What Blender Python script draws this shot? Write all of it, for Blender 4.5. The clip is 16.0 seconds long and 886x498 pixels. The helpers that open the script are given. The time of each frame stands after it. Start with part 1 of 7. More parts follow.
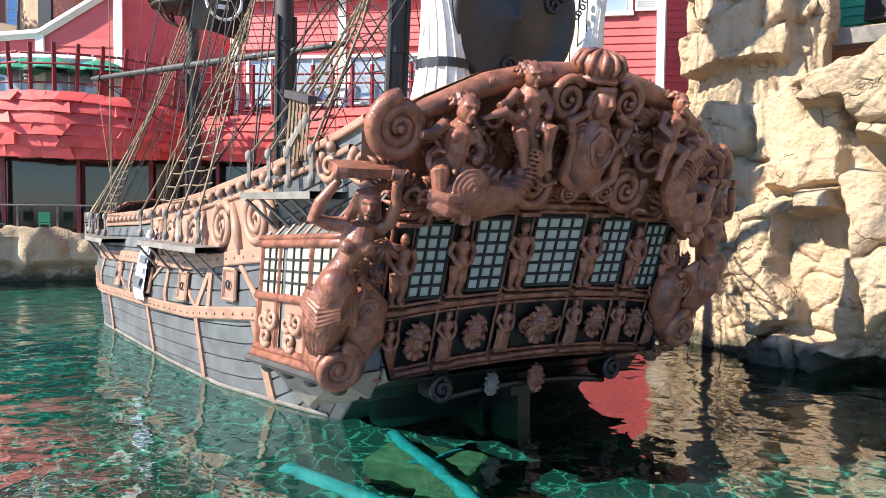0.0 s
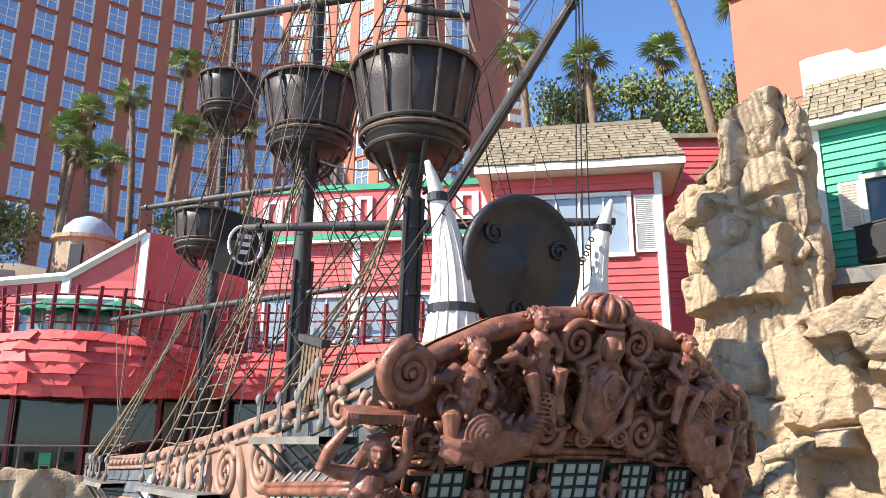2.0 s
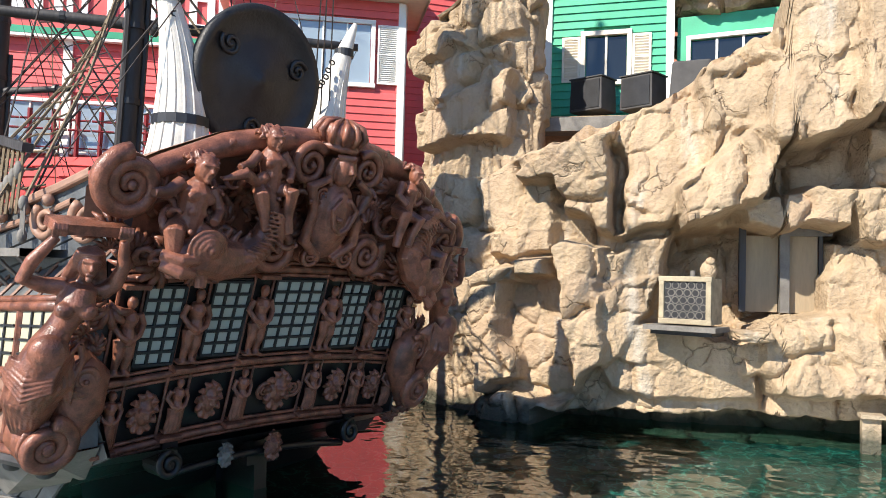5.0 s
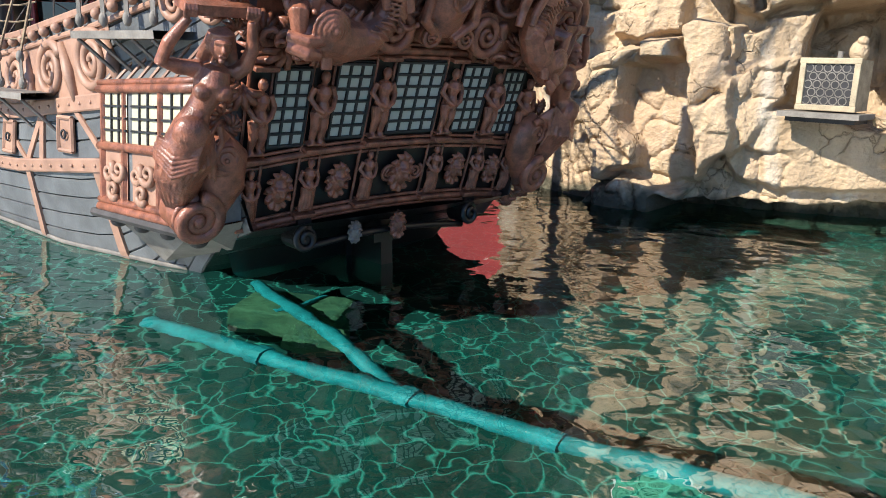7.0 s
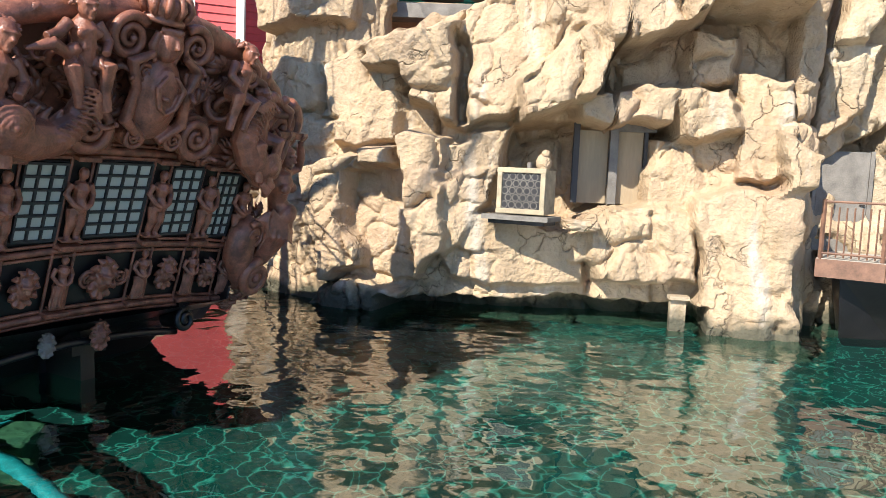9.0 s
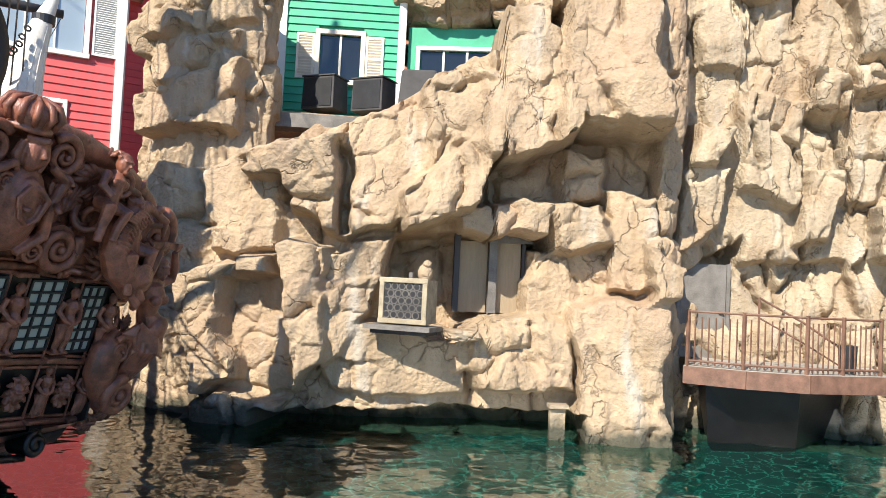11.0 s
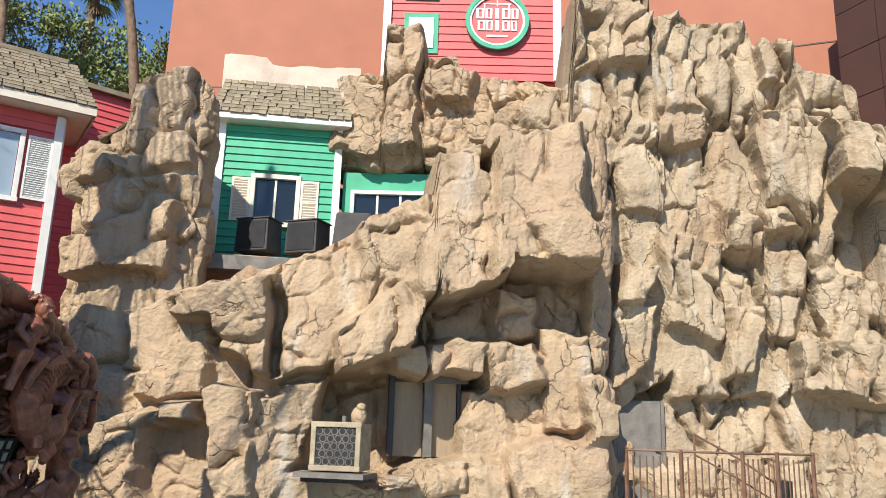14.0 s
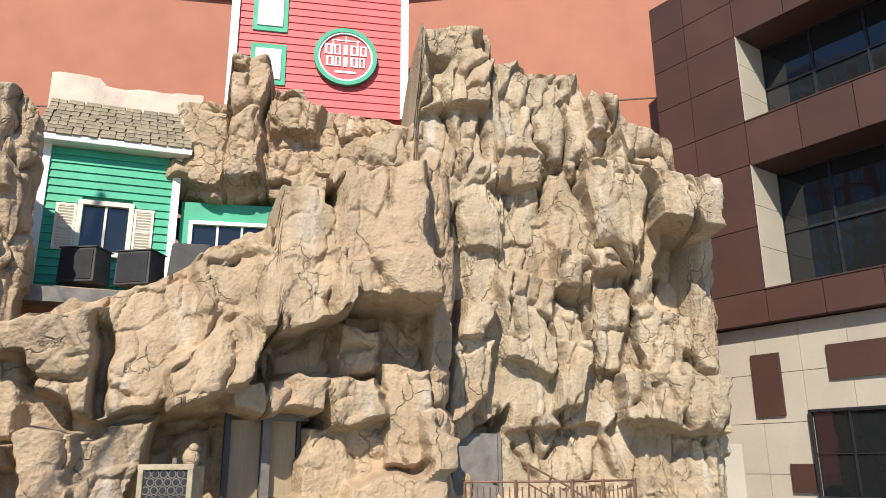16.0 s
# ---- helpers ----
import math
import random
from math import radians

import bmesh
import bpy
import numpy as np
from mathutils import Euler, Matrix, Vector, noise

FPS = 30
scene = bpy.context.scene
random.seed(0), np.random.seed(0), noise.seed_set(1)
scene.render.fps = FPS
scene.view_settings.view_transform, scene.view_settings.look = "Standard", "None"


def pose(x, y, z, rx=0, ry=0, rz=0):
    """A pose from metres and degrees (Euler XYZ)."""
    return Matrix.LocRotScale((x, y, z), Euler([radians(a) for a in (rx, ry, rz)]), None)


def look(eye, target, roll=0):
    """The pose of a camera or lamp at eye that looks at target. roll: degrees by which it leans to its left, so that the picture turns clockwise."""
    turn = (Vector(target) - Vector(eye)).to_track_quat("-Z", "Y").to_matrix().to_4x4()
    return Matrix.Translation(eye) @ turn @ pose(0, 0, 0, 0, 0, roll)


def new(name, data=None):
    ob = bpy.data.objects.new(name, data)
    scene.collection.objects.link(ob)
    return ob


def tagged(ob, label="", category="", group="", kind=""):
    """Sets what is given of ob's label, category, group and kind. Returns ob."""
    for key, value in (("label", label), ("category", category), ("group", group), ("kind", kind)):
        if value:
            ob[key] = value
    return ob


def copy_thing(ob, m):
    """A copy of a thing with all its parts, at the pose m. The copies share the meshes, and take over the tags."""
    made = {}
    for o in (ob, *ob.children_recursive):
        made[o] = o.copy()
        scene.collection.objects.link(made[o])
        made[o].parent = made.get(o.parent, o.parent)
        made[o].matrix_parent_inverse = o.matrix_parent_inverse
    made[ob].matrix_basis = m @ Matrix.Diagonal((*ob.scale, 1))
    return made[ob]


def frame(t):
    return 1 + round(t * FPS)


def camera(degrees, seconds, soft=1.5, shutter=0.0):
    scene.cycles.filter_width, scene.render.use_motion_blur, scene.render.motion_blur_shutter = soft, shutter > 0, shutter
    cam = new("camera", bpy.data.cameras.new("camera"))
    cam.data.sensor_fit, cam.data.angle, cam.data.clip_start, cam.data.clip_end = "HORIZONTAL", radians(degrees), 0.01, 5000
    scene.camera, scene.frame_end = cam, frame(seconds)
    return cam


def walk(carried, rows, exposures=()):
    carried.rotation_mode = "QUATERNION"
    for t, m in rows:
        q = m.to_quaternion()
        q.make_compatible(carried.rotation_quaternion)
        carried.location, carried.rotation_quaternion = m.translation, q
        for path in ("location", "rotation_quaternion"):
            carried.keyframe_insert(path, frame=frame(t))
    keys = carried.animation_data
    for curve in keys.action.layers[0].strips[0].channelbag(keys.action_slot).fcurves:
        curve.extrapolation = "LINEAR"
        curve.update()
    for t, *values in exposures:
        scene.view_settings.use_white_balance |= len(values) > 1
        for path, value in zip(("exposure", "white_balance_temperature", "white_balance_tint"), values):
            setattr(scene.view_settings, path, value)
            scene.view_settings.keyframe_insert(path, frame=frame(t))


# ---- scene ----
cam = camera(60.3, 16.0, soft=0.8)
PATH = [
    (0, (0.255, 0.242, 2.892), (0.192, 2.239, 2.792), 0.6),
    (0.5, (0.238, 0.206, 2.92), (0.238, 2.206, 2.939), 0.9),
    (1, (0.242, 0.187, 2.946), (0.291, 2.18, 3.111), 1.2),
    (1.5, (0.247, 0.201, 2.964), (0.257, 2.172, 3.304), 0.7),
    (2, (0.244, 0.18, 2.998), (0.152, 2.114, 3.501), 0.4),
    (2.5, (0.226, 0.204, 3.015), (0.042, 2.097, 3.633), 0.8),
    (3, (0.22, 0.192, 3.026), (0.008, 2.066, 3.69), 1.9),
    (3.5, (0.225, 0.185, 3.009), (0.084, 2.085, 3.618), 2.5),
    (4, (0.274, 0.182, 2.997), (0.43, 2.109, 3.512), 1.9),
    (4.4, (0.299, 0.163, 3.003), (0.748, 2.065, 3.431), 1.4),
    (4.5, (0.306, 0.147, 3.0), (0.802, 2.045, 3.389), 1.2),
    (5, (0.27, 0.191, 2.916), (0.863, 2.099, 2.99), 1.5),
    (5.2, (0.222, 0.232, 2.878), (0.828, 2.137, 2.814), 1.7),
    (7.3, (0.075, 0.242, 2.864), (0.376, 2.16, 2.382), 1.4),
    (7.5, (0.05, 0.22, 2.862), (0.357, 2.139, 2.393), 1.7),
    (8, (0.105, 0.249, 2.845), (0.615, 2.139, 2.438), 1.9),
    (8.5, (0.256, 0.19, 2.847), (1.027, 2.006, 2.517), 2.0),
    (9, (0.427, 0.113, 2.871), (1.38, 1.86, 2.675), 2.5),
    (9.5, (0.478, 0.094, 2.919), (1.561, 1.775, 2.865), 2.3),
    (10, (0.471, 0.158, 2.992), (1.633, 1.785, 3.015), 2.0),
    (10.2, (0.468, 0.178, 3.016), (1.648, 1.792, 3.052), 2.1),
    (12.5, (0.43, 0.176, 3.049), (1.651, 1.75, 3.229), 3.3),
    (13, (0.446, 0.167, 3.013), (1.692, 1.714, 3.245), 2.7),
    (13.5, (0.459, 0.159, 3.034), (1.713, 1.682, 3.366), 1.9),
    (14, (0.469, 0.155, 3.042), (1.762, 1.613, 3.492), 1.6),
    (14.5, (0.445, 0.123, 3.045), (1.803, 1.5, 3.554), 1.0),
    (15, (0.461, 0.102, 3.038), (1.895, 1.395, 3.558), 0.5),
    (15.5, (0.461, 0.082, 3.017), (1.963, 1.293, 3.54), 0.0),
    (16, (0.434, 0.085, 3.018), (1.981, 1.23, 3.561), -0.4),
]
walk(cam, [(t, look(e, g, r)) for t, e, g, r in PATH], exposures=[(0.0, 1.48), (3.0, 1.1), (4.5, 0.98), (7.3, 1.2), (9.0, 1.22), (10.2, 1.04), (12.0, 0.92), (13.5, 0.68), (16.0, 0.57)])

# ---- world and sun ----
SUN_EL, SUN_AZ = radians(38), math.atan2(-0.43, -0.903)  # azimuth of the way to the sun, from +x
world = bpy.data.worlds.new("sky")
scene.world = world
world.use_nodes = True
wn = world.node_tree.nodes
sky = wn.new("ShaderNodeTexSky")
sky.sky_type, sky.sun_disc = "NISHITA", False
sky.sun_elevation, sky.sun_rotation = SUN_EL, math.pi / 2 - SUN_AZ
sky.dust_density, sky.ozone_density, sky.altitude = 0.05, 7.0, 1200
wn["Background"].inputs["Strength"].default_value = 0.125
world.node_tree.links.new(sky.outputs[0], wn["Background"].inputs["Color"])
sun = new("sun", bpy.data.lights.new("sun", "SUN"))
sun.data.energy, sun.data.angle, sun.data.color = 4.5, radians(0.55), (1.0, 0.93, 0.82)
to_sun = Vector((math.cos(SUN_AZ) * math.cos(SUN_EL), math.sin(SUN_AZ) * math.cos(SUN_EL), math.sin(SUN_EL)))
sun.matrix_world = look(to_sun * 60, (0, 0, 0))


# ---- materials ----
def material(name, base, rough=0.6, metal=0.0, vary=0.12, scale=4.0, fine=40.0, bump=0.15, stain=None, stain_at=0.58, streak=False, per_object=0.0, coat=0.0, spec=0.5):
    m = bpy.data.materials.new(name)
    m.use_nodes = True
    t = m.node_tree
    n, l = t.nodes, t.links
    b = n["Principled BSDF"]
    b.inputs["Metallic"].default_value, b.inputs["Coat Weight"].default_value = metal, coat
    b.inputs["Specular IOR Level"].default_value = spec
    co = n.new("ShaderNodeTexCoord")
    mp = n.new("ShaderNodeMapping")
    mp.inputs["Scale"].default_value = (1, 1, 0.16) if streak else (1, 1, 1)
    l.new(co.outputs["Object"], mp.inputs[0])
    big, small = n.new("ShaderNodeTexNoise"), n.new("ShaderNodeTexNoise")
    for k, s in ((big, scale), (small, fine)):
        k.inputs["Scale"].default_value, k.inputs["Detail"].default_value = s, 5
        l.new(mp.outputs[0], k.inputs["Vector"])
    mixed = n.new("ShaderNodeMix")
    mixed.data_type = "RGBA"
    dark = [c * (1 - 2.2 * vary) for c in base]
    light = [min(1, c * (1 + 1.6 * vary)) for c in base]
    mixed.inputs["A"].default_value, mixed.inputs["B"].default_value = (*dark, 1), (*light, 1)
    add = n.new("ShaderNodeMath")
    add.operation = "MULTIPLY_ADD"
    l.new(small.outputs[0], add.inputs[0])
    add.inputs[1].default_value = 0.5
    half = n.new("ShaderNodeMath")
    half.operation = "MULTIPLY_ADD"
    l.new(big.outputs[0], half.inputs[0])
    half.inputs[1].default_value, half.inputs[2].default_value = 1.3, -0.4
    l.new(half.outputs[0], add.inputs[2])
    l.new(add.outputs[0], mixed.inputs["Factor"])
    out = mixed.outputs["Result"]
    if per_object:
        info, hsv, rng = n.new("ShaderNodeObjectInfo"), n.new("ShaderNodeHueSaturation"), n.new("ShaderNodeMapRange")
        l.new(info.outputs["Random"], rng.inputs[0])
        rng.inputs[3].default_value, rng.inputs[4].default_value = 1 - per_object, 1 + per_object
        l.new(rng.outputs[0], hsv.inputs["Value"])
        l.new(out, hsv.inputs["Color"])
        out = hsv.outputs[0]
    if stain:
        sp, ramp, mx = n.new("ShaderNodeTexNoise"), n.new("ShaderNodeMapRange"), n.new("ShaderNodeMix")
        sp.inputs["Scale"].default_value, sp.inputs["Detail"].default_value = scale * 0.7, 8
        l.new(mp.outputs[0], sp.inputs["Vector"])
        ramp.inputs[1].default_value, ramp.inputs[2].default_value = stain_at, stain_at + 0.14
        ramp.inputs[4].default_value = 0.75
        l.new(sp.outputs[0], ramp.inputs[0])
        mx.data_type = "RGBA"
        l.new(ramp.outputs[0], mx.inputs["Factor"])
        l.new(out, mx.inputs["A"])
        mx.inputs["B"].default_value = (*stain, 1)
        out = mx.outputs["Result"]
    l.new(out, b.inputs["Base Color"])
    rr = n.new("ShaderNodeMapRange")
    rr.inputs[3].default_value, rr.inputs[4].default_value = max(0.03, rough - 0.14), min(1, rough + 0.14)
    l.new(small.outputs[0], rr.inputs[0])
    l.new(rr.outputs[0], b.inputs["Roughness"])
    if bump:
        bp, sm = n.new("ShaderNodeBump"), n.new("ShaderNodeMath")
        sm.operation = "MULTIPLY_ADD"
        l.new(big.outputs[0], sm.inputs[0])
        sm.inputs[1].default_value = 1.6
        l.new(small.outputs[0], sm.inputs[2])
        bp.inputs["Strength"].default_value, bp.inputs["Distance"].default_value = bump, 0.6 / fine
        l.new(sm.outputs[0], bp.inputs["Height"])
        l.new(bp.outputs[0], b.inputs["Normal"])
    return m


def glass_material(name, tint, rough=0.03, metal=0.0, spec=1.0):
    m = bpy.data.materials.new(name)
    m.use_nodes = True
    n, l = m.node_tree.nodes, m.node_tree.links
    b = n["Principled BSDF"]
    b.inputs["Base Color"].default_value = (*tint, 1)
    b.inputs["Roughness"].default_value, b.inputs["Metallic"].default_value = rough, metal
    b.inputs["Specular IOR Level"].default_value, b.inputs["IOR"].default_value = spec, 1.6
    nz, bp = n.new("ShaderNodeTexNoise"), n.new("ShaderNodeBump")
    nz.inputs["Scale"].default_value = 1.1
    bp.inputs["Strength"].default_value, bp.inputs["Distance"].default_value = 0.06, 0.1
    l.new(nz.outputs[0], bp.inputs["Height"])
    l.new(bp.outputs[0], b.inputs["Normal"])
    return m


def water_material():
    m = bpy.data.materials.new("pool_water")
    m.use_nodes = True
    n, l = m.node_tree.nodes, m.node_tree.links
    n.remove(n["Principled BSDF"])
    tr, gl, mx, fr = n.new("ShaderNodeBsdfRefraction"), n.new("ShaderNodeBsdfGlossy"), n.new("ShaderNodeMixShader"), n.new("ShaderNodeFresnel")
    tr.inputs["Color"].default_value = (0.22, 0.62, 0.58, 1)
    tr.inputs["Roughness"].default_value, tr.inputs["IOR"].default_value = 0.0, 1.33
    gl.inputs["Roughness"].default_value = 0.015
    fr.inputs[0].default_value = 3.9
    co, mp = n.new("ShaderNodeTexCoord"), n.new("ShaderNodeMapping")
    mp.inputs["Scale"].default_value = (1, 1.0, 1)
    l.new(co.outputs["Object"], mp.inputs[0])
    a, c, bp = n.new("ShaderNodeTexNoise"), n.new("ShaderNodeTexNoise"), n.new("ShaderNodeBump")
    a.inputs["Scale"].default_value, c.inputs["Scale"].default_value = 1.25, 4.5
    a.inputs["Detail"].default_value, c.inputs["Detail"].default_value = 1, 1
    l.new(mp.outputs[0], a.inputs["Vector"])
    l.new(mp.outputs[0], c.inputs["Vector"])
    ad = n.new("ShaderNodeMath")
    ad.operation = "MULTIPLY_ADD"
    l.new(c.outputs[0], ad.inputs[0])
    ad.inputs[1].default_value = 0.12
    l.new(a.outputs[0], ad.inputs[2])
    bp.inputs["Strength"].default_value, bp.inputs["Distance"].default_value = 0.6, 0.075
    l.new(ad.outputs[0], bp.inputs["Height"])
    for s in (gl, fr, tr):
        l.new(bp.outputs[0], s.inputs["Normal"])
    l.new(fr.outputs[0], mx.inputs[0])
    l.new(tr.outputs[0], mx.inputs[1])
    l.new(gl.outputs[0], mx.inputs[2])
    l.new(mx.outputs[0], n["Material Output"].inputs[0])
    return m


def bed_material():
    """Teal pool paint, dark algae patches, and sunlight caustics painted as a pale net."""
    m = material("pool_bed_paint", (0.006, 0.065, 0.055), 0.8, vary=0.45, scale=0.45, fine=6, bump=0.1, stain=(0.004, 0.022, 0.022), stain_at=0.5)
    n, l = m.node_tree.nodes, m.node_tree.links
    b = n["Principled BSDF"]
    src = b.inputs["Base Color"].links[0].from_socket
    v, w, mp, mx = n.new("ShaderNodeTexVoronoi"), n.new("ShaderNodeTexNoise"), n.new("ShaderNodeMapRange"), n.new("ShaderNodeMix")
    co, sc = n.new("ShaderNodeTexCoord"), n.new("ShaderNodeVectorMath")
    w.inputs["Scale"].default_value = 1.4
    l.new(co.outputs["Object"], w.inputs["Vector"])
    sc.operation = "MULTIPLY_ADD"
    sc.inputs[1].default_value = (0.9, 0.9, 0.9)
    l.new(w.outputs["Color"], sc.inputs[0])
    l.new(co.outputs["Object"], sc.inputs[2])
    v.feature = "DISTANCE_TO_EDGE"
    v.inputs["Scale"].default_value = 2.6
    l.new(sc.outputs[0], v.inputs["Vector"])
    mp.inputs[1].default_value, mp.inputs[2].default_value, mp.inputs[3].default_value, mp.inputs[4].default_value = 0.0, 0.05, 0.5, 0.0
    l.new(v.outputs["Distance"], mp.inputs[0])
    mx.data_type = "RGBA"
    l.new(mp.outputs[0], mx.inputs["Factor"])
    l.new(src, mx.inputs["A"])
    # caustic light lines, put into the bed's colour
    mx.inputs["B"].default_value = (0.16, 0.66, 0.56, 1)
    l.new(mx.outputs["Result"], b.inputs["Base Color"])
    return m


def rock_material(name, base, base2, squash=(1.2, 1.2, 1.2), crack=0.6):
    """Painted concrete rock: tan and pink zones, pale lime runs, dark hairline cracks, coarse and fine relief."""
    m = material(name, base, 0.9, vary=0.2, scale=0.9, fine=13, bump=1.0, stain=base2, stain_at=0.5, spec=0.15)
    n, l = m.node_tree.nodes, m.node_tree.links
    b = n["Principled BSDF"]
    src = b.inputs["Base Color"].links[0].from_socket
    co = n.new("ShaderNodeTexCoord")
    mp = n.new("ShaderNodeMapping")
    mp.inputs["Scale"].default_value = (1.9, 1.9, 0.35)
    l.new(co.outputs["Object"], mp.inputs[0])
    lime, r1, m1 = n.new("ShaderNodeTexNoise"), n.new("ShaderNodeMapRange"), n.new("ShaderNodeMix")
    lime.inputs["Scale"].default_value, lime.inputs["Detail"].default_value = 0.9, 10
    l.new(mp.outputs[0], lime.inputs["Vector"])
    r1.inputs[1].default_value, r1.inputs[2].default_value, r1.inputs[4].default_value = 0.60, 0.72, 0.42
    l.new(lime.outputs[0], r1.inputs[0])
    m1.data_type = "RGBA"
    l.new(r1.outputs[0], m1.inputs["Factor"])
    l.new(src, m1.inputs["A"])
    m1.inputs["B"].default_value = (0.55, 0.53, 0.47, 1)
    warp, vm, vor, r2, m2 = n.new("ShaderNodeTexNoise"), n.new("ShaderNodeVectorMath"), n.new("ShaderNodeTexVoronoi"), n.new("ShaderNodeMapRange"), n.new("ShaderNodeMix")
    warp.inputs["Scale"].default_value, warp.inputs["Detail"].default_value = 1.6, 6
    l.new(co.outputs["Object"], warp.inputs["Vector"])
    vm.operation = "MULTIPLY_ADD"
    vm.inputs[1].default_value = (1.1, 1.1, 1.1)
    l.new(warp.outputs["Color"], vm.inputs[0])
    l.new(co.outputs["Object"], vm.inputs[2])
    vor.feature = "DISTANCE_TO_EDGE"
    vor.inputs["Scale"].default_value = 0.75
    sq = n.new("ShaderNodeMapping")
    sq.inputs["Scale"].default_value = squash
    l.new(vm.outputs[0], sq.inputs[0])
    l.new(sq.outputs[0], vor.inputs["Vector"])
    r2.inputs[1].default_value, r2.inputs[2].default_value, r2.inputs[3].default_value, r2.inputs[4].default_value = 0.0, 0.014, crack, 0.0
    gate, shut, seen = n.new("ShaderNodeTexNoise"), n.new("ShaderNodeMapRange"), n.new("ShaderNodeMath")
    gate.inputs["Scale"].default_value, gate.inputs["Detail"].default_value = 0.8, 2
    l.new(co.outputs["Object"], gate.inputs["Vector"])
    shut.inputs[1].default_value, shut.inputs[2].default_value, shut.inputs[3].default_value, shut.inputs[4].default_value = 0.46, 0.56, 0.06, 0.0
    l.new(gate.outputs[0], shut.inputs[0])
    seen.operation = "ADD"
    l.new(vor.outputs["Distance"], seen.inputs[0])
    l.new(shut.outputs[0], seen.inputs[1])
    l.new(seen.outputs[0], r2.inputs[0])
    m2.data_type = "RGBA"
    l.new(r2.outputs[0], m2.inputs["Factor"])
    l.new(m1.outputs["Result"], m2.inputs["A"])
    m2.inputs["B"].default_value = (0.15, 0.105, 0.07, 1)
    l.new(m2.outputs["Result"], b.inputs["Base Color"])
    # thin brown rain streaks and ochre patches
    sm_, streak, rs, ms = n.new("ShaderNodeMapping"), n.new("ShaderNodeTexNoise"), n.new("ShaderNodeMapRange"), n.new("ShaderNodeMix")
    sm_.inputs["Scale"].default_value = (5.0, 5.0, 0.45)
    l.new(co.outputs["Object"], sm_.inputs[0])
    streak.inputs["Scale"].default_value, streak.inputs["Detail"].default_value = 1.0, 6
    l.new(sm_.outputs[0], streak.inputs["Vector"])
    rs.inputs[1].default_value, rs.inputs[2].default_value, rs.inputs[4].default_value = 0.52, 0.75, 0.5
    l.new(streak.outputs[0], rs.inputs[0])
    ms.data_type = "RGBA"
    l.new(rs.outputs[0], ms.inputs["Factor"])
    l.new(m2.outputs["Result"], ms.inputs["A"])
    ms.inputs["B"].default_value = (0.25, 0.165, 0.085, 1)
    m2 = ms
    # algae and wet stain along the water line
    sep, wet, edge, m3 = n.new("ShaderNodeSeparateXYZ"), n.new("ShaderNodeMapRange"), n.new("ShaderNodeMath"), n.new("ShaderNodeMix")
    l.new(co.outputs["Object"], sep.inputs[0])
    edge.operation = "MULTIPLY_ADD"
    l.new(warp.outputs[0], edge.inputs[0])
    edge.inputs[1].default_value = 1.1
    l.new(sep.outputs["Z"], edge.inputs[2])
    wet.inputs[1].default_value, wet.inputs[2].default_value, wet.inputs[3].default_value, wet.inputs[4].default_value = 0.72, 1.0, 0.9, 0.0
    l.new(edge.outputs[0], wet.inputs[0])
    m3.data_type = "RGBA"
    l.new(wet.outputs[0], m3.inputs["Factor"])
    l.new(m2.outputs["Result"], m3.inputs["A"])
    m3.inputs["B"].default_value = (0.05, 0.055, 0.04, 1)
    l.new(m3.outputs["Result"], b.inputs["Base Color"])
    bp = n.new("ShaderNodeBump")
    bp.inputs["Strength"].default_value, bp.inputs["Distance"].default_value = 0.85, 0.035
    r3 = n.new("ShaderNodeMapRange")
    r3.inputs[2].default_value = 0.03
    l.new(seen.outputs[0], r3.inputs[0])
    l.new(r3.outputs[0], bp.inputs["Height"])
    old = b.inputs["Normal"].links[0].from_socket
    l.new(old, bp.inputs["Normal"])
    l.new(bp.outputs[0], b.inputs["Normal"])
    return m


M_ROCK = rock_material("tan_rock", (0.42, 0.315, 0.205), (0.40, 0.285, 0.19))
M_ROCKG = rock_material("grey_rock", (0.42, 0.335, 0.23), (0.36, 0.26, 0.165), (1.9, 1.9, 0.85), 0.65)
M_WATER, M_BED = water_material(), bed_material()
M_PIPE = material("teal_pipe", (0.03, 0.30, 0.36), 0.6, vary=0.3, scale=3, fine=12, bump=0.1)
M_CARVE = material("carved_copper_paint", (0.25, 0.095, 0.056), 0.36, vary=0.4, scale=7, fine=55, bump=0.55, stain=(0.06, 0.024, 0.016), stain_at=0.52, coat=0.05)
# Paint of the carvings, with the port side's sunlight put into its colour.
M_TRIM = material("sunlit_brown_trim", (0.30, 0.17, 0.115), 0.55, vary=0.22, scale=3, fine=30, bump=0.2)
M_HULL = material("blue_grey_hull_planks", (0.10, 0.108, 0.112), 0.6, vary=0.3, scale=2.2, fine=25, bump=0.25, stain=(0.2, 0.19, 0.17), stain_at=0.63, per_object=0.14)
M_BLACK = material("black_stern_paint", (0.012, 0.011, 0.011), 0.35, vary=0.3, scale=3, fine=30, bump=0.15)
M_WOODDK = material("dark_weathered_timber", (0.045, 0.04, 0.038), 0.6, vary=0.4, scale=3, fine=30, bump=0.3, streak=True)
M_GREYWD = material("grey_timber", (0.17, 0.155, 0.135), 0.7, vary=0.3, scale=3, fine=30, bump=0.3)
M_NEST = material("dark_brown_bucket", (0.05, 0.035, 0.028), 0.5, vary=0.35, scale=3, fine=25, bump=0.3, per_object=0.2)
M_HOOP = material("worn_brown_hoop", (0.13, 0.085, 0.06), 0.6, vary=0.3, scale=4, fine=30, bump=0.2)
M_DOME = material("pale_blue_dome", (0.36, 0.43, 0.50), 0.6, vary=0.12, scale=2, bump=0.1)
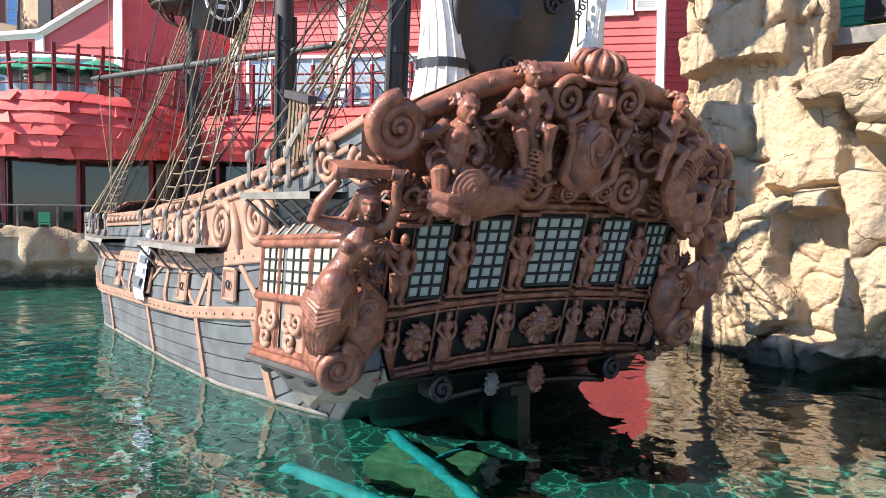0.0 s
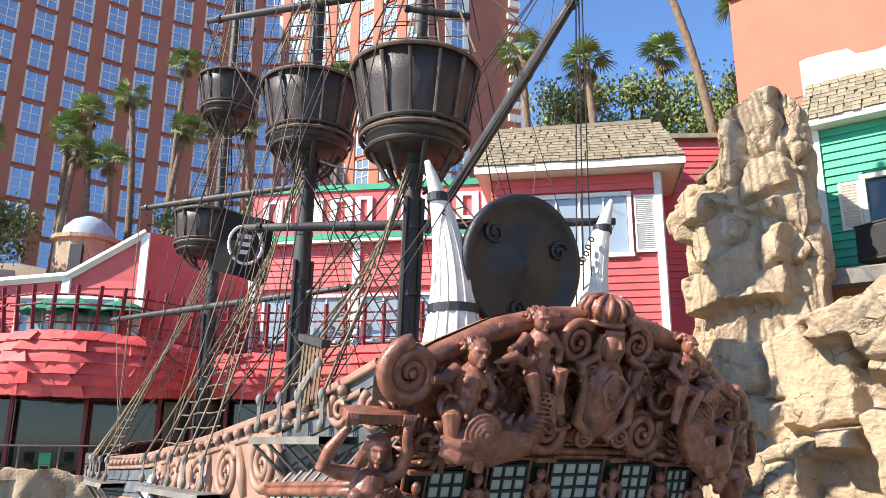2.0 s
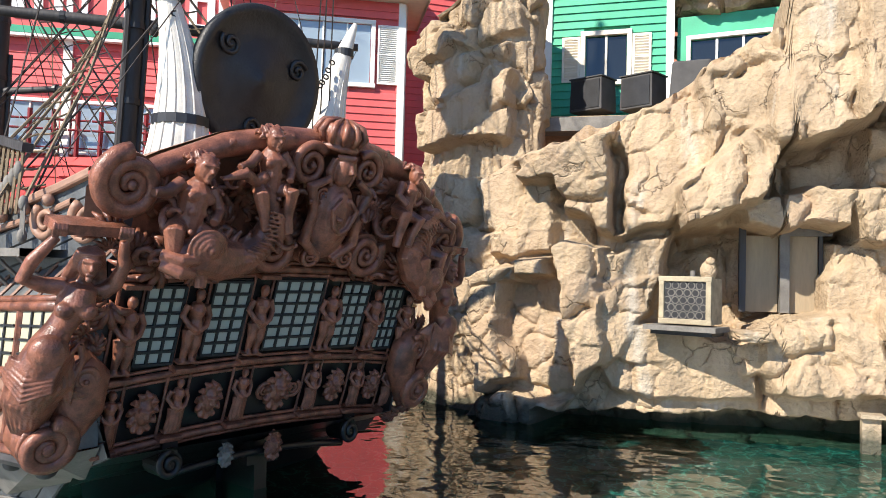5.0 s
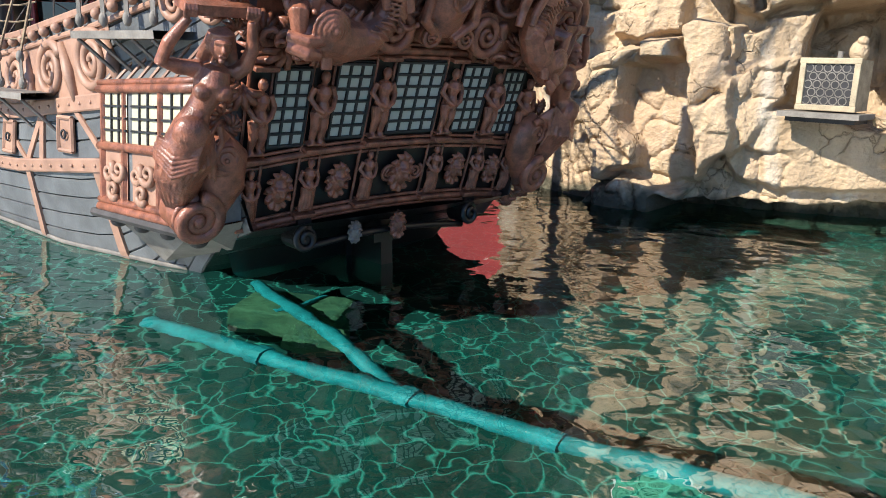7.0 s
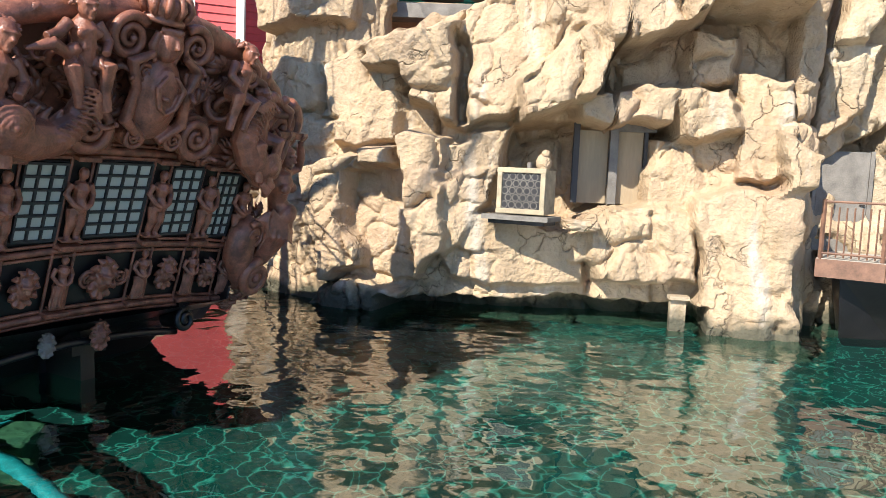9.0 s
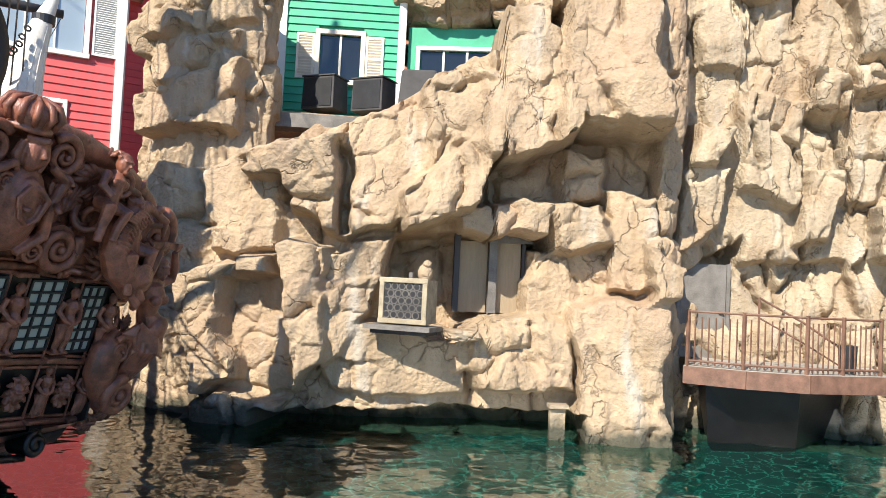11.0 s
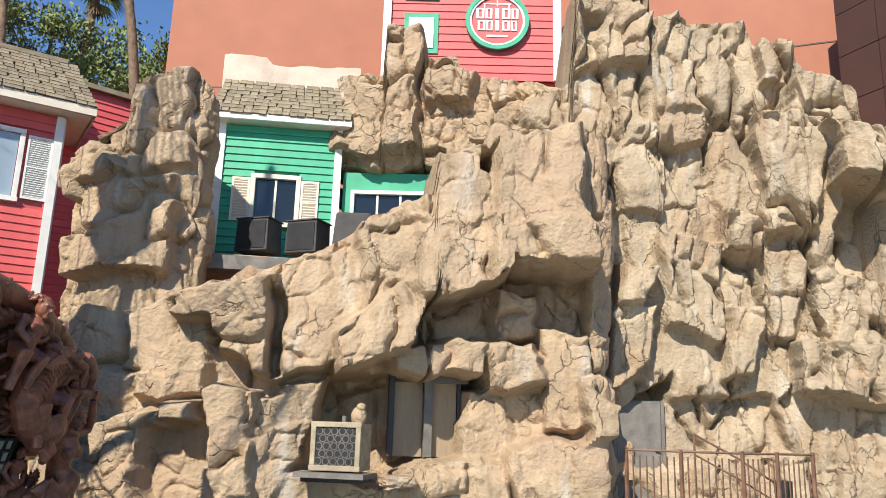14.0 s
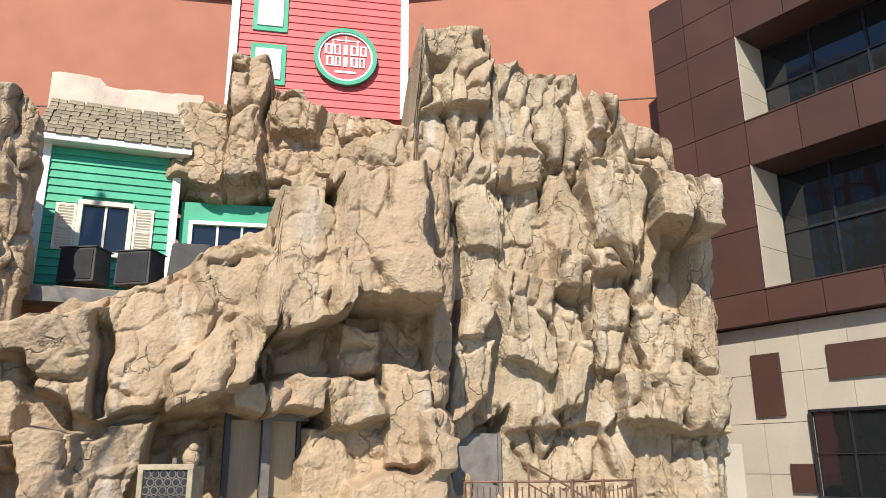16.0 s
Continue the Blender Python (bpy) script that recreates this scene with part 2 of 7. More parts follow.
M_ROPE = material("dark_rope", (0.045, 0.035, 0.03), 0.85, vary=0.3, scale=10, fine=60, bump=0.4)
M_ROPET = material("tan_rope", (0.19, 0.14, 0.085), 0.9, vary=0.3, scale=10, fine=60, bump=0.4)
M_PANE = glass_material("milky_lead_glass", (0.35, 0.38, 0.34), 0.28, 0.0, 0.3)
M_PANEY = glass_material("cream_lead_glass", (0.46, 0.43, 0.30), 0.2, 0.0, 0.5)
M_IRON = material("black_iron", (0.02, 0.02, 0.022), 0.45, vary=0.3, bump=0.1)
M_HORN = material("ivory_horn", (0.68, 0.64, 0.56), 0.55, vary=0.12, scale=5, fine=40, bump=0.3)
M_DISC = material("charcoal_disc", (0.022, 0.021, 0.021), 0.5, vary=0.3, scale=4, fine=25, bump=0.4)
M_RED = material("coral_red_siding", (0.66, 0.11, 0.105), 0.62, vary=0.1, scale=1.5, fine=25, bump=0.12, per_object=0.05)
M_REDDK = material("oxide_red_steel", (0.20, 0.02, 0.025), 0.5, vary=0.2, bump=0.08)
M_SHING = material("red_shingle", (0.60, 0.078, 0.07), 0.65, vary=0.14, scale=2, fine=25, bump=0.2, per_object=0.18)
M_WHITE = material("white_trim_paint", (0.78, 0.76, 0.70), 0.55, vary=0.06, scale=3, fine=30, bump=0.08)
M_CREAM = material("cream_paint", (0.74, 0.66, 0.53), 0.6, vary=0.07, scale=3, fine=30, bump=0.08)
M_GREEN = material("jade_green_siding", (0.045, 0.36, 0.20), 0.6, vary=0.12, scale=1.5, fine=25, bump=0.12, per_object=0.05)
M_ROOF = material("brown_roof_shingle", (0.25, 0.205, 0.135), 0.85, vary=0.2, scale=3, fine=30, bump=0.4, per_object=0.2)
M_ORANGE = material("terracotta_stucco", (0.37, 0.145, 0.085), 0.8, vary=0.08, scale=0.5, fine=12, bump=0.1)
M_TOWER = material("tower_brick_red", (0.37, 0.125, 0.075), 0.8, vary=0.1, scale=0.3, fine=4, bump=0.08)
M_BROWN = material("dark_brown_panel", (0.066, 0.029, 0.02), 0.6, vary=0.12, scale=0.6, fine=12, bump=0.05, per_object=0.1)
M_BEIGE = material("beige_panel", (0.42, 0.37, 0.29), 0.65, vary=0.07, scale=0.6, fine=12, bump=0.05, per_object=0.04)
M_GLASS = glass_material("window_glass", (0.012, 0.014, 0.015), 0.03, 0.0, 0.5)
M_GLASSH = glass_material("curtained_glass", (0.30, 0.36, 0.40), 0.08, 0.0, 0.9)
M_RUST = material("rusty_steel", (0.17, 0.088, 0.055), 0.65, vary=0.3, scale=5, fine=30, bump=0.2)
M_GLASST = glass_material("tower_glass", (0.28, 0.38, 0.52), 0.16, 0.4)
M_GLASSG = glass_material("dark_shop_glass", (0.02, 0.022, 0.02), 0.06, 0.0, 0.4)
M_SHUT = material("grey_shutter", (0.74, 0.70, 0.63), 0.7, vary=0.08, scale=1, fine=10, bump=0.1)
M_SPK = material("charcoal_cabinet", (0.055, 0.052, 0.05), 0.75, vary=0.2, bump=0.2, fine=60)
M_TRUNK = material("palm_bark", (0.20, 0.135, 0.085), 0.9, vary=0.3, scale=4, fine=14, bump=0.8)
M_FROND = material("palm_frond", (0.24, 0.32, 0.10), 0.55, vary=0.35, scale=2, fine=10, bump=0.0)
M_DRY = material("dry_palm_skirt", (0.22, 0.15, 0.07), 0.9, vary=0.3, scale=3, fine=12, bump=0.0)
M_LEAF = material("shrub_leaf", (0.17, 0.22, 0.06), 0.6, vary=0.4, scale=1, fine=8, bump=0.0)
M_CONC = material("weathered_concrete", (0.36, 0.33, 0.28), 0.85, vary=0.15, scale=1.5, fine=18, bump=0.3)
M_PLANK = material("tan_board", (0.32, 0.245, 0.155), 0.75, vary=0.2, scale=2, fine=25, bump=0.25, streak=True)
M_FLAG = material("flag_cloth", (0.015, 0.013, 0.013), 0.85, vary=0.2, bump=0.1)
M_BANNER = material("pale_violet_banner", (0.42, 0.42, 0.55), 0.7, vary=0.15, scale=4, bump=0.1)
M_CANVAS = material("green_canvas", (0.02, 0.2, 0.12), 0.7, vary=0.1, bump=0.1)
M_AGED = material("aged_cream_paint", (0.36, 0.30, 0.20), 0.75, vary=0.25, scale=5, fine=40, bump=0.25)
M_PLASTER = material("pale_plaster", (0.50, 0.41, 0.32), 0.9, vary=0.14, scale=1.6, fine=18, bump=0.5)
M_PLINTH = material("algae_concrete", (0.13, 0.16, 0.09), 0.85, vary=0.3, scale=3, fine=14, bump=0.5, stain=(0.035, 0.07, 0.05), stain_at=0.5)
M_EARTH = material("dry_earth", (0.25, 0.19, 0.13), 0.9, vary=0.2, scale=0.4, fine=8, bump=0.3)


# ---- geometry kit ----
class Geo:
    """Collects vertices and faces of one mesh."""

    def __init__(self):
        self.v, self.f, self.k = [], [], []

    def raw(self, verts, faces, k=0):
        o = len(self.v)
        self.v += [tuple(p) for p in verts]
        self.f += [tuple(i + o for i in q) for q in faces]
        self.k += [k] * len(faces)
        return self

    def box(self, c, s, m=None, k=0, taper=1.0):
        x, y, z = s[0] / 2, s[1] / 2, s[2] / 2
        vs = [Vector((sx * x * (taper if sz > 0 else 1), sy * y * (taper if sz > 0 else 1), sz * z)) for sz in (-1, 1) for sx, sy in ((-1, -1), (1, -1), (1, 1), (-1, 1))]
        vs = [(m @ p if m else p) + Vector(c) for p in vs]
        return self.raw(vs, [(0, 3, 2, 1), (4, 5, 6, 7), (0, 1, 5, 4), (1, 2, 6, 5), (2, 3, 7, 6), (3, 0, 4, 7)], k)

    def tube(self, pts, radii, seg=8, k=0, flat=1.0, caps=True):
        pts = [Vector(p) for p in pts]
        if not hasattr(radii, "__len__"):
            radii = [radii] * len(pts)
        o, ref = [], None
        for i, p in enumerate(pts):
            d = (pts[min(i + 1, len(pts) - 1)] - pts[max(i - 1, 0)])
            d = d.normalized() if d.length > 1e-9 else Vector((0, 0, 1))
            if ref is None:
                ref = Vector((0, 0, 1)) if abs(d.z) < 0.9 else Vector((1, 0, 0))
            side = d.cross(ref)
            side = side.normalized() if side.length > 1e-6 else d.orthogonal().normalized()
            ref = side.cross(d).normalized()
            o += [p + (side * math.cos(2 * math.pi * j / seg) + ref * math.sin(2 * math.pi * j / seg) * flat) * radii[i] for j in range(seg)]
        n = len(pts)
        fs = [(i * seg + j, i * seg + (j + 1) % seg, (i + 1) * seg + (j + 1) % seg, (i + 1) * seg + j) for i in range(n - 1) for j in range(seg)]
        if caps:
            fs += [tuple(range(seg - 1, -1, -1)), tuple(range((n - 1) * seg, n * seg))]
        return self.raw(o, fs, k)

    def ball(self, c, r, m=None, k=0, seg=10, rings=7):
        r = Vector(r) if hasattr(r, "__len__") else Vector((r, r, r))
        vs, fs = [], []
        for i in range(rings + 1):
            a = math.pi * i / rings
            for j in range(seg):
                b = 2 * math.pi * j / seg
                p = Vector((r.x * math.sin(a) * math.cos(b), r.y * math.sin(a) * math.sin(b), -r.z * math.cos(a)))
                vs.append((m @ p if m else p) + Vector(c))
        for i in range(rings):
            for j in range(seg):
                fs.append((i * seg + j, i * seg + (j + 1) % seg, (i + 1) * seg + (j + 1) % seg, (i + 1) * seg + j))
        return self.raw(vs, fs, k)

    def lathe(self, prof, seg=24, m=None, k=0, wob=None):
        vs = []
        for r, z in prof:
            for j in range(seg):
                b = 2 * math.pi * j / seg
                q = r * (wob(b, z) if wob else 1)
                p = Vector((q * math.cos(b), q * math.sin(b), z))
                vs.append(m @ p if m else p)
        n = len(prof)
        return self.raw(vs, [(i * seg + j, i * seg + (j + 1) % seg, (i + 1) * seg + (j + 1) % seg, (i + 1) * seg + j) for i in range(n - 1) for j in range(seg)], k)

    def grid(self, rows, k=0, closed=False):
        nc = len(rows[0])
        vs = [p for r in rows for p in r]
        w = nc if closed else nc - 1
        return self.raw(vs, [(i * nc + j, i * nc + (j + 1) % nc, (i + 1) * nc + (j + 1) % nc, (i + 1) * nc + j) for i in range(len(rows) - 1) for j in range(w)], k)

    def mesh(self, name, mats, smooth=False):
        me = bpy.data.meshes.new(name)
        me.from_pydata(self.v, [], self.f)
        for m in mats if isinstance(mats, (list, tuple)) else [mats]:
            me.materials.append(m)
        me.polygons.foreach_set("material_index", self.k)
        if smooth:
            me.polygons.foreach_set("use_smooth", [True] * len(self.f))
        me.update()
        return me


def part(name, geo, mats, parent, label="", smooth=False, m=None):
    ob = new(name, geo if isinstance(geo, bpy.types.Mesh) else geo.mesh(name, mats, smooth))
    if m is not None:
        ob.matrix_basis = m
    ob.parent = parent
    return tagged(ob, label=label) if label else ob


def thing(name, label, category, m=None, group="", kind="", data=None):
    ob = new(name, data)
    if m is not None:
        ob.matrix_basis = m
    return tagged(ob, label, category, group, kind)


def bevel(ob, w, seg=2):
    md = ob.modifiers.new("bevel", "BEVEL")
    md.width, md.segments, md.limit_method = w, seg, "ANGLE"
    return ob


def remesh(ob, size, smooth=3):
    md = ob.modifiers.new("remesh", "REMESH")
    md.mode, md.voxel_size, md.use_smooth_shade = "VOXEL", size, True
    if smooth:
        sm = ob.modifiers.new("smooth", "SMOOTH")
        sm.iterations, sm.factor = smooth, 0.5
    return ob


# ---- numpy noise for the rock ----
RNG = np.random.RandomState(7)
TABLE = RNG.rand(256, 256, 5)


def vnoise(x, y, c=0):
    xi, yi = np.floor(x).astype(int), np.floor(y).astype(int)
    fx, fy = x - xi, y - yi
    fx, fy = fx * fx * (3 - 2 * fx), fy * fy * (3 - 2 * fy)
    t = TABLE[:, :, c]
    a, b = t[xi % 256, yi % 256], t[(xi + 1) % 256, yi % 256]
    d, e = t[xi % 256, (yi + 1) % 256], t[(xi + 1) % 256, (yi + 1) % 256]
    return (a * (1 - fx) + b * fx) * (1 - fy) + (d * (1 - fx) + e * fx) * fy - 0.5


def fbm(x, y, c=0, oct=4):
    s, a = 0, 1.0
    for i in range(oct):
        s, a = s + a * vnoise(x * 2 ** i + 17 * i, y * 2 ** i + 5 * i, c), a * 0.5
    return s


def cells(x, y):
    """Cellular blocks: a value, a tilt and the distance to the border of each cell."""
    xi, yi = np.floor(x).astype(int), np.floor(y).astype(int)
    f1, f2 = np.full(x.shape, 9.0), np.full(x.shape, 9.0)
    val, dx, dy, tx, ty = (np.zeros(x.shape) for _ in range(5))
    for i in (-1, 0, 1):
        for j in (-1, 0, 1):
            r = TABLE[(xi + i) % 256, (yi + j) % 256]
            ox, oy = x - (xi + i + 0.15 + 0.7 * r[..., 0]), y - (yi + j + 0.15 + 0.7 * r[..., 1])
            d = np.maximum(np.abs(ox), np.abs(oy)) * 0.6 + np.hypot(ox, oy) * 0.4
            near = d < f1
            f2 = np.where(near, f1, np.minimum(f2, d))
            f1 = np.where(near, d, f1)
            val = np.where(near, r[..., 2] - 0.5, val)
            dx, dy = np.where(near, ox, dx), np.where(near, oy, dy)
            tx, ty = np.where(near, r[..., 3] - 0.5, tx), np.where(near, r[..., 4] - 0.5, ty)
    return val, dx * tx + dy * ty, f2 - f1


def step(e0, e1, x):
    t = np.clip((x - e0) / (e1 - e0), 0, 1)
    return t * t * (3 - 2 * t)


def slab(tl, tr, br, bl, out, along=0.0, up=0.0, soft=0.08):
    """A rough four-cornered face of a rock wall (place along it, height), set out from it, tilted along and upwards."""
    return (tl, tr, br, bl), out, along, up, soft


def rock_mass(name, plan, tops, slabs, label, zb=-1.6, back=2.5, res=0.034, block=1.15, rough=1.0, seed=0, mat=None, tall=0.8, crack=1.0):
    """A rock face over a line on the plan: top profile (a, z), faces set in or out, tilted facets, narrow cracks and grain."""
    P = np.array(plan, float)
    L = np.r_[0, np.cumsum(np.hypot(*np.diff(P, axis=0).T))]
    na = int(L[-1] / res)
    a = np.linspace(0, L[-1], na)
    xy = np.c_[np.interp(a, L, P[:, 0]), np.interp(a, L, P[:, 1])]
    k = max(3, int(0.7 / res))
    pad = np.r_[[xy[0]] * k, xy, [xy[-1]] * k]
    xy = np.c_[[np.convolve(pad[:, i], np.ones(2 * k + 1) / (2 * k + 1), "valid") for i in (0, 1)]].T
    tang = np.gradient(xy, axis=0)
    tang /= np.linalg.norm(tang, axis=1)[:, None]
    nrm = np.c_[tang[:, 1], -tang[:, 0]]
    if nrm[na // 2] @ (xy[na // 2]) > 0:
        nrm = -nrm
    T = np.array(tops, float)
    top = np.interp(a, T[:, 0], T[:, 1]) + 0.22 * fbm(a * 1.3 + seed, a * 0 + seed, 1)
    nz = int((top.max() - zb) / res)
    aa, vv = np.meshgrid(a, np.linspace(0, 1, nz))
    zz = zb + vv * (top - zb)[None, :]
    wa = aa + 0.26 * fbm(aa * 0.9 + seed, zz * 0.9, 2) + 0.09 * fbm(aa * 2.7, zz * 2.7, 3)
    wz = zz + 0.26 * fbm(aa * 0.9, zz * 0.9 + seed, 4) + 0.09 * fbm(aa * 2.7 + 9, zz * 2.7, 0)
    off = 0.0 * zz
    for quad, d, along, up, soft in slabs:
        inside = np.full(zz.shape, 9.0)
        for (a0, z0), (a1, z1) in zip(quad, quad[1:] + quad[:1]):
            e = math.hypot(a1 - a0, z1 - z0)
            inside = np.minimum(inside, ((wa - a0) * (z1 - z0) - (wz - z0) * (a1 - a0)) / e)
        soft = max(soft, 0.13)
        m = step(-soft / 2, soft / 2, inside)
        ac, zc = sum(p[0] for p in quad) / 4, sum(p[1] for p in quad) / 4
        off = off * (1 - m) + (d + along * (wa - ac) + up * (wz - zc)) * m
    for s, h, turn in ((block, 0.62, 0.10), (block * 0.42, 0.24, -0.35), (block * 0.17, 0.06, 0.6)):
        ca = wa + 0.55 * s * fbm(wa / s * 0.6, wz / s * 0.6 * tall, 4, 3) + turn * s * wz
        cz = wz + 0.55 * s * fbm(wa / s * 0.6 + 40, wz / s * 0.6, 1, 3) - turn * s * wa
        val, tilt, edge = cells(ca / s * 1.15 + 31 + seed, cz / s * tall + 7)
        some = step(-0.05, 0.2, fbm(wa * 0.8 + s * 9, wz * 0.8 + seed, 3))
        off = off + rough * h * (val * 0.6 + tilt * 1.1) - (crack * 0.16 * h * some * np.exp(-edge / 0.075) if s > 0.35 else 0)
    off = off + 0.10 * (rough + 0.3) * fbm(wa * 1.2, wz * 0.9, 1, 3) + 0.04 * fbm(wa * 4, wz * 3, 2, 3)
    pad = np.pad(off, 1, mode="edge")
    off = (pad[:-2, 1:-1] + pad[2:, 1:-1] + pad[1:-1, :-2] + pad[1:-1, 2:] + 2 * pad[1:-1, 1:-1]) / 6
    xs, ys = xy[:, 0][None, :] + nrm[:, 0][None, :] * off, xy[:, 1][None, :] + nrm[:, 1][None, :] * off
    grid = np.stack([xs, ys, zz + 0 * xs], -1)
    rows = [grid]
    for i in range(1, 9):
        g = grid[-1].copy()
        g[:, :2] -= nrm * (back * i / 8) ** 1.0
        g[:, 2] += 0.2 * fbm(a * 2 + i, a * 0 + i * 0.7, 2) - 0.02 * i * i
        rows.append(g[None])
    G = np.concatenate(rows)
    nr = G.shape[0]
    idx = np.arange(nr * na).reshape(nr, na)
    faces = np.stack([idx[:-1, :-1], idx[:-1, 1:], idx[1:, 1:], idx[1:, :-1]], -1).reshape(-1, 4)
    me = bpy.data.meshes.new(name)
    me.from_pydata(G.reshape(-1, 3).tolist(), [], faces.tolist())
    me.materials.append(mat or M_ROCK)
    me.polygons.foreach_set("use_smooth", [True] * len(faces))
    me.update()
    me.set_sharp_from_angle(angle=radians(38))
    ob = new(name, me)
    return tagged(ob, label, "rock", kind="structure")


def boulder(name, c, size, label, turn=0.0, seed=0, sub=40, mat=None):
    """A free-standing faceted block of rock."""
    u, w = np.meshgrid(np.linspace(0, 2 * np.pi, sub * 2 + 1), np.linspace(0.02, np.pi - 0.02, sub))
    p = np.stack([np.sin(w) * np.cos(u), np.sin(w) * np.sin(u), -np.cos(w)], -1)
    q = p / (np.abs(p) ** 4).sum(-1, keepdims=True) ** 0.25
    val, tilt, edge = cells(p[..., 0] * 2.1 + p[..., 1] * 1.1 + 9 + seed, p[..., 2] * 2.1 + p[..., 1] * 0.7 + 4)
    r = 1 + 0.16 * val + 0.28 * tilt - 0.05 * np.exp(-edge / 0.06) + 0.14 * fbm(p[..., 0] * 3 + seed + p[..., 1], p[..., 2] * 3, 1, 5)
    g = q * r[..., None] * (np.array(size) / 2)
    g[:, -1] = g[:, 0]
    ca, sa = math.cos(turn), math.sin(turn)
    g = np.stack([g[..., 0] * ca - g[..., 1] * sa, g[..., 0] * sa + g[..., 1] * ca, g[..., 2]], -1)
    geo = Geo().grid((g + np.array(c)).tolist())
    me = geo.mesh(name, mat or M_ROCK, True)
    me.set_sharp_from_angle(angle=radians(38))
    ob = new(name, me)
    return tagged(ob, label, "rock", kind="structure")


def siding(parent, p0, p1, z0, z1, mat, course=0.2, thick=0.045, gaps=()):
    """Lap boards on a wall from p0 to p1 on the plan; gaps are (u0, u1, z0, z1) left free for openings."""
    a, b = Vector((*p0, 0)), Vector((*p1, 0))
    d = (b - a)
    w = d.length
    d.normalize()
    n = Vector((d.y, -d.x, 0))
    rows = int((z1 - z0) / course)
    course = (z1 - z0) / rows
    cache = {}
    for i in range(rows):
        lo = z0 + i * course
        spans = [(0.0, w)]
        for g0, g1, gz0, gz1 in gaps:
            if lo + course > gz0 + 0.02 and lo < gz1 - 0.02:
                spans = [s for u0, u1 in spans for s in ((u0, min(u1, g0)), (max(u0, g1), u1)) if s[1] - s[0] > 0.03]
        for u0, u1 in spans:
            key = round(u1 - u0, 3)
            if key not in cache:
                g = Geo()
                k = u1 - u0
                g.raw([(0, 0, 0), (k, 0, 0), (k, -thick, 0), (0, -thick, 0), (0, -0.004, course), (k, -0.004, course), (0, 0, course), (k, 0, course)],
                      [(3, 2, 5, 4), (0, 1, 2, 3), (0, 3, 4, 6), (1, 7, 5, 2), (4, 5, 7, 6), (0, 6, 7, 1)])
                cache[key] = g.mesh("board", mat)
            ob = new("board", cache[key])
            ob.matrix_basis = Matrix.Translation(a + d * u0 + Vector((0, 0, lo))) @ Matrix.Rotation(math.atan2(d.y, d.x), 4, "Z")
            ob.parent = parent


def wall_frame(p0, p1):
    """Pose of a wall: x along it, -y out of it (towards the water), z up."""
    a, b = Vector((*p0, 0)), Vector((*p1, 0))
    d = b - a
    return Matrix.Translation(a) @ Matrix.Rotation(math.atan2(d.y, d.x), 4, "Z"), d.length

# ---- ground, pool and water ----
ground = tagged(new("ground", Geo().grid([[(x, y, 0.35 if (x - 5) ** 2 + (y - 18) ** 2 > 61 ** 2 else -3.2) for x in (-3000, -200, -60, -30, -10, 10, 30, 60, 200, 3000)] for y in (-3000, -200, -60, -20, 0, 20, 40, 80, 200, 3000)]).mesh("ground", M_EARTH)), "dry earth and paving far around the lagoon", "ground", kind="structure")
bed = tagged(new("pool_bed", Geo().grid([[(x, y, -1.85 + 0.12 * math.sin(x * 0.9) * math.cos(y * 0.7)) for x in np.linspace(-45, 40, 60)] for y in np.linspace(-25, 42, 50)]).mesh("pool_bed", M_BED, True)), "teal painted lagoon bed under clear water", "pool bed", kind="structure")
water = tagged(new("water", Geo().grid([[(x, y, 0.0) for x in np.linspace(-45, 40, 8)] for y in np.linspace(-25, 42, 8)]).mesh("water", M_WATER, True)), "clear teal lagoon water with small ripples", "water", kind="structure")
water.visible_shadow = False
pipe = thing("underwater_pipe", "pale blue pipe lying on the lagoon bed", "pipe")
part("pipe_run", Geo().tube([(-1.98, 9.59, -0.95), (-0.54, 8.37, -0.9), (0.96, 7.21, -0.9), (2.17, 6.21, -0.9), (3.34, 5.38, -0.92), (6.02, 3.63, -1.0)], 0.13, 12), M_PIPE, pipe, smooth=True)
part("pipe_branch", Geo().tube([(0.92, 7.24, -0.95), (0.22, 9.02, -0.95), (-0.78, 11.02, -1.0)], 0.11, 10), M_PIPE, pipe, smooth=True)
for x, y in ((-0.54, 8.37), (0.96, 7.21), (2.17, 6.21)):
    part("pipe_collar", Geo().tube([(x - 0.06, y + 0.05, -0.9), (x + 0.06, y - 0.05, -0.9)], 0.16, 12), M_PIPE, pipe)
ledge = thing("submerged_plinth", "pale green algae-stained concrete plinth under the stern", "plinth", Matrix.Translation((-0.22, 10.2, 0)) @ Matrix.Rotation(radians(-22), 4, "Z"))
bevel(part("block", Geo().box((0, 0, -1.45), (1.6, 0.95, 0.8), taper=0.94), M_PLINTH, ledge), 0.06)
bevel(part("step", Geo().box((0.55, -0.62, -1.6), (0.8, 0.4, 0.5), taper=0.95), M_PLINTH, ledge), 0.05)
part("strut", Geo().tube([(-0.1, -0.35, -1.03), (0.15, -0.1, -1.0), (0.3, 0.4, -1.03)], 0.05, 6), M_PIPE, ledge, "thin teal strut")
# the walkway on which the camera stands, behind and below it
quay = tagged(new("pavement", Geo().box((0, -4.4, -0.4), (60, 10, 3.8)).mesh("pavement", M_CONC)), "concrete walkway behind the lagoon rail", "pavement", kind="structure")

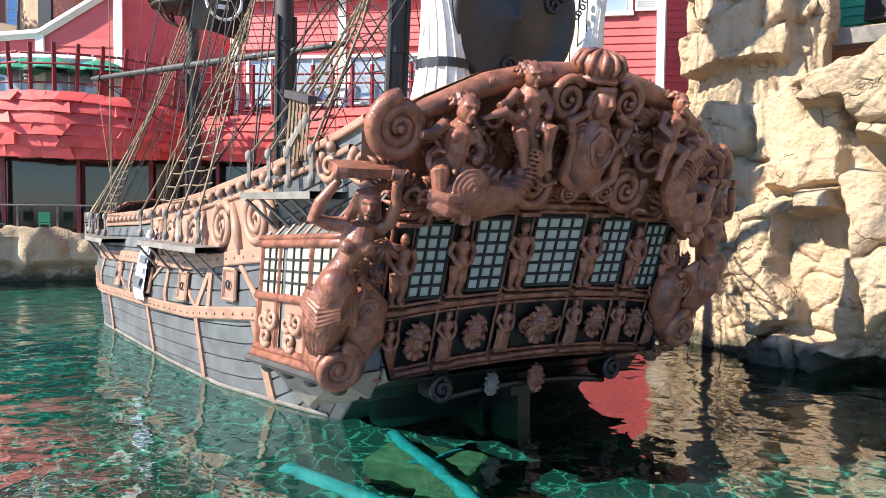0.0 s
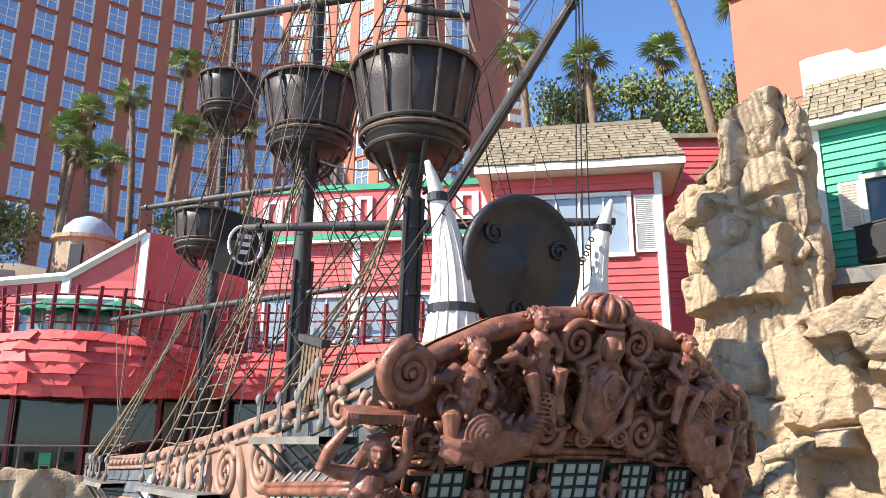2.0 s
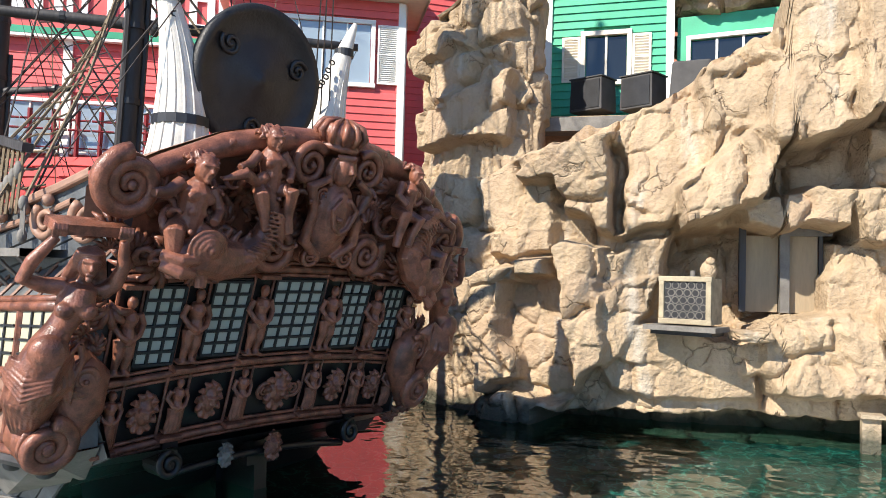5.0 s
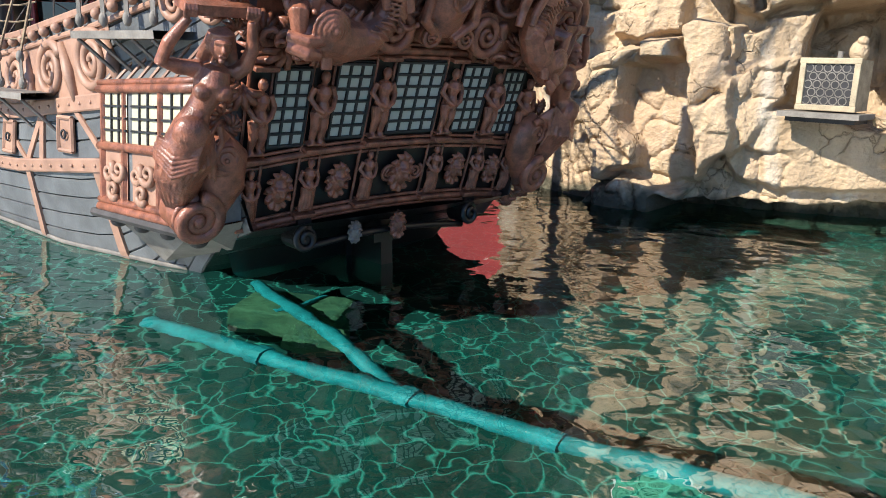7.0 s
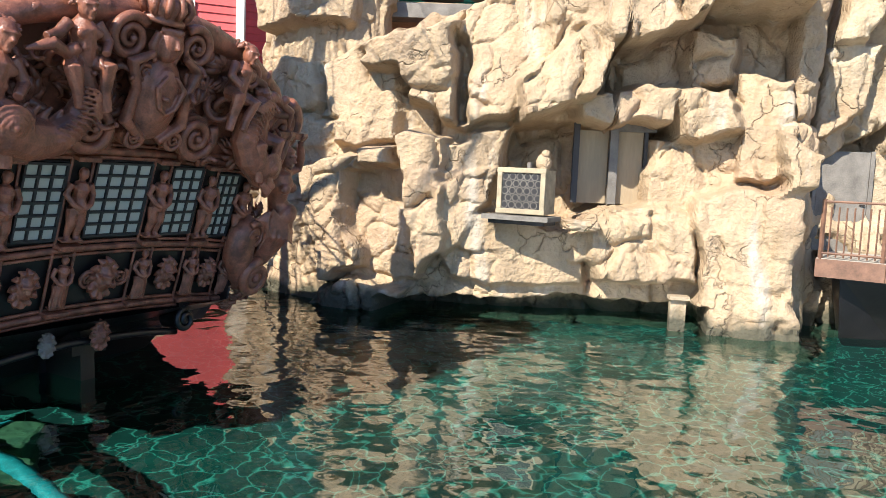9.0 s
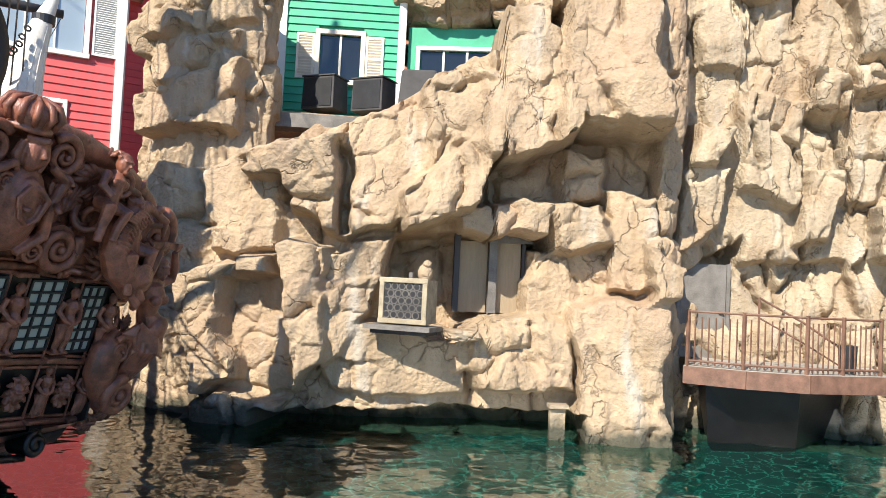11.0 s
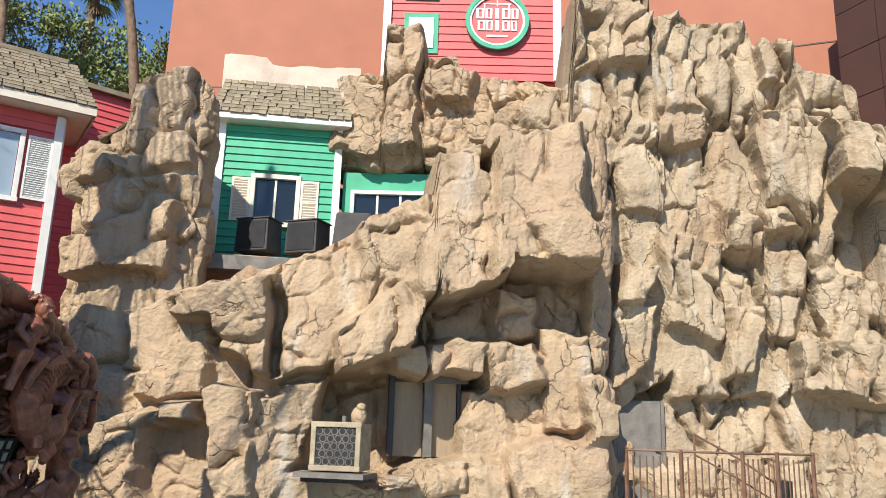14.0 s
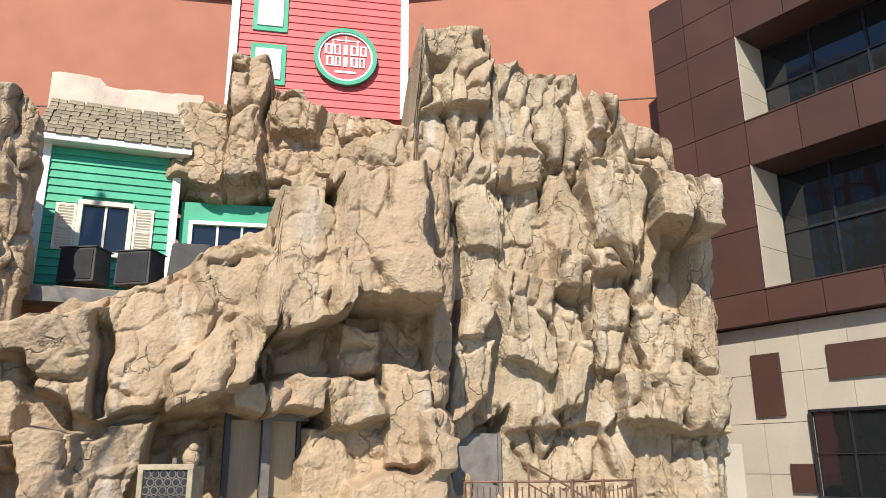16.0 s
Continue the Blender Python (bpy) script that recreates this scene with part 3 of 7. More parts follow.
# ---- rock cliff ----
MAIN = [(4.9, 20.2), (5.0, 19.4), (5.5, 17.0), (6.2, 15.4), (7.4, 14.2), (8.9, 13.2), (10.5, 12.2), (12.2, 11.3), (13.7, 9.6), (14.6, 10.4), (15.4, 12.0)]
rock_mass("rock_cliff_main", MAIN, [(0, 5.0), (2.8, 5.3), (4.6, 5.2), (6.1, 5.7), (7.5, 6.1), (7.8, 6.3), (9.1, 7.0), (9.3, 7.3), (10.5, 7.6), (10.6, 8.6), (11.7, 8.9), (12.0, 9.6), (14.0, 9.7), (18, 9.4)], [
    slab((1.9, 5.3), (4.5, 5.3), (5, 3.4), (3.4, 3.1), 0.1, 0, 0, 0.15),
    slab((4.6, 5.1), (6.3, 5.7), (6.3, 3.4), (5, 3.3), 0.35, 0, -0.05, 0.12),
    slab((5.7, 4.9), (6.5, 5.7), (6.6, 4.9), (6.2, 4.8), 0.95, 0, 0, 0.07),
    slab((6.4, 5.5), (7.7, 5.9), (7.7, 3.8), (6.5, 4.2), 0.85, -0.1, 0.1, 0.08),
    slab((7.7, 6.2), (9.2, 6.5), (10.3, 4.9), (7.7, 3.8), 0.45, 0, -0.12, 0.12),
    slab((9, 7.1), (10.5, 7.6), (10.5, 4.9), (9.2, 5.2), 0.75, 0, -0.1, 0.12),
    slab((8.7, 4.8), (10.4, 6), (10.4, 4.5), (8.9, 3.9), 1.3, 0, -0.3, 0.1),
    slab((10.1, 7.2), (12, 7.5), (11.9, 5.8), (10.3, 5.1), 1.2, 0, -0.25, 0.1),
    slab((11.6, 7.4), (14, 7.3), (14.1, 6.1), (11.7, 5.9), 1.45, 0, -0.15, 0.08),
    slab((10.4, 8.5), (12, 9.2), (12.1, 7.4), (10.4, 7.2), 0.85, 0, -0.1, 0.08),
    slab((11.8, 9.2), (13.9, 9.4), (14, 7.1), (11.9, 7.1), 1.1, 0, -0.12, 0.06),
    slab((7.6, 5.7), (7.8, 5.6), (7.8, 3.9), (7.5, 3.9), -0.1, 0, 0, 0.05),
    slab((10.5, 5.4), (12.3, 6.1), (12.5, 5), (10.2, 4.5), -0.45, 0, 0, 0.1),
    slab((12.3, 6.3), (14.1, 6.1), (14.1, 3.8), (12.4, 4.9), -0.75, 0, 0, 0.08),
    slab((12.1, 6), (12.9, 5.9), (12.9, 4.9), (12.1, 4.9), 0.15, 0, 0, 0.06),
    slab((12.9, 5.2), (14.1, 5), (14.1, 3.9), (13.1, 3.6), 0.2, 0, -0.1, 0.06),
    slab((8.7, 3.9), (11.9, 4), (11.9, 2.3), (8.3, 1.9), -1.15, 0, 0, 0.08),
    slab((7.8, 3.7), (8.7, 3.9), (8.4, 2.9), (8.1, 2.2), 0.4, -0.3, 0, 0.1),
    slab((9.9, 4.4), (11.7, 4.8), (11.7, 4), (9.9, 3.9), 0.65, 0, 0, 0.07),
    slab((11.6, 4.8), (12.9, 4.8), (13.1, 3.9), (12.1, 3.5), 0.75, 0, 0, 0.06),
    slab((11.5, 3.8), (13.1, 3.6), (13.1, 2.5), (11.4, 2.4), 0.1, 0, 0, 0.06),
    slab((13.1, 4.1), (14.1, 3.9), (14, 3), (13.1, 2.9), 0.4, 0, 0, 0.07),
    slab((6.8, 2.1), (10.2, 1.9), (10.1, 0.7), (7.5, 0.8), 0.35, 0, 0.1, 0.1),
    slab((9.9, 2.3), (12.5, 2.5), (12.3, 1.3), (9.8, 1.2), 0.5, 0, 0, 0.1),
    slab((10, 2.2), (12.3, 2.1), (12.4, 0.9), (10.3, 0.9), 0.7, 0, 0, 0.08),
    slab((12.4, 2.7), (14.3, 2.8), (14.5, -3), (12.6, -3), 0.8, 0, 0, 0.1),
    slab((13.8, 3.8), (14.4, 3.4), (14.3, 2.8), (13.9, 2.7), 1.05, 0, 0, 0.06),
    slab((7.3, 3.4), (8.6, 3.8), (8.2, 2.3), (7.3, 1.1), 0.5, -0.2, 0, 0.1),
    slab((6.4, 3.5), (7.3, 3.6), (7.3, 1.3), (6.8, 0.7), 0.95, -0.15, 0, 0.07),
    slab((4.3, 2.9), (5.6, 3.2), (5.8, 0.8), (4.8, 0.5), 0.65, 0, 0, 0.1),
    slab((5.3, 2.8), (5.9, 2.8), (5.9, 1.2), (5.4, 1.7), 0, 0, 0, 0.06),
    slab((5.6, 3.3), (6.3, 3.3), (6.3, 2.9), (5.7, 2.9), 0.85, 0, 0, 0.05),
    slab((4.7, 0.5), (6.7, 0.5), (6.2, -3), (3.4, -3), 0.45, 0, 0, 0.1),
    slab((6.2, 0.3), (12.7, 0.5), (12.7, -3), (6.2, -3), -1.3, 0, 0, 0.07),
    slab((11.55, 8.78), (11.9, 8.82), (11.9, 8.38), (11.55, 8.34), -0.6, 0, 0, 0.03),
], "tan sculpted concrete cliff with overhangs above the water", seed=3, block=1.5, rough=0.34, crack=3.0)
rock_mass("rock_cliff_pillar", [(5.5, 19.2), (5.6, 17.9), (6.1, 16.7), (6.9, 15.9), (7.45, 15.8), (7.95, 16.8), (8.3, 19.0)], [(0, 8.2), (0.6, 8.7), (1.5, 9.3), (2.1, 9.3), (2.3, 10.4), (2.7, 10.7), (3.7, 10.8), (4.2, 10.5), (8, 9.8)], [
    slab((2.3, 10.4), (3.7, 10.7), (3.8, 8.4), (2.4, 8.3), 0.25), slab((0.3, 8.7), (1.5, 9.2), (2.4, 8.4), (1.1, 7.7), 0.6), slab((0.8, 6.9), (3.6, 7.6), (3.6, 6.0), (0.9, 6.0), 0.55),
    slab((1.2, 8.2), (3.4, 8.2), (3.3, 7.4), (1.4, 7.0), 0.3)], "tall tan rock pillar beside the red house", zb=3.5, seed=11, block=1.15, rough=0.45, crack=2.5)
rock_mass("rock_cliff_massif", [(12.6, 12.9), (14.3, 11.2), (17.2, 8.8), (19.2, 5.7), (20.4, 6.4), (22.5, 10)], [(0, 9.6), (1.3, 10.8), (2.4, 11.4), (2.5, 14.1), (4.4, 14.2), (4.5, 13.3), (6.9, 13.2), (7.0, 12.6), (7.8, 12.4), (7.9, 11.8), (9.2, 11.0), (9.3, 10.0), (10.2, 9.4), (12, 9.2), (16, 8.6)], [
    slab((2.5, 13.9), (4.3, 14.1), (4.3, 11.8), (2.5, 11.7), 0.5, 0, 0, 0.08),
    slab((4.4, 13.4), (6.8, 13.3), (6.4, 10.6), (4.4, 10.8), 0.2, 0, 0, 0.1),
    slab((3.2, 11), (4.8, 10.3), (4.5, 8.1), (3.1, 7.9), 0.3, 0, 0, 0.1),
    slab((7.1, 12.4), (7.8, 12.3), (7.6, 11.4), (7.1, 11.3), 0.5, 0, 0, 0.07),
    slab((7.7, 11.5), (9, 11), (9.1, 10.1), (7.6, 10.4), 0.55, 0, 0, 0.08),
    slab((6.9, 10.6), (8.4, 10.2), (8.1, 7.5), (6.9, 7.5), 0.7, -0.1, 0, 0.1),
    slab((8.8, 9), (9.7, 8.9), (9.4, 6.3), (8.4, 6.6), -1.1, 0, 0, 0.1),
    slab((8.3, 10), (9.7, 9.6), (9.6, 8.3), (8.4, 8.6), 1.35, 0, 0, 0.08),
    slab((5.9, 8.2), (6.9, 8), (6.8, 7.2), (6, 7.1), 0.85, 0, 0, 0.06),
    slab((4.3, 7.6), (6, 7.4), (5.8, 5.1), (4.5, 5.3), 0.5, 0, 0, 0.1),
    slab((3.3, 6.8), (4.2, 6.7), (3.9, 5.8), (3.3, 5.7), 0.9, 0, 0, 0.06),
    slab((3.2, 5.8), (4.3, 5.8), (4.1, 4.5), (3, 3.8), 0.5, 0, 0, 0.1),
    slab((8, 4), (10.2, 3.8), (10.1, 2.2), (7.9, 2.4), -0.1, 0, 0, 0.1),
    slab((7.5, 5.1), (9.6, 5), (9.6, 3.5), (7.4, 4), 0.95, 0, 0, 0.08),
    slab((6.9, 7.3), (8, 7.1), (7.6, 5.2), (6.6, 5.2), 0.35, 0, 0, 0.1),
    slab((6, 5.9), (6.8, 5.9), (6.5, 4.3), (5.7, 4.3), 0.6, 0, 0, 0.08),
    slab((4.4, 3.8), (7, 3.9), (7.2, 2.6), (3.7, 2.2), -0.35, 0, -0.15, 0.06),
    slab((3.5, 3.4), (4.6, 4.3), (4.6, 3.8), (3.8, 2.4), -1, 0, 0, 0.06),
], "high craggy rock massif with lime-white runs", seed=23, block=1.3, rough=0.85, mat=M_ROCKG, back=3.5, tall=0.42, crack=5.5)
rock_mass("rock_cliff_upper", [(11.7, 18.3), (11.9, 16.9), (13.2, 15.6), (14.6, 14.0), (15.4, 12.0)], [(0, 12.5), (1.1, 12.7), (2.2, 12.6), (2.3, 13.9), (3.3, 13.9), (3.4, 13.1), (4.2, 13.2), (4.4, 12.7), (6.2, 12.3), (8, 11.5)], [
    slab((0, 9.9), (9, 9.9), (9, 2), (0, 2), -1.4), slab((0.9, 12.6), (2.2, 12.6), (2.9, 10.2), (0.8, 10.2), 0.4), slab((2.3, 14), (3.3, 14), (3.2, 10.4), (2.2, 10.3), 0.65), slab((3.4, 13.2), (4.9, 12.6), (4.6, 11.8), (3.4, 11.8), 0.45)],
    "upper tan rocks behind the green house", zb=7.0, seed=31, block=0.9, rough=0.55, crack=3.0)
rock_mass("rock_bank_far", [(-34, 17), (-26, 22.5), (-20, 26.3), (-16.5, 28.6), (-13.0, 30.2), (-8, 31.0), (0, 30.4), (4.5, 24)], [(0, 2.0), (20, 2.0), (50, 2.0)], [slab((-1, 0.7), (60, 0.7), (60, -3), (-1, -3), -0.7, soft=0.2)], "low tan rock bank under the terrace", zb=-1.5, back=4.0, res=0.13, seed=41, block=1.1, rough=0.8)

# pieces set in the cliff
cave = Matrix.Translation((11.1, 12.5, 0)) @ Matrix.Rotation(radians(-30), 4, "Z")
hoard = thing("cave_hoarding", "tan boards and grey posts closing a cave mouth", "hoarding", cave)
for x in (-0.42, 0.30):
    part("board", Geo().box((x, 0, 3.15), (0.62, 0.05, 1.5)), M_PLANK, hoard, "sand coloured board panel")
part("post", Geo().box((-0.02, -0.16, 3.35), (0.17, 0.16, 1.9)), M_GREYWD, hoard)
part("post", Geo().box((-0.78, -0.10, 3.3), (0.12, 0.14, 1.8)), M_WOODDK, hoard)
part("lintel", Geo().box((0.42, -0.08, 3.98), (0.85, 0.14, 0.17)), M_GREYWD, hoard)
part("frame_bar", Geo().box((0.66, -0.04, 3.2), (0.07, 0.1, 1.5)), M_WOODDK, hoard)

lm = Matrix.Translation((8.65, 12.35, 0)) @ Matrix.Rotation(radians(-56), 4, "Z")
lant = thing("wall_lantern", "weathered cream box lantern with iron lattice on a ledge", "lantern", lm)
part("cabinet", Geo().box((0.12, 0.27, 2.60), (0.92, 0.6, 0.84)), M_AGED, lant)
for c, s in (((0.12, -0.05, 3.00), (1.0, 0.1, 0.10)), ((0.12, -0.05, 2.22), (1.0, 0.1, 0.10)), ((-0.32, -0.05, 2.61), (0.1, 0.1, 0.70)), ((0.56, -0.05, 2.61), (0.1, 0.1, 0.70))):
    bevel(part("frame_bar", Geo().box(c, s), M_AGED, lant), 0.015)
part("dark_panel", Geo().box((0.12, -0.045, 2.61), (0.8, 0.02, 0.70)), M_IRON, lant)
lat = Geo()
for i in range(5):
    for j in range(5):
        x, z = 0.12 + 0.15 * (i - 2) + 0.075 * (j % 2) - 0.037, 2.34 + 0.135 * j
        lat.tube([(x + 0.065 * math.cos(a), -0.055, z + 0.065 * math.sin(a)) for a in np.linspace(0, 2 * math.pi, 13)], 0.011, 5, caps=False)
part("lattice", lat, M_GREYWD, lant, "grey lattice of iron rings")
part("ledge", Geo().box((0.1, 0.05, 2.10), (1.35, 0.75, 0.09)), M_GREYWD, lant)
part("ledge_moulding", Geo().box((0.1, 0.10, 2.02), (1.15, 0.6, 0.09)), M_WOODDK, lant)
sk = thing("ledge_ornament", "small rounded stone ornament on the lantern box", "ornament", lm)
part("stone_body", Geo().ball((0.45, 0.2, 3.16), (0.16, 0.14, 0.19)), M_ROCK, sk, smooth=True)
part("stone_cap", Geo().ball((0.5, 0.16, 3.33), (0.09, 0.09, 0.08)), M_ROCK, sk, smooth=True)
part("candle", Geo().tube([(0.2, 0.1, 3.0), (0.2, 0.1, 3.16)], 0.045, 10), M_GREYWD, sk)
boulder("ledge_rock", (9.75, 11.75, 2.0), (0.7, 0.45, 0.22), "flat rock slab beside the lantern", -0.5, 3, 20)
fall = thing("overflow_spout", "pale concrete overflow post at the water", "spout", Matrix.Translation((11.6, 10.9, 0)) @ Matrix.Rotation(radians(-35), 4, "Z"))
part("post", Geo().box((0, 0, 0.1), (0.3, 0.2, 1.1)), M_ROCKG, fall)
part("lip", Geo().box((0, -0.06, 0.67), (0.38, 0.3, 0.07)), M_ROCKG, fall)

# door in the massif, platform and railing
dm = Matrix.Translation((15.55, 10.35, 1.6)) @ Matrix.Rotation(radians(-39), 4, "Z")
door = thing("door_1", "plain grey steel door set in the rock", "door", dm, kind="structure")
part("leaf", Geo().box((0, 0, 1.05), (1.0, 0.06, 2.1)), M_GREYWD, door)
part("handle", Geo().tube([(0.36, -0.05, 1.0), (0.46, -0.09, 1.0)], 0.02, 6), M_IRON, door)
part("frame", Geo().box((-0.55, 0.02, 1.05), (0.08, 0.12, 2.14)).box((0.55, 0.02, 1.05), (0.08, 0.12, 2.14)), M_GREYWD, door)
deck = thing("platform", "rust-brown steel platform jutting over the water", "platform")
DK = [(13.5, 9.35), (14.0, 8.3), (14.75, 7.45), (16.35, 6.75), (18.6, 8.1), (15.7, 10.6)]
part("deck_plate", Geo().raw([(x, y, z) for z in (1.5, 1.6) for x, y in DK], [tuple(range(5, -1, -1)), tuple(range(6, 12))] + [(i, (i + 1) % 6, 6 + (i + 1) % 6, 6 + i) for i in range(6)]), M_CONC, deck)
for (x0, y0), (x1, y1) in zip(DK[:3], DK[1:4]):
    d = Vector((x1 - x0, y1 - y0, 0))
    part("fascia_beam", Geo().box(((x0 + x1) / 2, (y0 + y1) / 2, 1.42), (d.length, 0.08, 0.34), Matrix.Rotation(math.atan2(d.y, d.x), 3, "Z")), M_RUST, deck, "rusty steel channel")
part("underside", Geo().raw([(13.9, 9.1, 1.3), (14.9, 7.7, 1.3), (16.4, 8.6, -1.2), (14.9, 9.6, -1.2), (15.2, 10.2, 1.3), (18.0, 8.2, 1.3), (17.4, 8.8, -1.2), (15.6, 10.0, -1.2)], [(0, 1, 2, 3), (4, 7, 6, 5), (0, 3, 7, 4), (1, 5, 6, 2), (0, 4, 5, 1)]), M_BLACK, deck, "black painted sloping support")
railing = thing("railing", "rusty brown steel railing along the platform edge", "railing")
RP = [(13.55, 9.3), (14.02, 8.38), (14.78, 7.53), (16.3, 6.86)]
bal = Geo().box((0, 0, 0.5), (0.022, 0.022, 0.94)).mesh("baluster", M_RUST)
for (x0, y0), (x1, y1) in zip(RP, RP[1:]):
    L = math.hypot(x1 - x0, y1 - y0)
    for z in (0.1, 1.07):
        part("rail_bar", Geo().tube([(x0, y0, 1.6 + z), (x1, y1, 1.6 + z)], 0.026, 6), M_RUST, railing)
    n = int(L / 0.115)
    for i in range(n + 1):
        f = i / n
        part("baluster", bal, None, railing, m=Matrix.Translation((x0 + (x1 - x0) * f, y0 + (y1 - y0) * f, 1.6)))
for x, y in RP + [(15.5, 7.2)]:
    part("post", Geo().box((x, y, 2.15), (0.06, 0.06, 1.12)), M_RUST, railing)
hr = thing("stair_handrail", "rusty sloping handrail behind the platform edge", "handrail")
part("rail_bar", Geo().tube([(14.9, 8.6, 3.0), (15.5, 8.0, 2.55), (16.1, 7.4, 2.0)], 0.025, 6), M_RUST, hr)
part("rail_bar", Geo().tube([(14.9, 8.6, 2.6), (15.5, 8.0, 2.15), (16.1, 7.4, 1.65)], 0.02, 6), M_RUST, hr)
for x, y, z in ((14.9, 8.6, 3.0), (16.1, 7.4, 2.0)):
    part("post", Geo().tube([(x, y, 1.6), (x, y, z)], 0.025, 6), M_RUST, hr)
bin_ = thing("litter_bin", "small dark slatted bin on the platform", "bin", pose(16.0, 7.35, 1.6))
part("body", Geo().lathe([(0.0, 0.0), (0.16, 0.0), (0.18, 0.55), (0.0, 0.57)], 14), M_IRON, bin_)
tagged(new("wall_cove", Geo().box((20.5, 8.6, 1.0), (6, 0.4, 5), Matrix.Rotation(radians(-45), 3, "Z")).mesh("wall_cove", M_BEIGE)), "pale rendered wall behind the platform", "wall", kind="structure")


# ---- windows and houses ----
def window(name, m, w, h, label, panes=2, frame_mat=None, shutters=(), rows=1, glass=None, shut_mat=None, depth=0.12, fw=0.09, kind="structure"):
    """A framed window; x along the wall, -y outwards, its lower left corner at the origin."""
    fm = frame_mat or M_WHITE
    o = thing(name, label, "window", m, kind=kind)
    for c, s in (((w / 2, -0.04, h + fw / 2), (w + 2 * fw, depth, fw)), ((w / 2, -0.06, -fw / 2), (w + 2 * fw + 0.06, depth + 0.05, fw)), ((-fw / 2, -0.04, h / 2), (fw, depth, h)), ((w + fw / 2, -0.04, h / 2), (fw, depth, h))):
        bevel(part("frame_bar", Geo().box(c, s), fm, o), 0.012)
    pw = w / panes
    for i in range(panes):
        for j in range(rows):
            part("pane", Geo().box((pw * (i + 0.5), 0.03, h / rows * (j + 0.5)), (pw - 0.04, 0.015, h / rows - 0.03)), glass or M_GLASS, o)
        if i:
            part("mullion", Geo().box((pw * i, 0.0, h / 2), (0.06, 0.07, h)), fm, o)
    for j in range(1, rows):
        part("glazing_bar", Geo().box((w / 2, 0.005, h / rows * j), (w, 0.05, 0.035)), fm, o)
    for x0, sw in shutters:
        sh = part("shutter", Geo().box((x0 + sw / 2, -0.03, h / 2), (sw, 0.04, h)), shut_mat or fm, o)
        for c, s in (((x0 + 0.03, -0.06, h / 2), (0.06, 0.03, h)), ((x0 + sw - 0.03, -0.06, h / 2), (0.06, 0.03, h)), ((x0 + sw / 2, -0.06, 0.04), (sw - 0.12, 0.03, 0.08)), ((x0 + sw / 2, -0.06, h - 0.04), (sw - 0.12, 0.03, 0.08)), ((x0 + sw / 2, -0.06, h / 2), (sw - 0.12, 0.03, 0.06))):
            part("stile", Geo().box(c, s), shut_mat or fm, sh)
        n = int(h / 0.075)
        slat = Geo().box((0, 0, 0), (sw - 0.12, 0.012, 0.06), Matrix.Rotation(radians(35), 3, "X")).mesh("slat", shut_mat or fm)
        for k in range(1, n):
            part("slat", slat, None, sh, m=Matrix.Translation((x0 + sw / 2, -0.062, h * k / n)))
    return o


def shingle_roof(parent, m, w0, w1, slope, rows, mat, sw=0.32):
    """Overlapping shingles on a slope: x along, y up the slope, z out of it; w0 at the eave, w1 at the ridge."""
    rnd = random.Random(5)
    meshes = []
    for k in range(4):
        meshes.append(Geo().box((0, 0, 0), (sw * (0.9 + 0.03 * k), slope / rows * 1.25, 0.035), Matrix.Rotation(radians(-5), 3, "X")).mesh("shingle", mat))
    for j in range(rows):
        f = (j + 0.5) / rows
        half = (w0 + (w1 - w0) * f) / 2
        n = int(2 * half / sw)
        for i in range(n):
            x = -half + (i + 0.5) * 2 * half / n
            o = new("shingle", meshes[rnd.randrange(4)])
            o.matrix_basis = m @ Matrix.Translation((x + 0.03 * rnd.uniform(-1, 1), slope * f + 0.02 * rnd.uniform(-1, 1), 0.03 + 0.012 * rnd.random()))
            o.parent = parent


# green house on the cliff
GP0, GP1 = (8.95, 18.95), (11.62, 17.15)
gm, gw = wall_frame(GP0, GP1)
gh = thing("green_house", "small jade green clapboard house with brown shingle roof", "house")
part("wall", Geo().box((gw / 2, 1.3, 9.2), (gw - 0.02, 2.5, 4.2)), M_GREEN, gh, m=gm)
siding(gh, GP0, GP1, 7.15, 10.95, M_GREEN, 0.2, gaps=((0.95, 2.15, 8.15, 9.5),))
part("corner_board", Geo().box((0.0, -0.03, 9.1), (0.2, 0.12, 3.9)), M_WHITE, gh, m=gm)
part("corner_board", Geo().box((gw - 0.05, -0.03, 9.1), (0.2, 0.12, 3.9)), M_WHITE, gh, m=gm)
part("fascia", Geo().box((gw / 2, -0.42, 11.05), (gw + 0.55, 0.08, 0.16)), M_WHITE, gh, m=gm)
part("soffit", Geo().box((gw / 2, -0.2, 10.98), (gw + 0.45, 0.5, 0.04)), M_WHITE, gh, m=gm)
rm = gm @ Matrix.Translation((gw / 2, -0.45, 11.12)) @ Matrix.Rotation(radians(58), 4, "X")
part("roof", Geo().raw([(-gw / 2 - 0.25, 0, 0), (gw / 2 + 0.25, 0, 0), (gw / 2 + 0.1, 1.5, 0), (-gw / 2 - 0.1, 1.5, 0), (-gw / 2 - 0.25, 0.3, -0.5), (gw / 2 + 0.25, 0.3, -0.5), (gw / 2 + 0.1, 1.6, -1.5), (-gw / 2 - 0.1, 1.6, -1.5)], [(0, 1, 2, 3), (0, 4, 5, 1), (3, 2, 6, 7), (0, 3, 7, 4), (1, 5, 6, 2)]), M_ROOF, gh, m=rm)
shingle_roof(gh, rm, gw + 0.5, gw + 0.25, 1.5, 9, M_ROOF, 0.2)
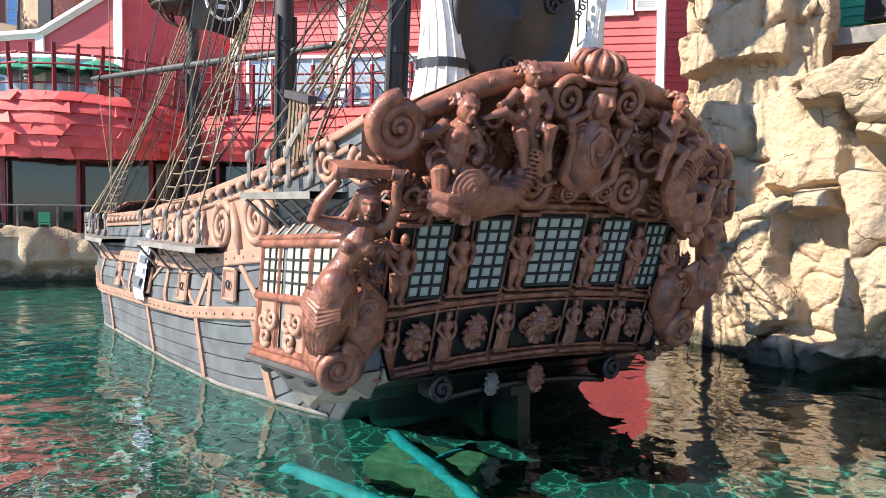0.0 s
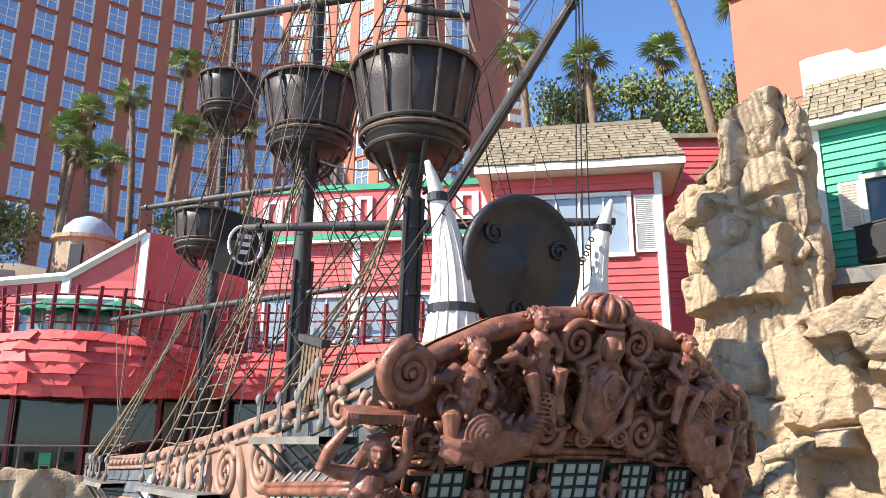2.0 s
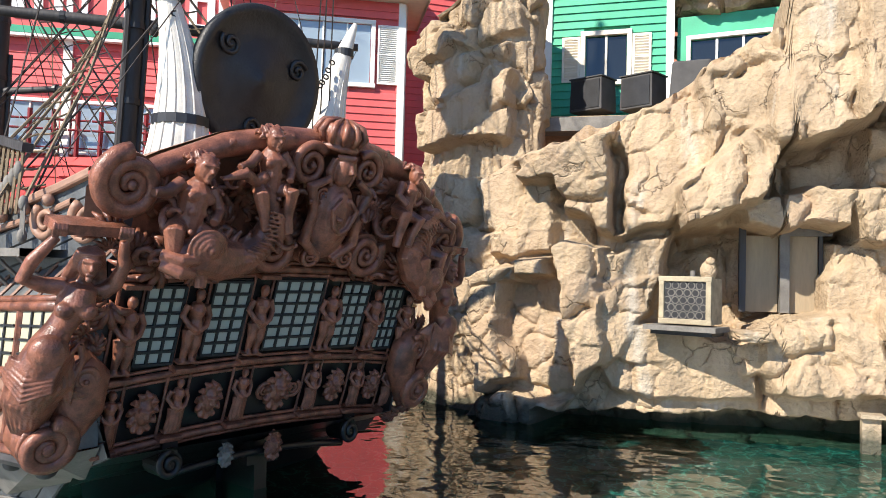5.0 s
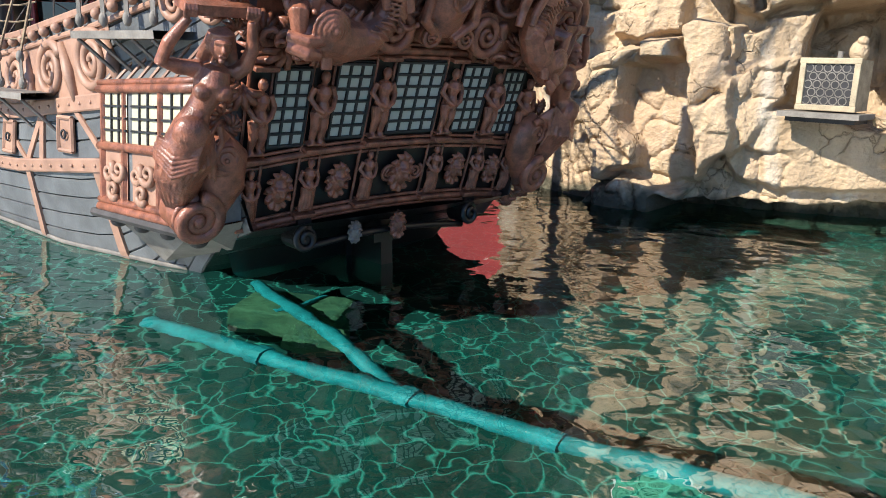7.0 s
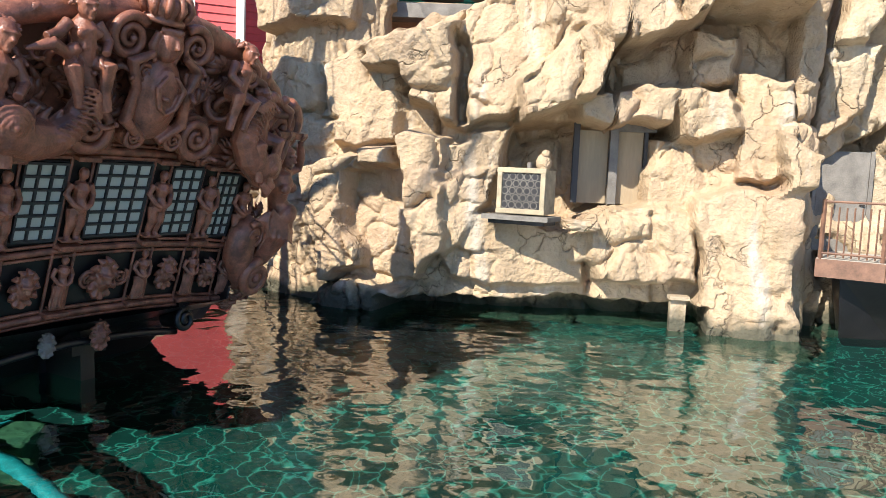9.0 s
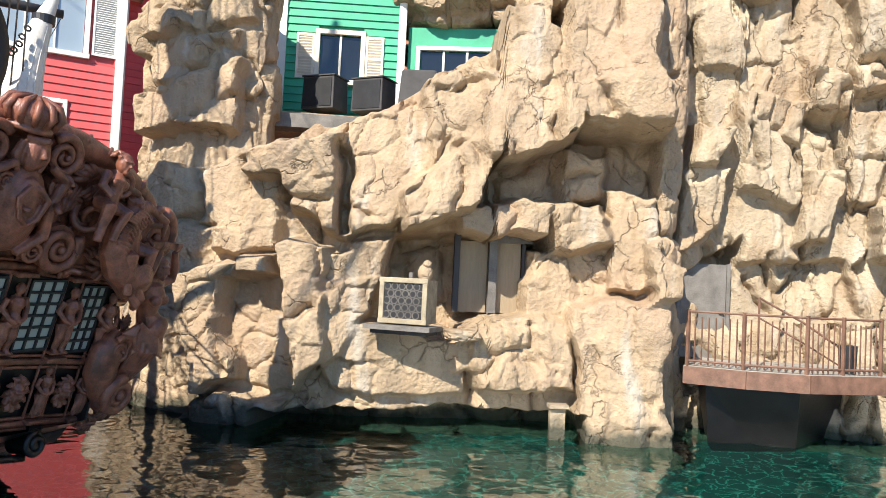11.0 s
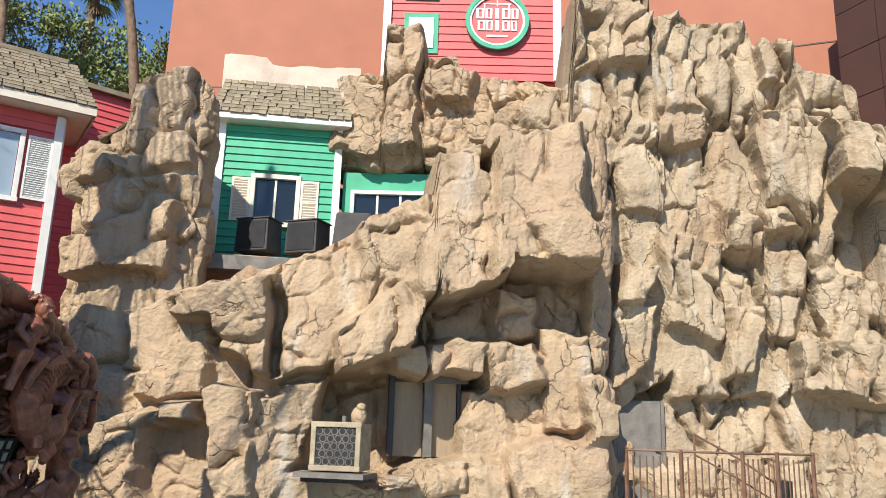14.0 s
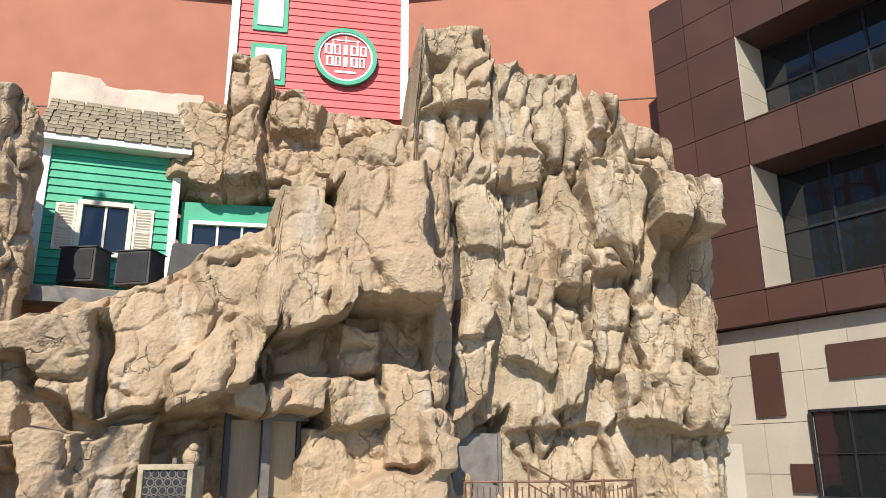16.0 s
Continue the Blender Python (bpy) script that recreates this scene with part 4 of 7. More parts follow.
window("window_1", gm @ Matrix.Translation((1.0, 0, 8.22)), 1.08, 1.22, "cream-framed dark sliding window with louvred shutters", 2, M_CREAM, ((-0.62, 0.48), (1.22, 0.48)), fw=0.13)
top_line = [12.95 + 0.25 * fbm(np.array(u * 0.9), np.array(3.3), 2) + (0.3 if u < 1.0 else 0.1) for u in np.linspace(-0.2, gw + 0.45, 24)]
tagged(new("wall_parapet", Geo().grid([[gm @ Vector((u, y, z0 if z0 < 12.5 else zt)) for u, zt in zip(np.linspace(-0.2, gw + 0.45, 24), top_line)] for y, z0 in ((0.32, 11.6), (0.30, 13), (0.42, 13), (0.72, 13), (0.78, 11.6))]).mesh("wall_parapet", M_PLASTER, True)), "pale weathered plaster parapet with a wavy top above the roof", "wall", kind="structure")
GQ0, GQ1 = (11.8, 17.2), (13.9, 15.3)
qm, qw = wall_frame(GQ0, GQ1)
gh2 = thing("green_house_wing", "green side wing tucked under the rock", "house")
part("wall", Geo().box((qw / 2, 0.5, 8.4), (qw, 0.9, 2.9)), M_GREEN, gh2, m=qm)
window("window_2", qm @ Matrix.Translation((0.35, 0, 8.35)), 1.9, 0.85, "white-framed sliding window under a rock overhang", 3, M_WHITE, fw=0.11)
for x, y, sz, r in ((9.25, 16.95, 0.6, -1.05), (10.2, 16.2, 0.58, -1.1)):
    sp = thing("loudspeaker", "square charcoal loudspeaker cabinet on the ledge", "loudspeaker", pose(x, y, 7.05, 0, 0, math.degrees(r)), group="loudspeakers on the ledge")
    bevel(part("cabinet", Geo().box((0, 0, 0.4), (1.0 * sz / 0.66, 0.7, 0.8), taper=0.95), M_SPK, sp), 0.02)
    part("grille", Geo().box((0, -0.355, 0.4), (0.86 * sz / 0.66, 0.02, 0.68)), M_IRON, sp)
    part("top_plate", Geo().box((0, 0, 0.82), (1.02 * sz / 0.66, 0.72, 0.03)), M_SPK, sp)
cv = thing("covered_loudspeaker", "loudspeaker under a creased black cover", "loudspeaker", pose(11.05, 15.45, 7.15, 0, 0, -40))
bevel(part("cover", Geo().box((0, 0, 0.45), (1.0, 0.8, 1.0), taper=0.86), M_SPK, cv), 0.06)
led = thing("ledge_beam", "weathered grey timber beam along the ledge", "beam")
part("beam", Geo().box((8.7, 16.2, 6.55), (3.4, 0.6, 0.32), Matrix.Rotation(radians(-33), 3, "Z")), M_GREYWD, led)
tagged(new("terrace_slab", Geo().box((10.6, 17.0, 6.65), (5.2, 3.0, 0.35), Matrix.Rotation(radians(-30), 3, "Z")).mesh("terrace_slab", M_ROCK)), "tan rock ledge under the green house", "slab", kind="structure")

# red house with hipped shingle roof
RP0, RP1 = (0.75, 28.3), (6.95, 27.45)
rmx, rw = wall_frame(RP0, RP1)
rh = thing("red_house", "coral red clapboard house with white trim", "house")
part("wall", Geo().box((rw / 2, 2.5, 6.9), (rw, 4.9, 12.4)), M_RED, rh, m=rmx)
siding(rh, RP0, RP1, 2.0, 12.95, M_RED, 0.27, gaps=((1.5, 5.25, 9.75, 12.35), (5.25, 6.05, 9.75, 12.35)))
part("corner_board", Geo().box((rw - 0.03, -0.05, 7.4), (0.26, 0.16, 11.2)), M_WHITE, rh, m=rmx)
part("corner_board", Geo().box((rw + 0.10, 0.55, 7.4), (0.14, 1.0, 11.2)), M_CREAM, rh, m=rmx)
part("fascia", Geo().box((rw / 2 + 0.2, -0.75, 13.2), (rw + 1.5, 0.1, 0.3)), M_CREAM, rh, m=rmx)
part("fascia", Geo().box((rw + 0.9, 1.6, 13.2), (0.1, 4.7, 0.3)), M_CREAM, rh, m=rmx)
part("soffit", Geo().box((rw / 2 + 0.2, 1.6, 13.08), (rw + 1.4, 4.7, 0.06)), M_CREAM, rh, m=rmx)
rr = rmx @ Matrix.Translation((rw / 2 + 0.2, -0.8, 13.36)) @ Matrix.Rotation(radians(50), 4, "X")
hw = rw / 2 + 0.75
part("roof", Geo().raw([(-hw, -0.8, 13.35), (hw, -0.8, 13.35), (hw, 4, 13.35), (-hw, 4, 13.35), (-hw + 0.4, 0.95, 15.4), (hw - 0.9, 0.95, 15.4), (hw - 0.9, 3, 15.4), (-hw + 0.4, 3, 15.4)], [(0, 1, 5, 4), (1, 2, 6, 5), (2, 3, 7, 6), (3, 0, 4, 7), (4, 5, 6, 7), (3, 2, 1, 0)]), M_ROOF, rh, m=rmx @ Matrix.Translation((rw / 2 + 0.2, 0, 0)))
shingle_roof(rh, rr, 2 * hw, 2 * hw - 1.3, 2.65, 12, M_ROOF, 0.31)
part("ridge_cap", Geo().box((rw / 2, 1.0, 15.45), (rw, 0.4, 0.16)), M_ROOF, rh, m=rmx)
window("window_3", rmx @ Matrix.Translation((1.6, 0, 9.95)), 3.5, 2.2, "wide white-framed window with four lights and louvred shutter", 4, M_WHITE, ((3.75, 0.75),), glass=M_GLASSH, fw=0.16)
window("window_4", rmx @ Matrix.Translation((2.2, 0, 6.6)), 2.4, 1.6, "white-framed window on the lower floor", 3, M_WHITE, glass=M_GLASSH, fw=0.14)
back = thing("red_rear_wing", "red clapboard rear wing behind the house", "house")
part("wall", Geo().box((8.9, 31.5, 8), (5.2, 2.0, 15.2)), M_RED, back)
siding(back, (6.9, 30.42), (11.6, 30.42), 3, 15.4, M_RED, 0.27)
part("coping", Geo().box((9.2, 30.4, 15.65), (5.0, 0.4, 0.2)), M_ROOF, back)

# centre facade with the lettered band
CP0, CP1 = (-10.6, 35.4), (1.4, 33.9)
cm, cw = wall_frame(CP0, CP1)
cf = thing("red_centre_block", "long red clapboard facade with a green-edged sign band", "building")
part("wall", Geo().box((cw / 2, 2, 7.7), (cw, 3.8, 14.2)), M_RED, cf, m=cm)
siding(cf, CP0, CP1, 5.0, 12.3, M_RED, 0.3, gaps=((0.6, cw - 0.4, 7.6, 9.9),))
part("sign_band", Geo().box((cw / 2, -0.2, 13.7), (cw, 0.3, 2.2)), M_RED, cf, m=cm)
part("band_edge", Geo().box((cw / 2, -0.24, 14.95), (cw, 0.4, 0.3)), M_GREEN, cf, m=cm)
part("band_edge", Geo().box((cw / 2, -0.24, 12.55), (cw, 0.4, 0.28)), M_GREEN, cf, m=cm)
part("band_edge", Geo().box((cw / 2, -0.28, 12.34), (cw, 0.3, 0.12)), M_WHITE, cf, m=cm)
for x in (0.1, 5.2, 9.6):
    part("pilaster", Geo().box((x, -0.06, 9.0), (0.35, 0.16, 6.6)), M_WHITE, cf, m=cm)
window("window_5", cm @ Matrix.Translation((0.8, 0, 7.7)), 4.0, 2.0, "white-framed terrace windows with pale glass", 4, M_WHITE, glass=M_GLASSH, fw=0.14)
window("window_6", cm @ Matrix.Translation((5.6, 0, 7.7)), 3.7, 2.0, "white-framed terrace windows with pale glass", 4, M_WHITE, glass=M_GLASSH, fw=0.14)


def sign_bars(widths, h, m, parent, depth=0.05):
    """A row of plain upright blocks and hollow blocks, centred; a negative width is a gap."""
    x = -sum(abs(w) for w in widths) / 2
    for i, w in enumerate(widths):
        if w > 0:
            bw, g = w * 0.86, Geo()
            if i % 3 == 2:
                g.box((x + w / 2, h / 2, 0), (bw * 0.55, h, depth))
            else:
                t = bw * 0.3
                for k in (-1, 1):
                    g.box((x + w / 2 + k * (bw - t) / 2, h / 2, 0), (t, h, depth))
                    g.box((x + w / 2, h / 2 + k * (h - t * 0.6) / 2, 0), (bw - 2 * t, t * 0.6, depth))
            part("sign_bar", g, M_SIGN, parent, m=m)
        x += abs(w)


M_SIGN = material("white_sign_letters", (0.85, 0.84, 0.82), 0.4, vary=0.03, bump=0)
UP = Matrix.Rotation(radians(90), 4, "X")
sign_bars((1.1, 1.15, 1.1, 1.25, 0.95, -0.6, 1.1, 0.95, 1.2, 1.2, 0.9), 1.35, cm @ Matrix.Translation((cw / 2 + 0.2, -0.42, 13.1)) @ UP, cf, 0.1)

# left wing with sloping white coping
wing = thing("red_left_wing", "coral red wing with rising white coping", "building")
WP = [(-34, 31.6, 9.6), (-21.6, 32.2, 9.9), (-18.0, 32.6, 10.3), (-14.8, 33.0, 12.4)]
for (x0, y0, z0), (x1, y1, z1) in zip(WP, WP[1:]):
    part("wall", Geo().raw([(x0, y0, 3), (x1, y1, 3), (x1, y1, z1), (x0, y0, z0), (x0, y0 + 2, 3), (x1, y1 + 2, 3), (x1, y1 + 2, z1), (x0, y0 + 2, z0)], [(0, 1, 2, 3), (3, 2, 6, 7), (1, 5, 6, 2), (4, 0, 3, 7)]), M_RED, wing)
    part("coping", Geo().tube([(x0, y0 - 0.08, z0 - 0.05), (x1, y1 - 0.08, z1 - 0.05)], 0.2, 4), M_WHITE, wing)
    part("corner_board", Geo().box((x1, y1 - 0.1, (z1 + 5) / 2), (0.36, 0.14, z1 - 5.2)), M_WHITE, wing)
    siding(wing, (x0, y0), (x1, y1), 6.6, min(z0, z1) - 0.2, M_RED, 0.32)
part("return_wall", Geo().raw([(-14.8, 32.9, 3), (-10.6, 36.5, 3), (-10.6, 36.5, 12.2), (-14.8, 32.9, 12.4)], [(0, 1, 2, 3)]), M_RED, wing)
window("window_7", wall_frame((-20.6, 32.2), (-15.2, 32.9))[0] @ Matrix.Translation((0.8, -0.05, 7.3)), 4.0, 1.9, "white-framed terrace doors under the red wing", 4, M_WHITE, glass=M_GLASSH, fw=0.16)

# shingled terrace front, like a ship's side
terr = thing("shingled_terrace", "bulging red shingle-clad terrace front on steel posts", "terrace")
TP = [(-36, 25.5), (-29, 27.3), (-24, 28.9), (-21.2, 30.4), (-20.0, 30.9), (-19.3, 30.3), (-17.6, 29.7), (-15.6, 29.9), (-13.8, 30.9), (-12.8, 32.2), (-12.2, 34.2), (-8.0, 34.4), (-4.0, 34.0), (0.6, 32.8), (2.0, 31.2)]
TL = np.r_[0, np.cumsum([math.dist(a, b) for a, b in zip(TP, TP[1:])])]


def terrace_at(a, h):
    """Point on the terrace front: a along it, h from 0 (foot) to 1 (top)."""
    x, y = np.interp(a, TL, [p[0] for p in TP]), np.interp(a, TL, [p[1] for p in TP])
    x2, y2 = np.interp(a + 0.1, TL, [p[0] for p in TP]), np.interp(a + 0.1, TL, [p[1] for p in TP])
    d = Vector((x2 - x, y2 - y, 0)).normalized()
    n = Vector((d.y, -d.x, 0))
    belly = 0.5 * math.sin(math.pi * min(1, h * 0.8 + 0.1))
    top = 7.15 + 0.25 * math.sin(a * 0.42 - 1.0)
    low = 4.95 + 0.15 * math.sin(a * 0.5)
    return Vector((x, y, low + (top - low) * h)) + n * belly, d, n


part("core", Geo().grid([[terrace_at(a, h)[0] for a in np.linspace(0, TL[-1] - 0.2, 80)] for h in np.linspace(0, 1, 8)]), M_SHING, terr)
part("deck", Geo().raw([(*terrace_at(a, 0)[0].xy, 4.9) for a in np.linspace(0, TL[-1] - 0.2, 60)] + [(p[0] * 0.95, p[1] + 7, 4.9) for p in [terrace_at(a, 0)[0] for a in np.linspace(0, TL[-1] - 0.2, 60)]], [(i, i + 1, 61 + i, 60 + i) for i in range(59)]), M_IRON, terr, "dark terrace soffit")
part("floor", Geo().raw([(*terrace_at(a, 1)[0].xy, 6.4) for a in np.linspace(0, TL[-1] - 0.2, 60)] + [(p[0] * 0.95, p[1] + 7, 6.4) for p in [terrace_at(a, 0)[0] for a in np.linspace(0, TL[-1] - 0.2, 60)]], [(i, i + 1, 61 + i, 60 + i) for i in range(59)]), M_CONC, terr, "grey terrace floor")
rnd = random.Random(3)
tiles = []
for k in range(6):
    w, h, c1, c2 = 0.53, 0.22, rnd.uniform(-0.22, 0.22), rnd.uniform(-0.22, 0.22)
    lift = [rnd.uniform(0.07, 0.17) for _ in range(4)]
    front = [(-w + c1, -lift[0], -h), (w + c2, -lift[1], -h), (w - c1, 0.10 - lift[2], h), (-w - c2, 0.10 - lift[3], h)]
    tiles.append(Geo().raw(front + [(x, 0.06, z) for x, y, z in front], [(0, 1, 2), (0, 2, 3), (0, 4, 5, 1), (1, 5, 6, 2), (2, 6, 7, 3), (3, 7, 4, 0)]).mesh("shingle", M_SHING))
for j in range(6):
    n = 48
    for i in range(n):
        a = 4.5 + (TL[-1] - 5.4) * (i + (j % 2) * 0.5) / n
        p, d, nn = terrace_at(a, (j + 0.5) / 6)
        q = terrace_at(a, min(1, (j + 0.9) / 6))[0] - terrace_at(a, (j + 0.1) / 6)[0]
        o = new("shingle", tiles[rnd.randrange(6)])
        o.matrix_basis = Matrix.Translation(p + nn * 0.07) @ Matrix.Rotation(math.atan2(d.y, d.x), 4, "Z") @ Matrix.Rotation(math.atan2(q.dot(nn), q.z), 4, "X") @ Matrix.Rotation(radians(rnd.uniform(-4, 4)), 4, "Y")
        o.parent = terr
for a in np.linspace(5, TL[-1] - 2.5, 40):
    p, d, nn = terrace_at(a, 1)
    base = p - nn * 0.5
    tip = nn * 0.35 + d * 0.12
    pp = part("post", Geo().tube([base + Vector((0, 0, 6.4 - base.z)), base + tip + Vector((0, 0, 9.3 - base.z))], 0.095, 4), M_REDDK, terr, "oxide red steel post leaning outwards")
    for z in (8.9, 8.5):
        e = base + tip * 0.85 + Vector((0, 0, z - base.z))
        part("arm", Geo().tube([e - d * 0.35, e + d * 0.5], 0.05, 5), M_REDDK, pp)
for z in (7.3, 7.8):
    part("rail_bar", Geo().tube([(*(terrace_at(a, 1)[0] - terrace_at(a, 1)[2] * 0.45).xy, z) for a in np.linspace(5, TL[-1] - 1.5, 40)], 0.035, 5), M_REDDK, terr)
for a in (12.0, 15.5, 17.8, 20.5, 24.0):
    p, d, nn = terrace_at(a, 1)
    b = p - nn * 2.2
    um = thing("parasol", "green canvas parasol on the terrace", "parasol", pose(b.x, b.y, 6.4), group="terrace parasols")
    part("canopy", Geo().lathe([(0.02, 2.75), (0.7, 2.5), (1.4, 2.1), (1.38, 2.05), (0.65, 2.44)], 8), M_CANVAS, um)
    part("pole", Geo().tube([(0, 0, 0), (0, 0, 2.75)], 0.03, 6), M_WHITE, um)
    part("base", Geo().lathe([(0, 0), (0.25, 0), (0.22, 0.08), (0, 0.09)], 10), M_IRON, um)
for a in (13.0, 16.4, 20.0):
    p, d, nn = terrace_at(a, 1)
    b = p - nn * 0.9
    hl = thing("ribbed_lantern", "ribbed grey hanging lantern on the terrace", "lantern", pose(b.x, b.y, 7.9), group="terrace lanterns")
    part("shade", Geo().lathe([(0.02, 0.5), (0.16, 0.48), (0.2, 0.42), (0.15, 0.38), (0.21, 0.32), (0.15, 0.28), (0.2, 0.2), (0.14, 0.12), (0.16, 0.04), (0.02, 0)], 14), M_GREYWD, hl)
    part("stem", Geo().tube([(0, 0, -1.3), (0, 0, 0.9)], 0.02, 5), M_IRON, hl)

# ground-floor glass front under the terrace
shop = thing("glazed_shop", "dark glazed shop front under the terrace", "shop front")
SPL = [(-38, 27.5), (-24.5, 30.6), (-19.0, 31.8), (-13.4, 33.2), (-11, 34.8), (0.5, 34.6)]
for (x0, y0), (x1, y1) in zip(SPL, SPL[1:]):
    n = max(2, int(math.dist((x0, y0), (x1, y1)) / 2.3))
    ang = math.atan2(y1 - y0, x1 - x0)
    for i in range(n):
        f = (i + 0.5) / n
        w = math.dist((x0, y0), (x1, y1)) / n
        part("pane", Geo().box((x0 + (x1 - x0) * f, y0 + (y1 - y0) * f, 3.2), (w - 0.12, 0.03, 3.2), Matrix.Rotation(ang, 3, "Z")), M_GLASSG, shop)
        part("post", Geo().box((x0 + (x1 - x0) * i / n, y0 + (y1 - y0) * i / n - 0.4, 3.2), (0.16, 0.16, 3.5), Matrix.Rotation(ang, 3, "Z")), M_REDDK, shop, "oxide red post")
tagged(new("terrace_ground", Geo().raw([(-36, 17, 1.75), (-20, 26.6, 1.75), (-13, 30.6, 1.75), (0, 31, 1.75), (3, 29, 1.75), (3, 60, 1.75), (-60, 60, 1.75)], [tuple(range(7))]).mesh("terrace_ground", M_CONC)), "paved lower terrace by the lagoon", "pavement", kind="structure")
fence = thing("glass_balustrade", "clear glass balustrade with steel rail", "balustrade")
FP = [(-34, 18.4), (-25, 24.2), (-19.5, 27.8), (-13.5, 31.2), (-9, 32)]
part("rail_bar", Geo().tube([(x, y, 2.95) for x, y in FP], 0.04, 6), M_GREYWD, fence, "steel top rail")
for (x0, y0), (x1, y1) in zip(FP, FP[1:]):
    for i in range(5):
        f = i / 5
        part("stanchion", Geo().box((x0 + (x1 - x0) * f, y0 + (y1 - y0) * f, 2.35), (0.05, 0.05, 1.2)), M_GREYWD, fence)
rndc = random.Random(8)
for i in range(10):
    f = i / 9
    x, y = -27 + 13 * f, 24.6 + 7.8 * f
    ch = thing("terrace_chair", "pale painted terrace chair behind the balustrade", "chair", pose(x, y, 1.75, 0, 0, rndc.uniform(0, 360)), group="terrace chairs")
    mt = rndc.choice((M_CREAM, M_GREEN, M_RED))
    part("seat", Geo().box((0, 0, 0.45), (0.42, 0.42, 0.04)), mt, ch)
    part("backrest", Geo().box((0, 0.2, 0.72), (0.42, 0.03, 0.42)), mt, ch)
    for sx in (-0.18, 0.18):
        for sy in (-0.18, 0.18):
            part("leg", Geo().box((sx, sy, 0.22), (0.035, 0.035, 0.44)), mt, ch)

# terracotta building, sign house and brown office block on the right
ora = thing("terracotta_building", "tall plain terracotta stucco building", "building")
OP = [(13.4, 36.2), (24.5, 25.5), (31.5, 12.0), (36, 4)]
for (x0, y0), (x1, y1) in zip(OP, OP[1:]):
    m0, L = wall_frame((x0, y0), (x1, y1))
    part("wall", Geo().box((L / 2, 2.0, 13.0), (L, 4, 25.4)), M_ORANGE, ora, m=m0)
    for z in (9, 14, 19.2):
        part("reveal_joint", Geo().box((L / 2, -0.01, z), (L, 0.03, 0.06)), M_BROWN, ora, m=m0)
    part("coping", Geo().box((L / 2, 1.8, 25.8), (L, 4.2, 0.25)), M_ORANGE, ora, m=m0)
SP0, SP1 = (17.4, 23.15), (22.6, 18.4)
sm_, sw_ = wall_frame(SP0, SP1)
sgn = thing("sign_house", "coral red clapboard sign house with white corner boards", "house")
part("wall", Geo().box((sw_ / 2, 1.2, 20.3), (sw_, 2.2, 7.5)), M_RED, sgn, m=sm_)
siding(sgn, SP0, SP1, 16.6, 24.0, M_RED, 0.33)
for x in (0.05, sw_ - 0.05):
    part("corner_board", Geo().box((x, -0.06, 20.3), (0.32, 0.18, 7.4)), M_WHITE, sgn, m=sm_)
for z in (17.85, 20.25):
    pn = part("shutter_panel", Geo().box((1.45, -0.05, z + 0.75), (1.4, 0.1, 1.8)), M_GREEN, sgn, "green framed white panel", m=sm_)
    part("panel_field", Geo().box((1.45, -0.115, z + 0.75), (1.02, 0.06, 1.35)), M_WHITE, pn, m=Matrix())
logo = thing("round_sign", "round red sign with green rim and white marks", "sign", sm_ @ Matrix.Translation((sw_ - 2.5, -0.1, 19.15)) @ Matrix.Scale(0.95, 4) @ UP)
part("rim", Geo().lathe([(1.18, 0), (1.36, 0.0), (1.36, 0.2), (1.18, 0.2), (1.18, 0)], 40), M_GREEN, logo)
part("rim_line", Geo().lathe([(1.1, 0.1), (1.19, 0.1), (1.19, 0.16), (1.1, 0.16)], 40), M_SIGN, logo)
part("face", Geo().lathe([(0.0, 0.08), (1.15, 0.08), (1.15, 0.0)], 40), M_RED, logo)
sign_bars((0.4, 0.34, 0.36, 0.42, 0.34), 0.48, Matrix.Translation((0, 0.1, 0.1)), logo, 0.06)
sign_bars((0.38, 0.3, 0.36, 0.38, 0.3), 0.46, Matrix.Translation((0, -0.46, 0.1)), logo, 0.06)
part("bar", Geo().box((0, -0.72, 0.1), (0.9, 0.1, 0.03)), M_SIGN, logo)
for x, l in ((-0.55, 0.3), (0, 0.34), (0.5, 0.3)):
    part("bar", Geo().box((x, 0.86 - abs(x) * 0.4, 0.1), (0.05, l, 0.03)), M_SIGN, logo)
part("bar", Geo().box((0, 0.8, 0.1), (1.2, 0.05, 0.03)), M_SIGN, logo)

BP0, BP1 = (29.0, 9.8), (25.2, -2.8)
bm_, bw_ = wall_frame(BP0, BP1)
off_ = thing("brown_office_block", "dark brown panelled office block on a beige base", "building")
part("core", Geo().box((bw_ / 2 + 3, 5.5, 11), (bw_ + 6, 8, 21)), M_BROWN, off_, m=bm_)
part("base_core", Geo().box((bw_ / 2 + 3, 4.6, 3.6), (bw_ + 6, 8.6, 7.1)), M_BEIGE, off_, m=bm_)
WIN = [(3.65, 11.4, 8.75, 13.3), (3.65, 11.4, 15.0, 18.5)]
px_, pz_ = [-0.1, 1.5, 3.62, 5.6, 7.5, 9.4, 11.4, 13.4], [7.6, 8.73, 11.0, 13.32, 14.98, 16.8, 18.52, 20.0, 21.6]
for i in range(len(px_) - 1):
    for j in range(len(pz_) - 1):
        cx, cz = (px_[i] + px_[i + 1]) / 2, (pz_[j] + pz_[j + 1]) / 2
        if any(a < cx < b and c < cz < d for a, b, c, d in WIN):
            continue
        part("panel", Geo().box((cx, 0.6, cz), (px_[i + 1] - px_[i] - 0.03, 1.9, pz_[j + 1] - pz_[j] - 0.03)), M_BROWN, off_, m=bm_)
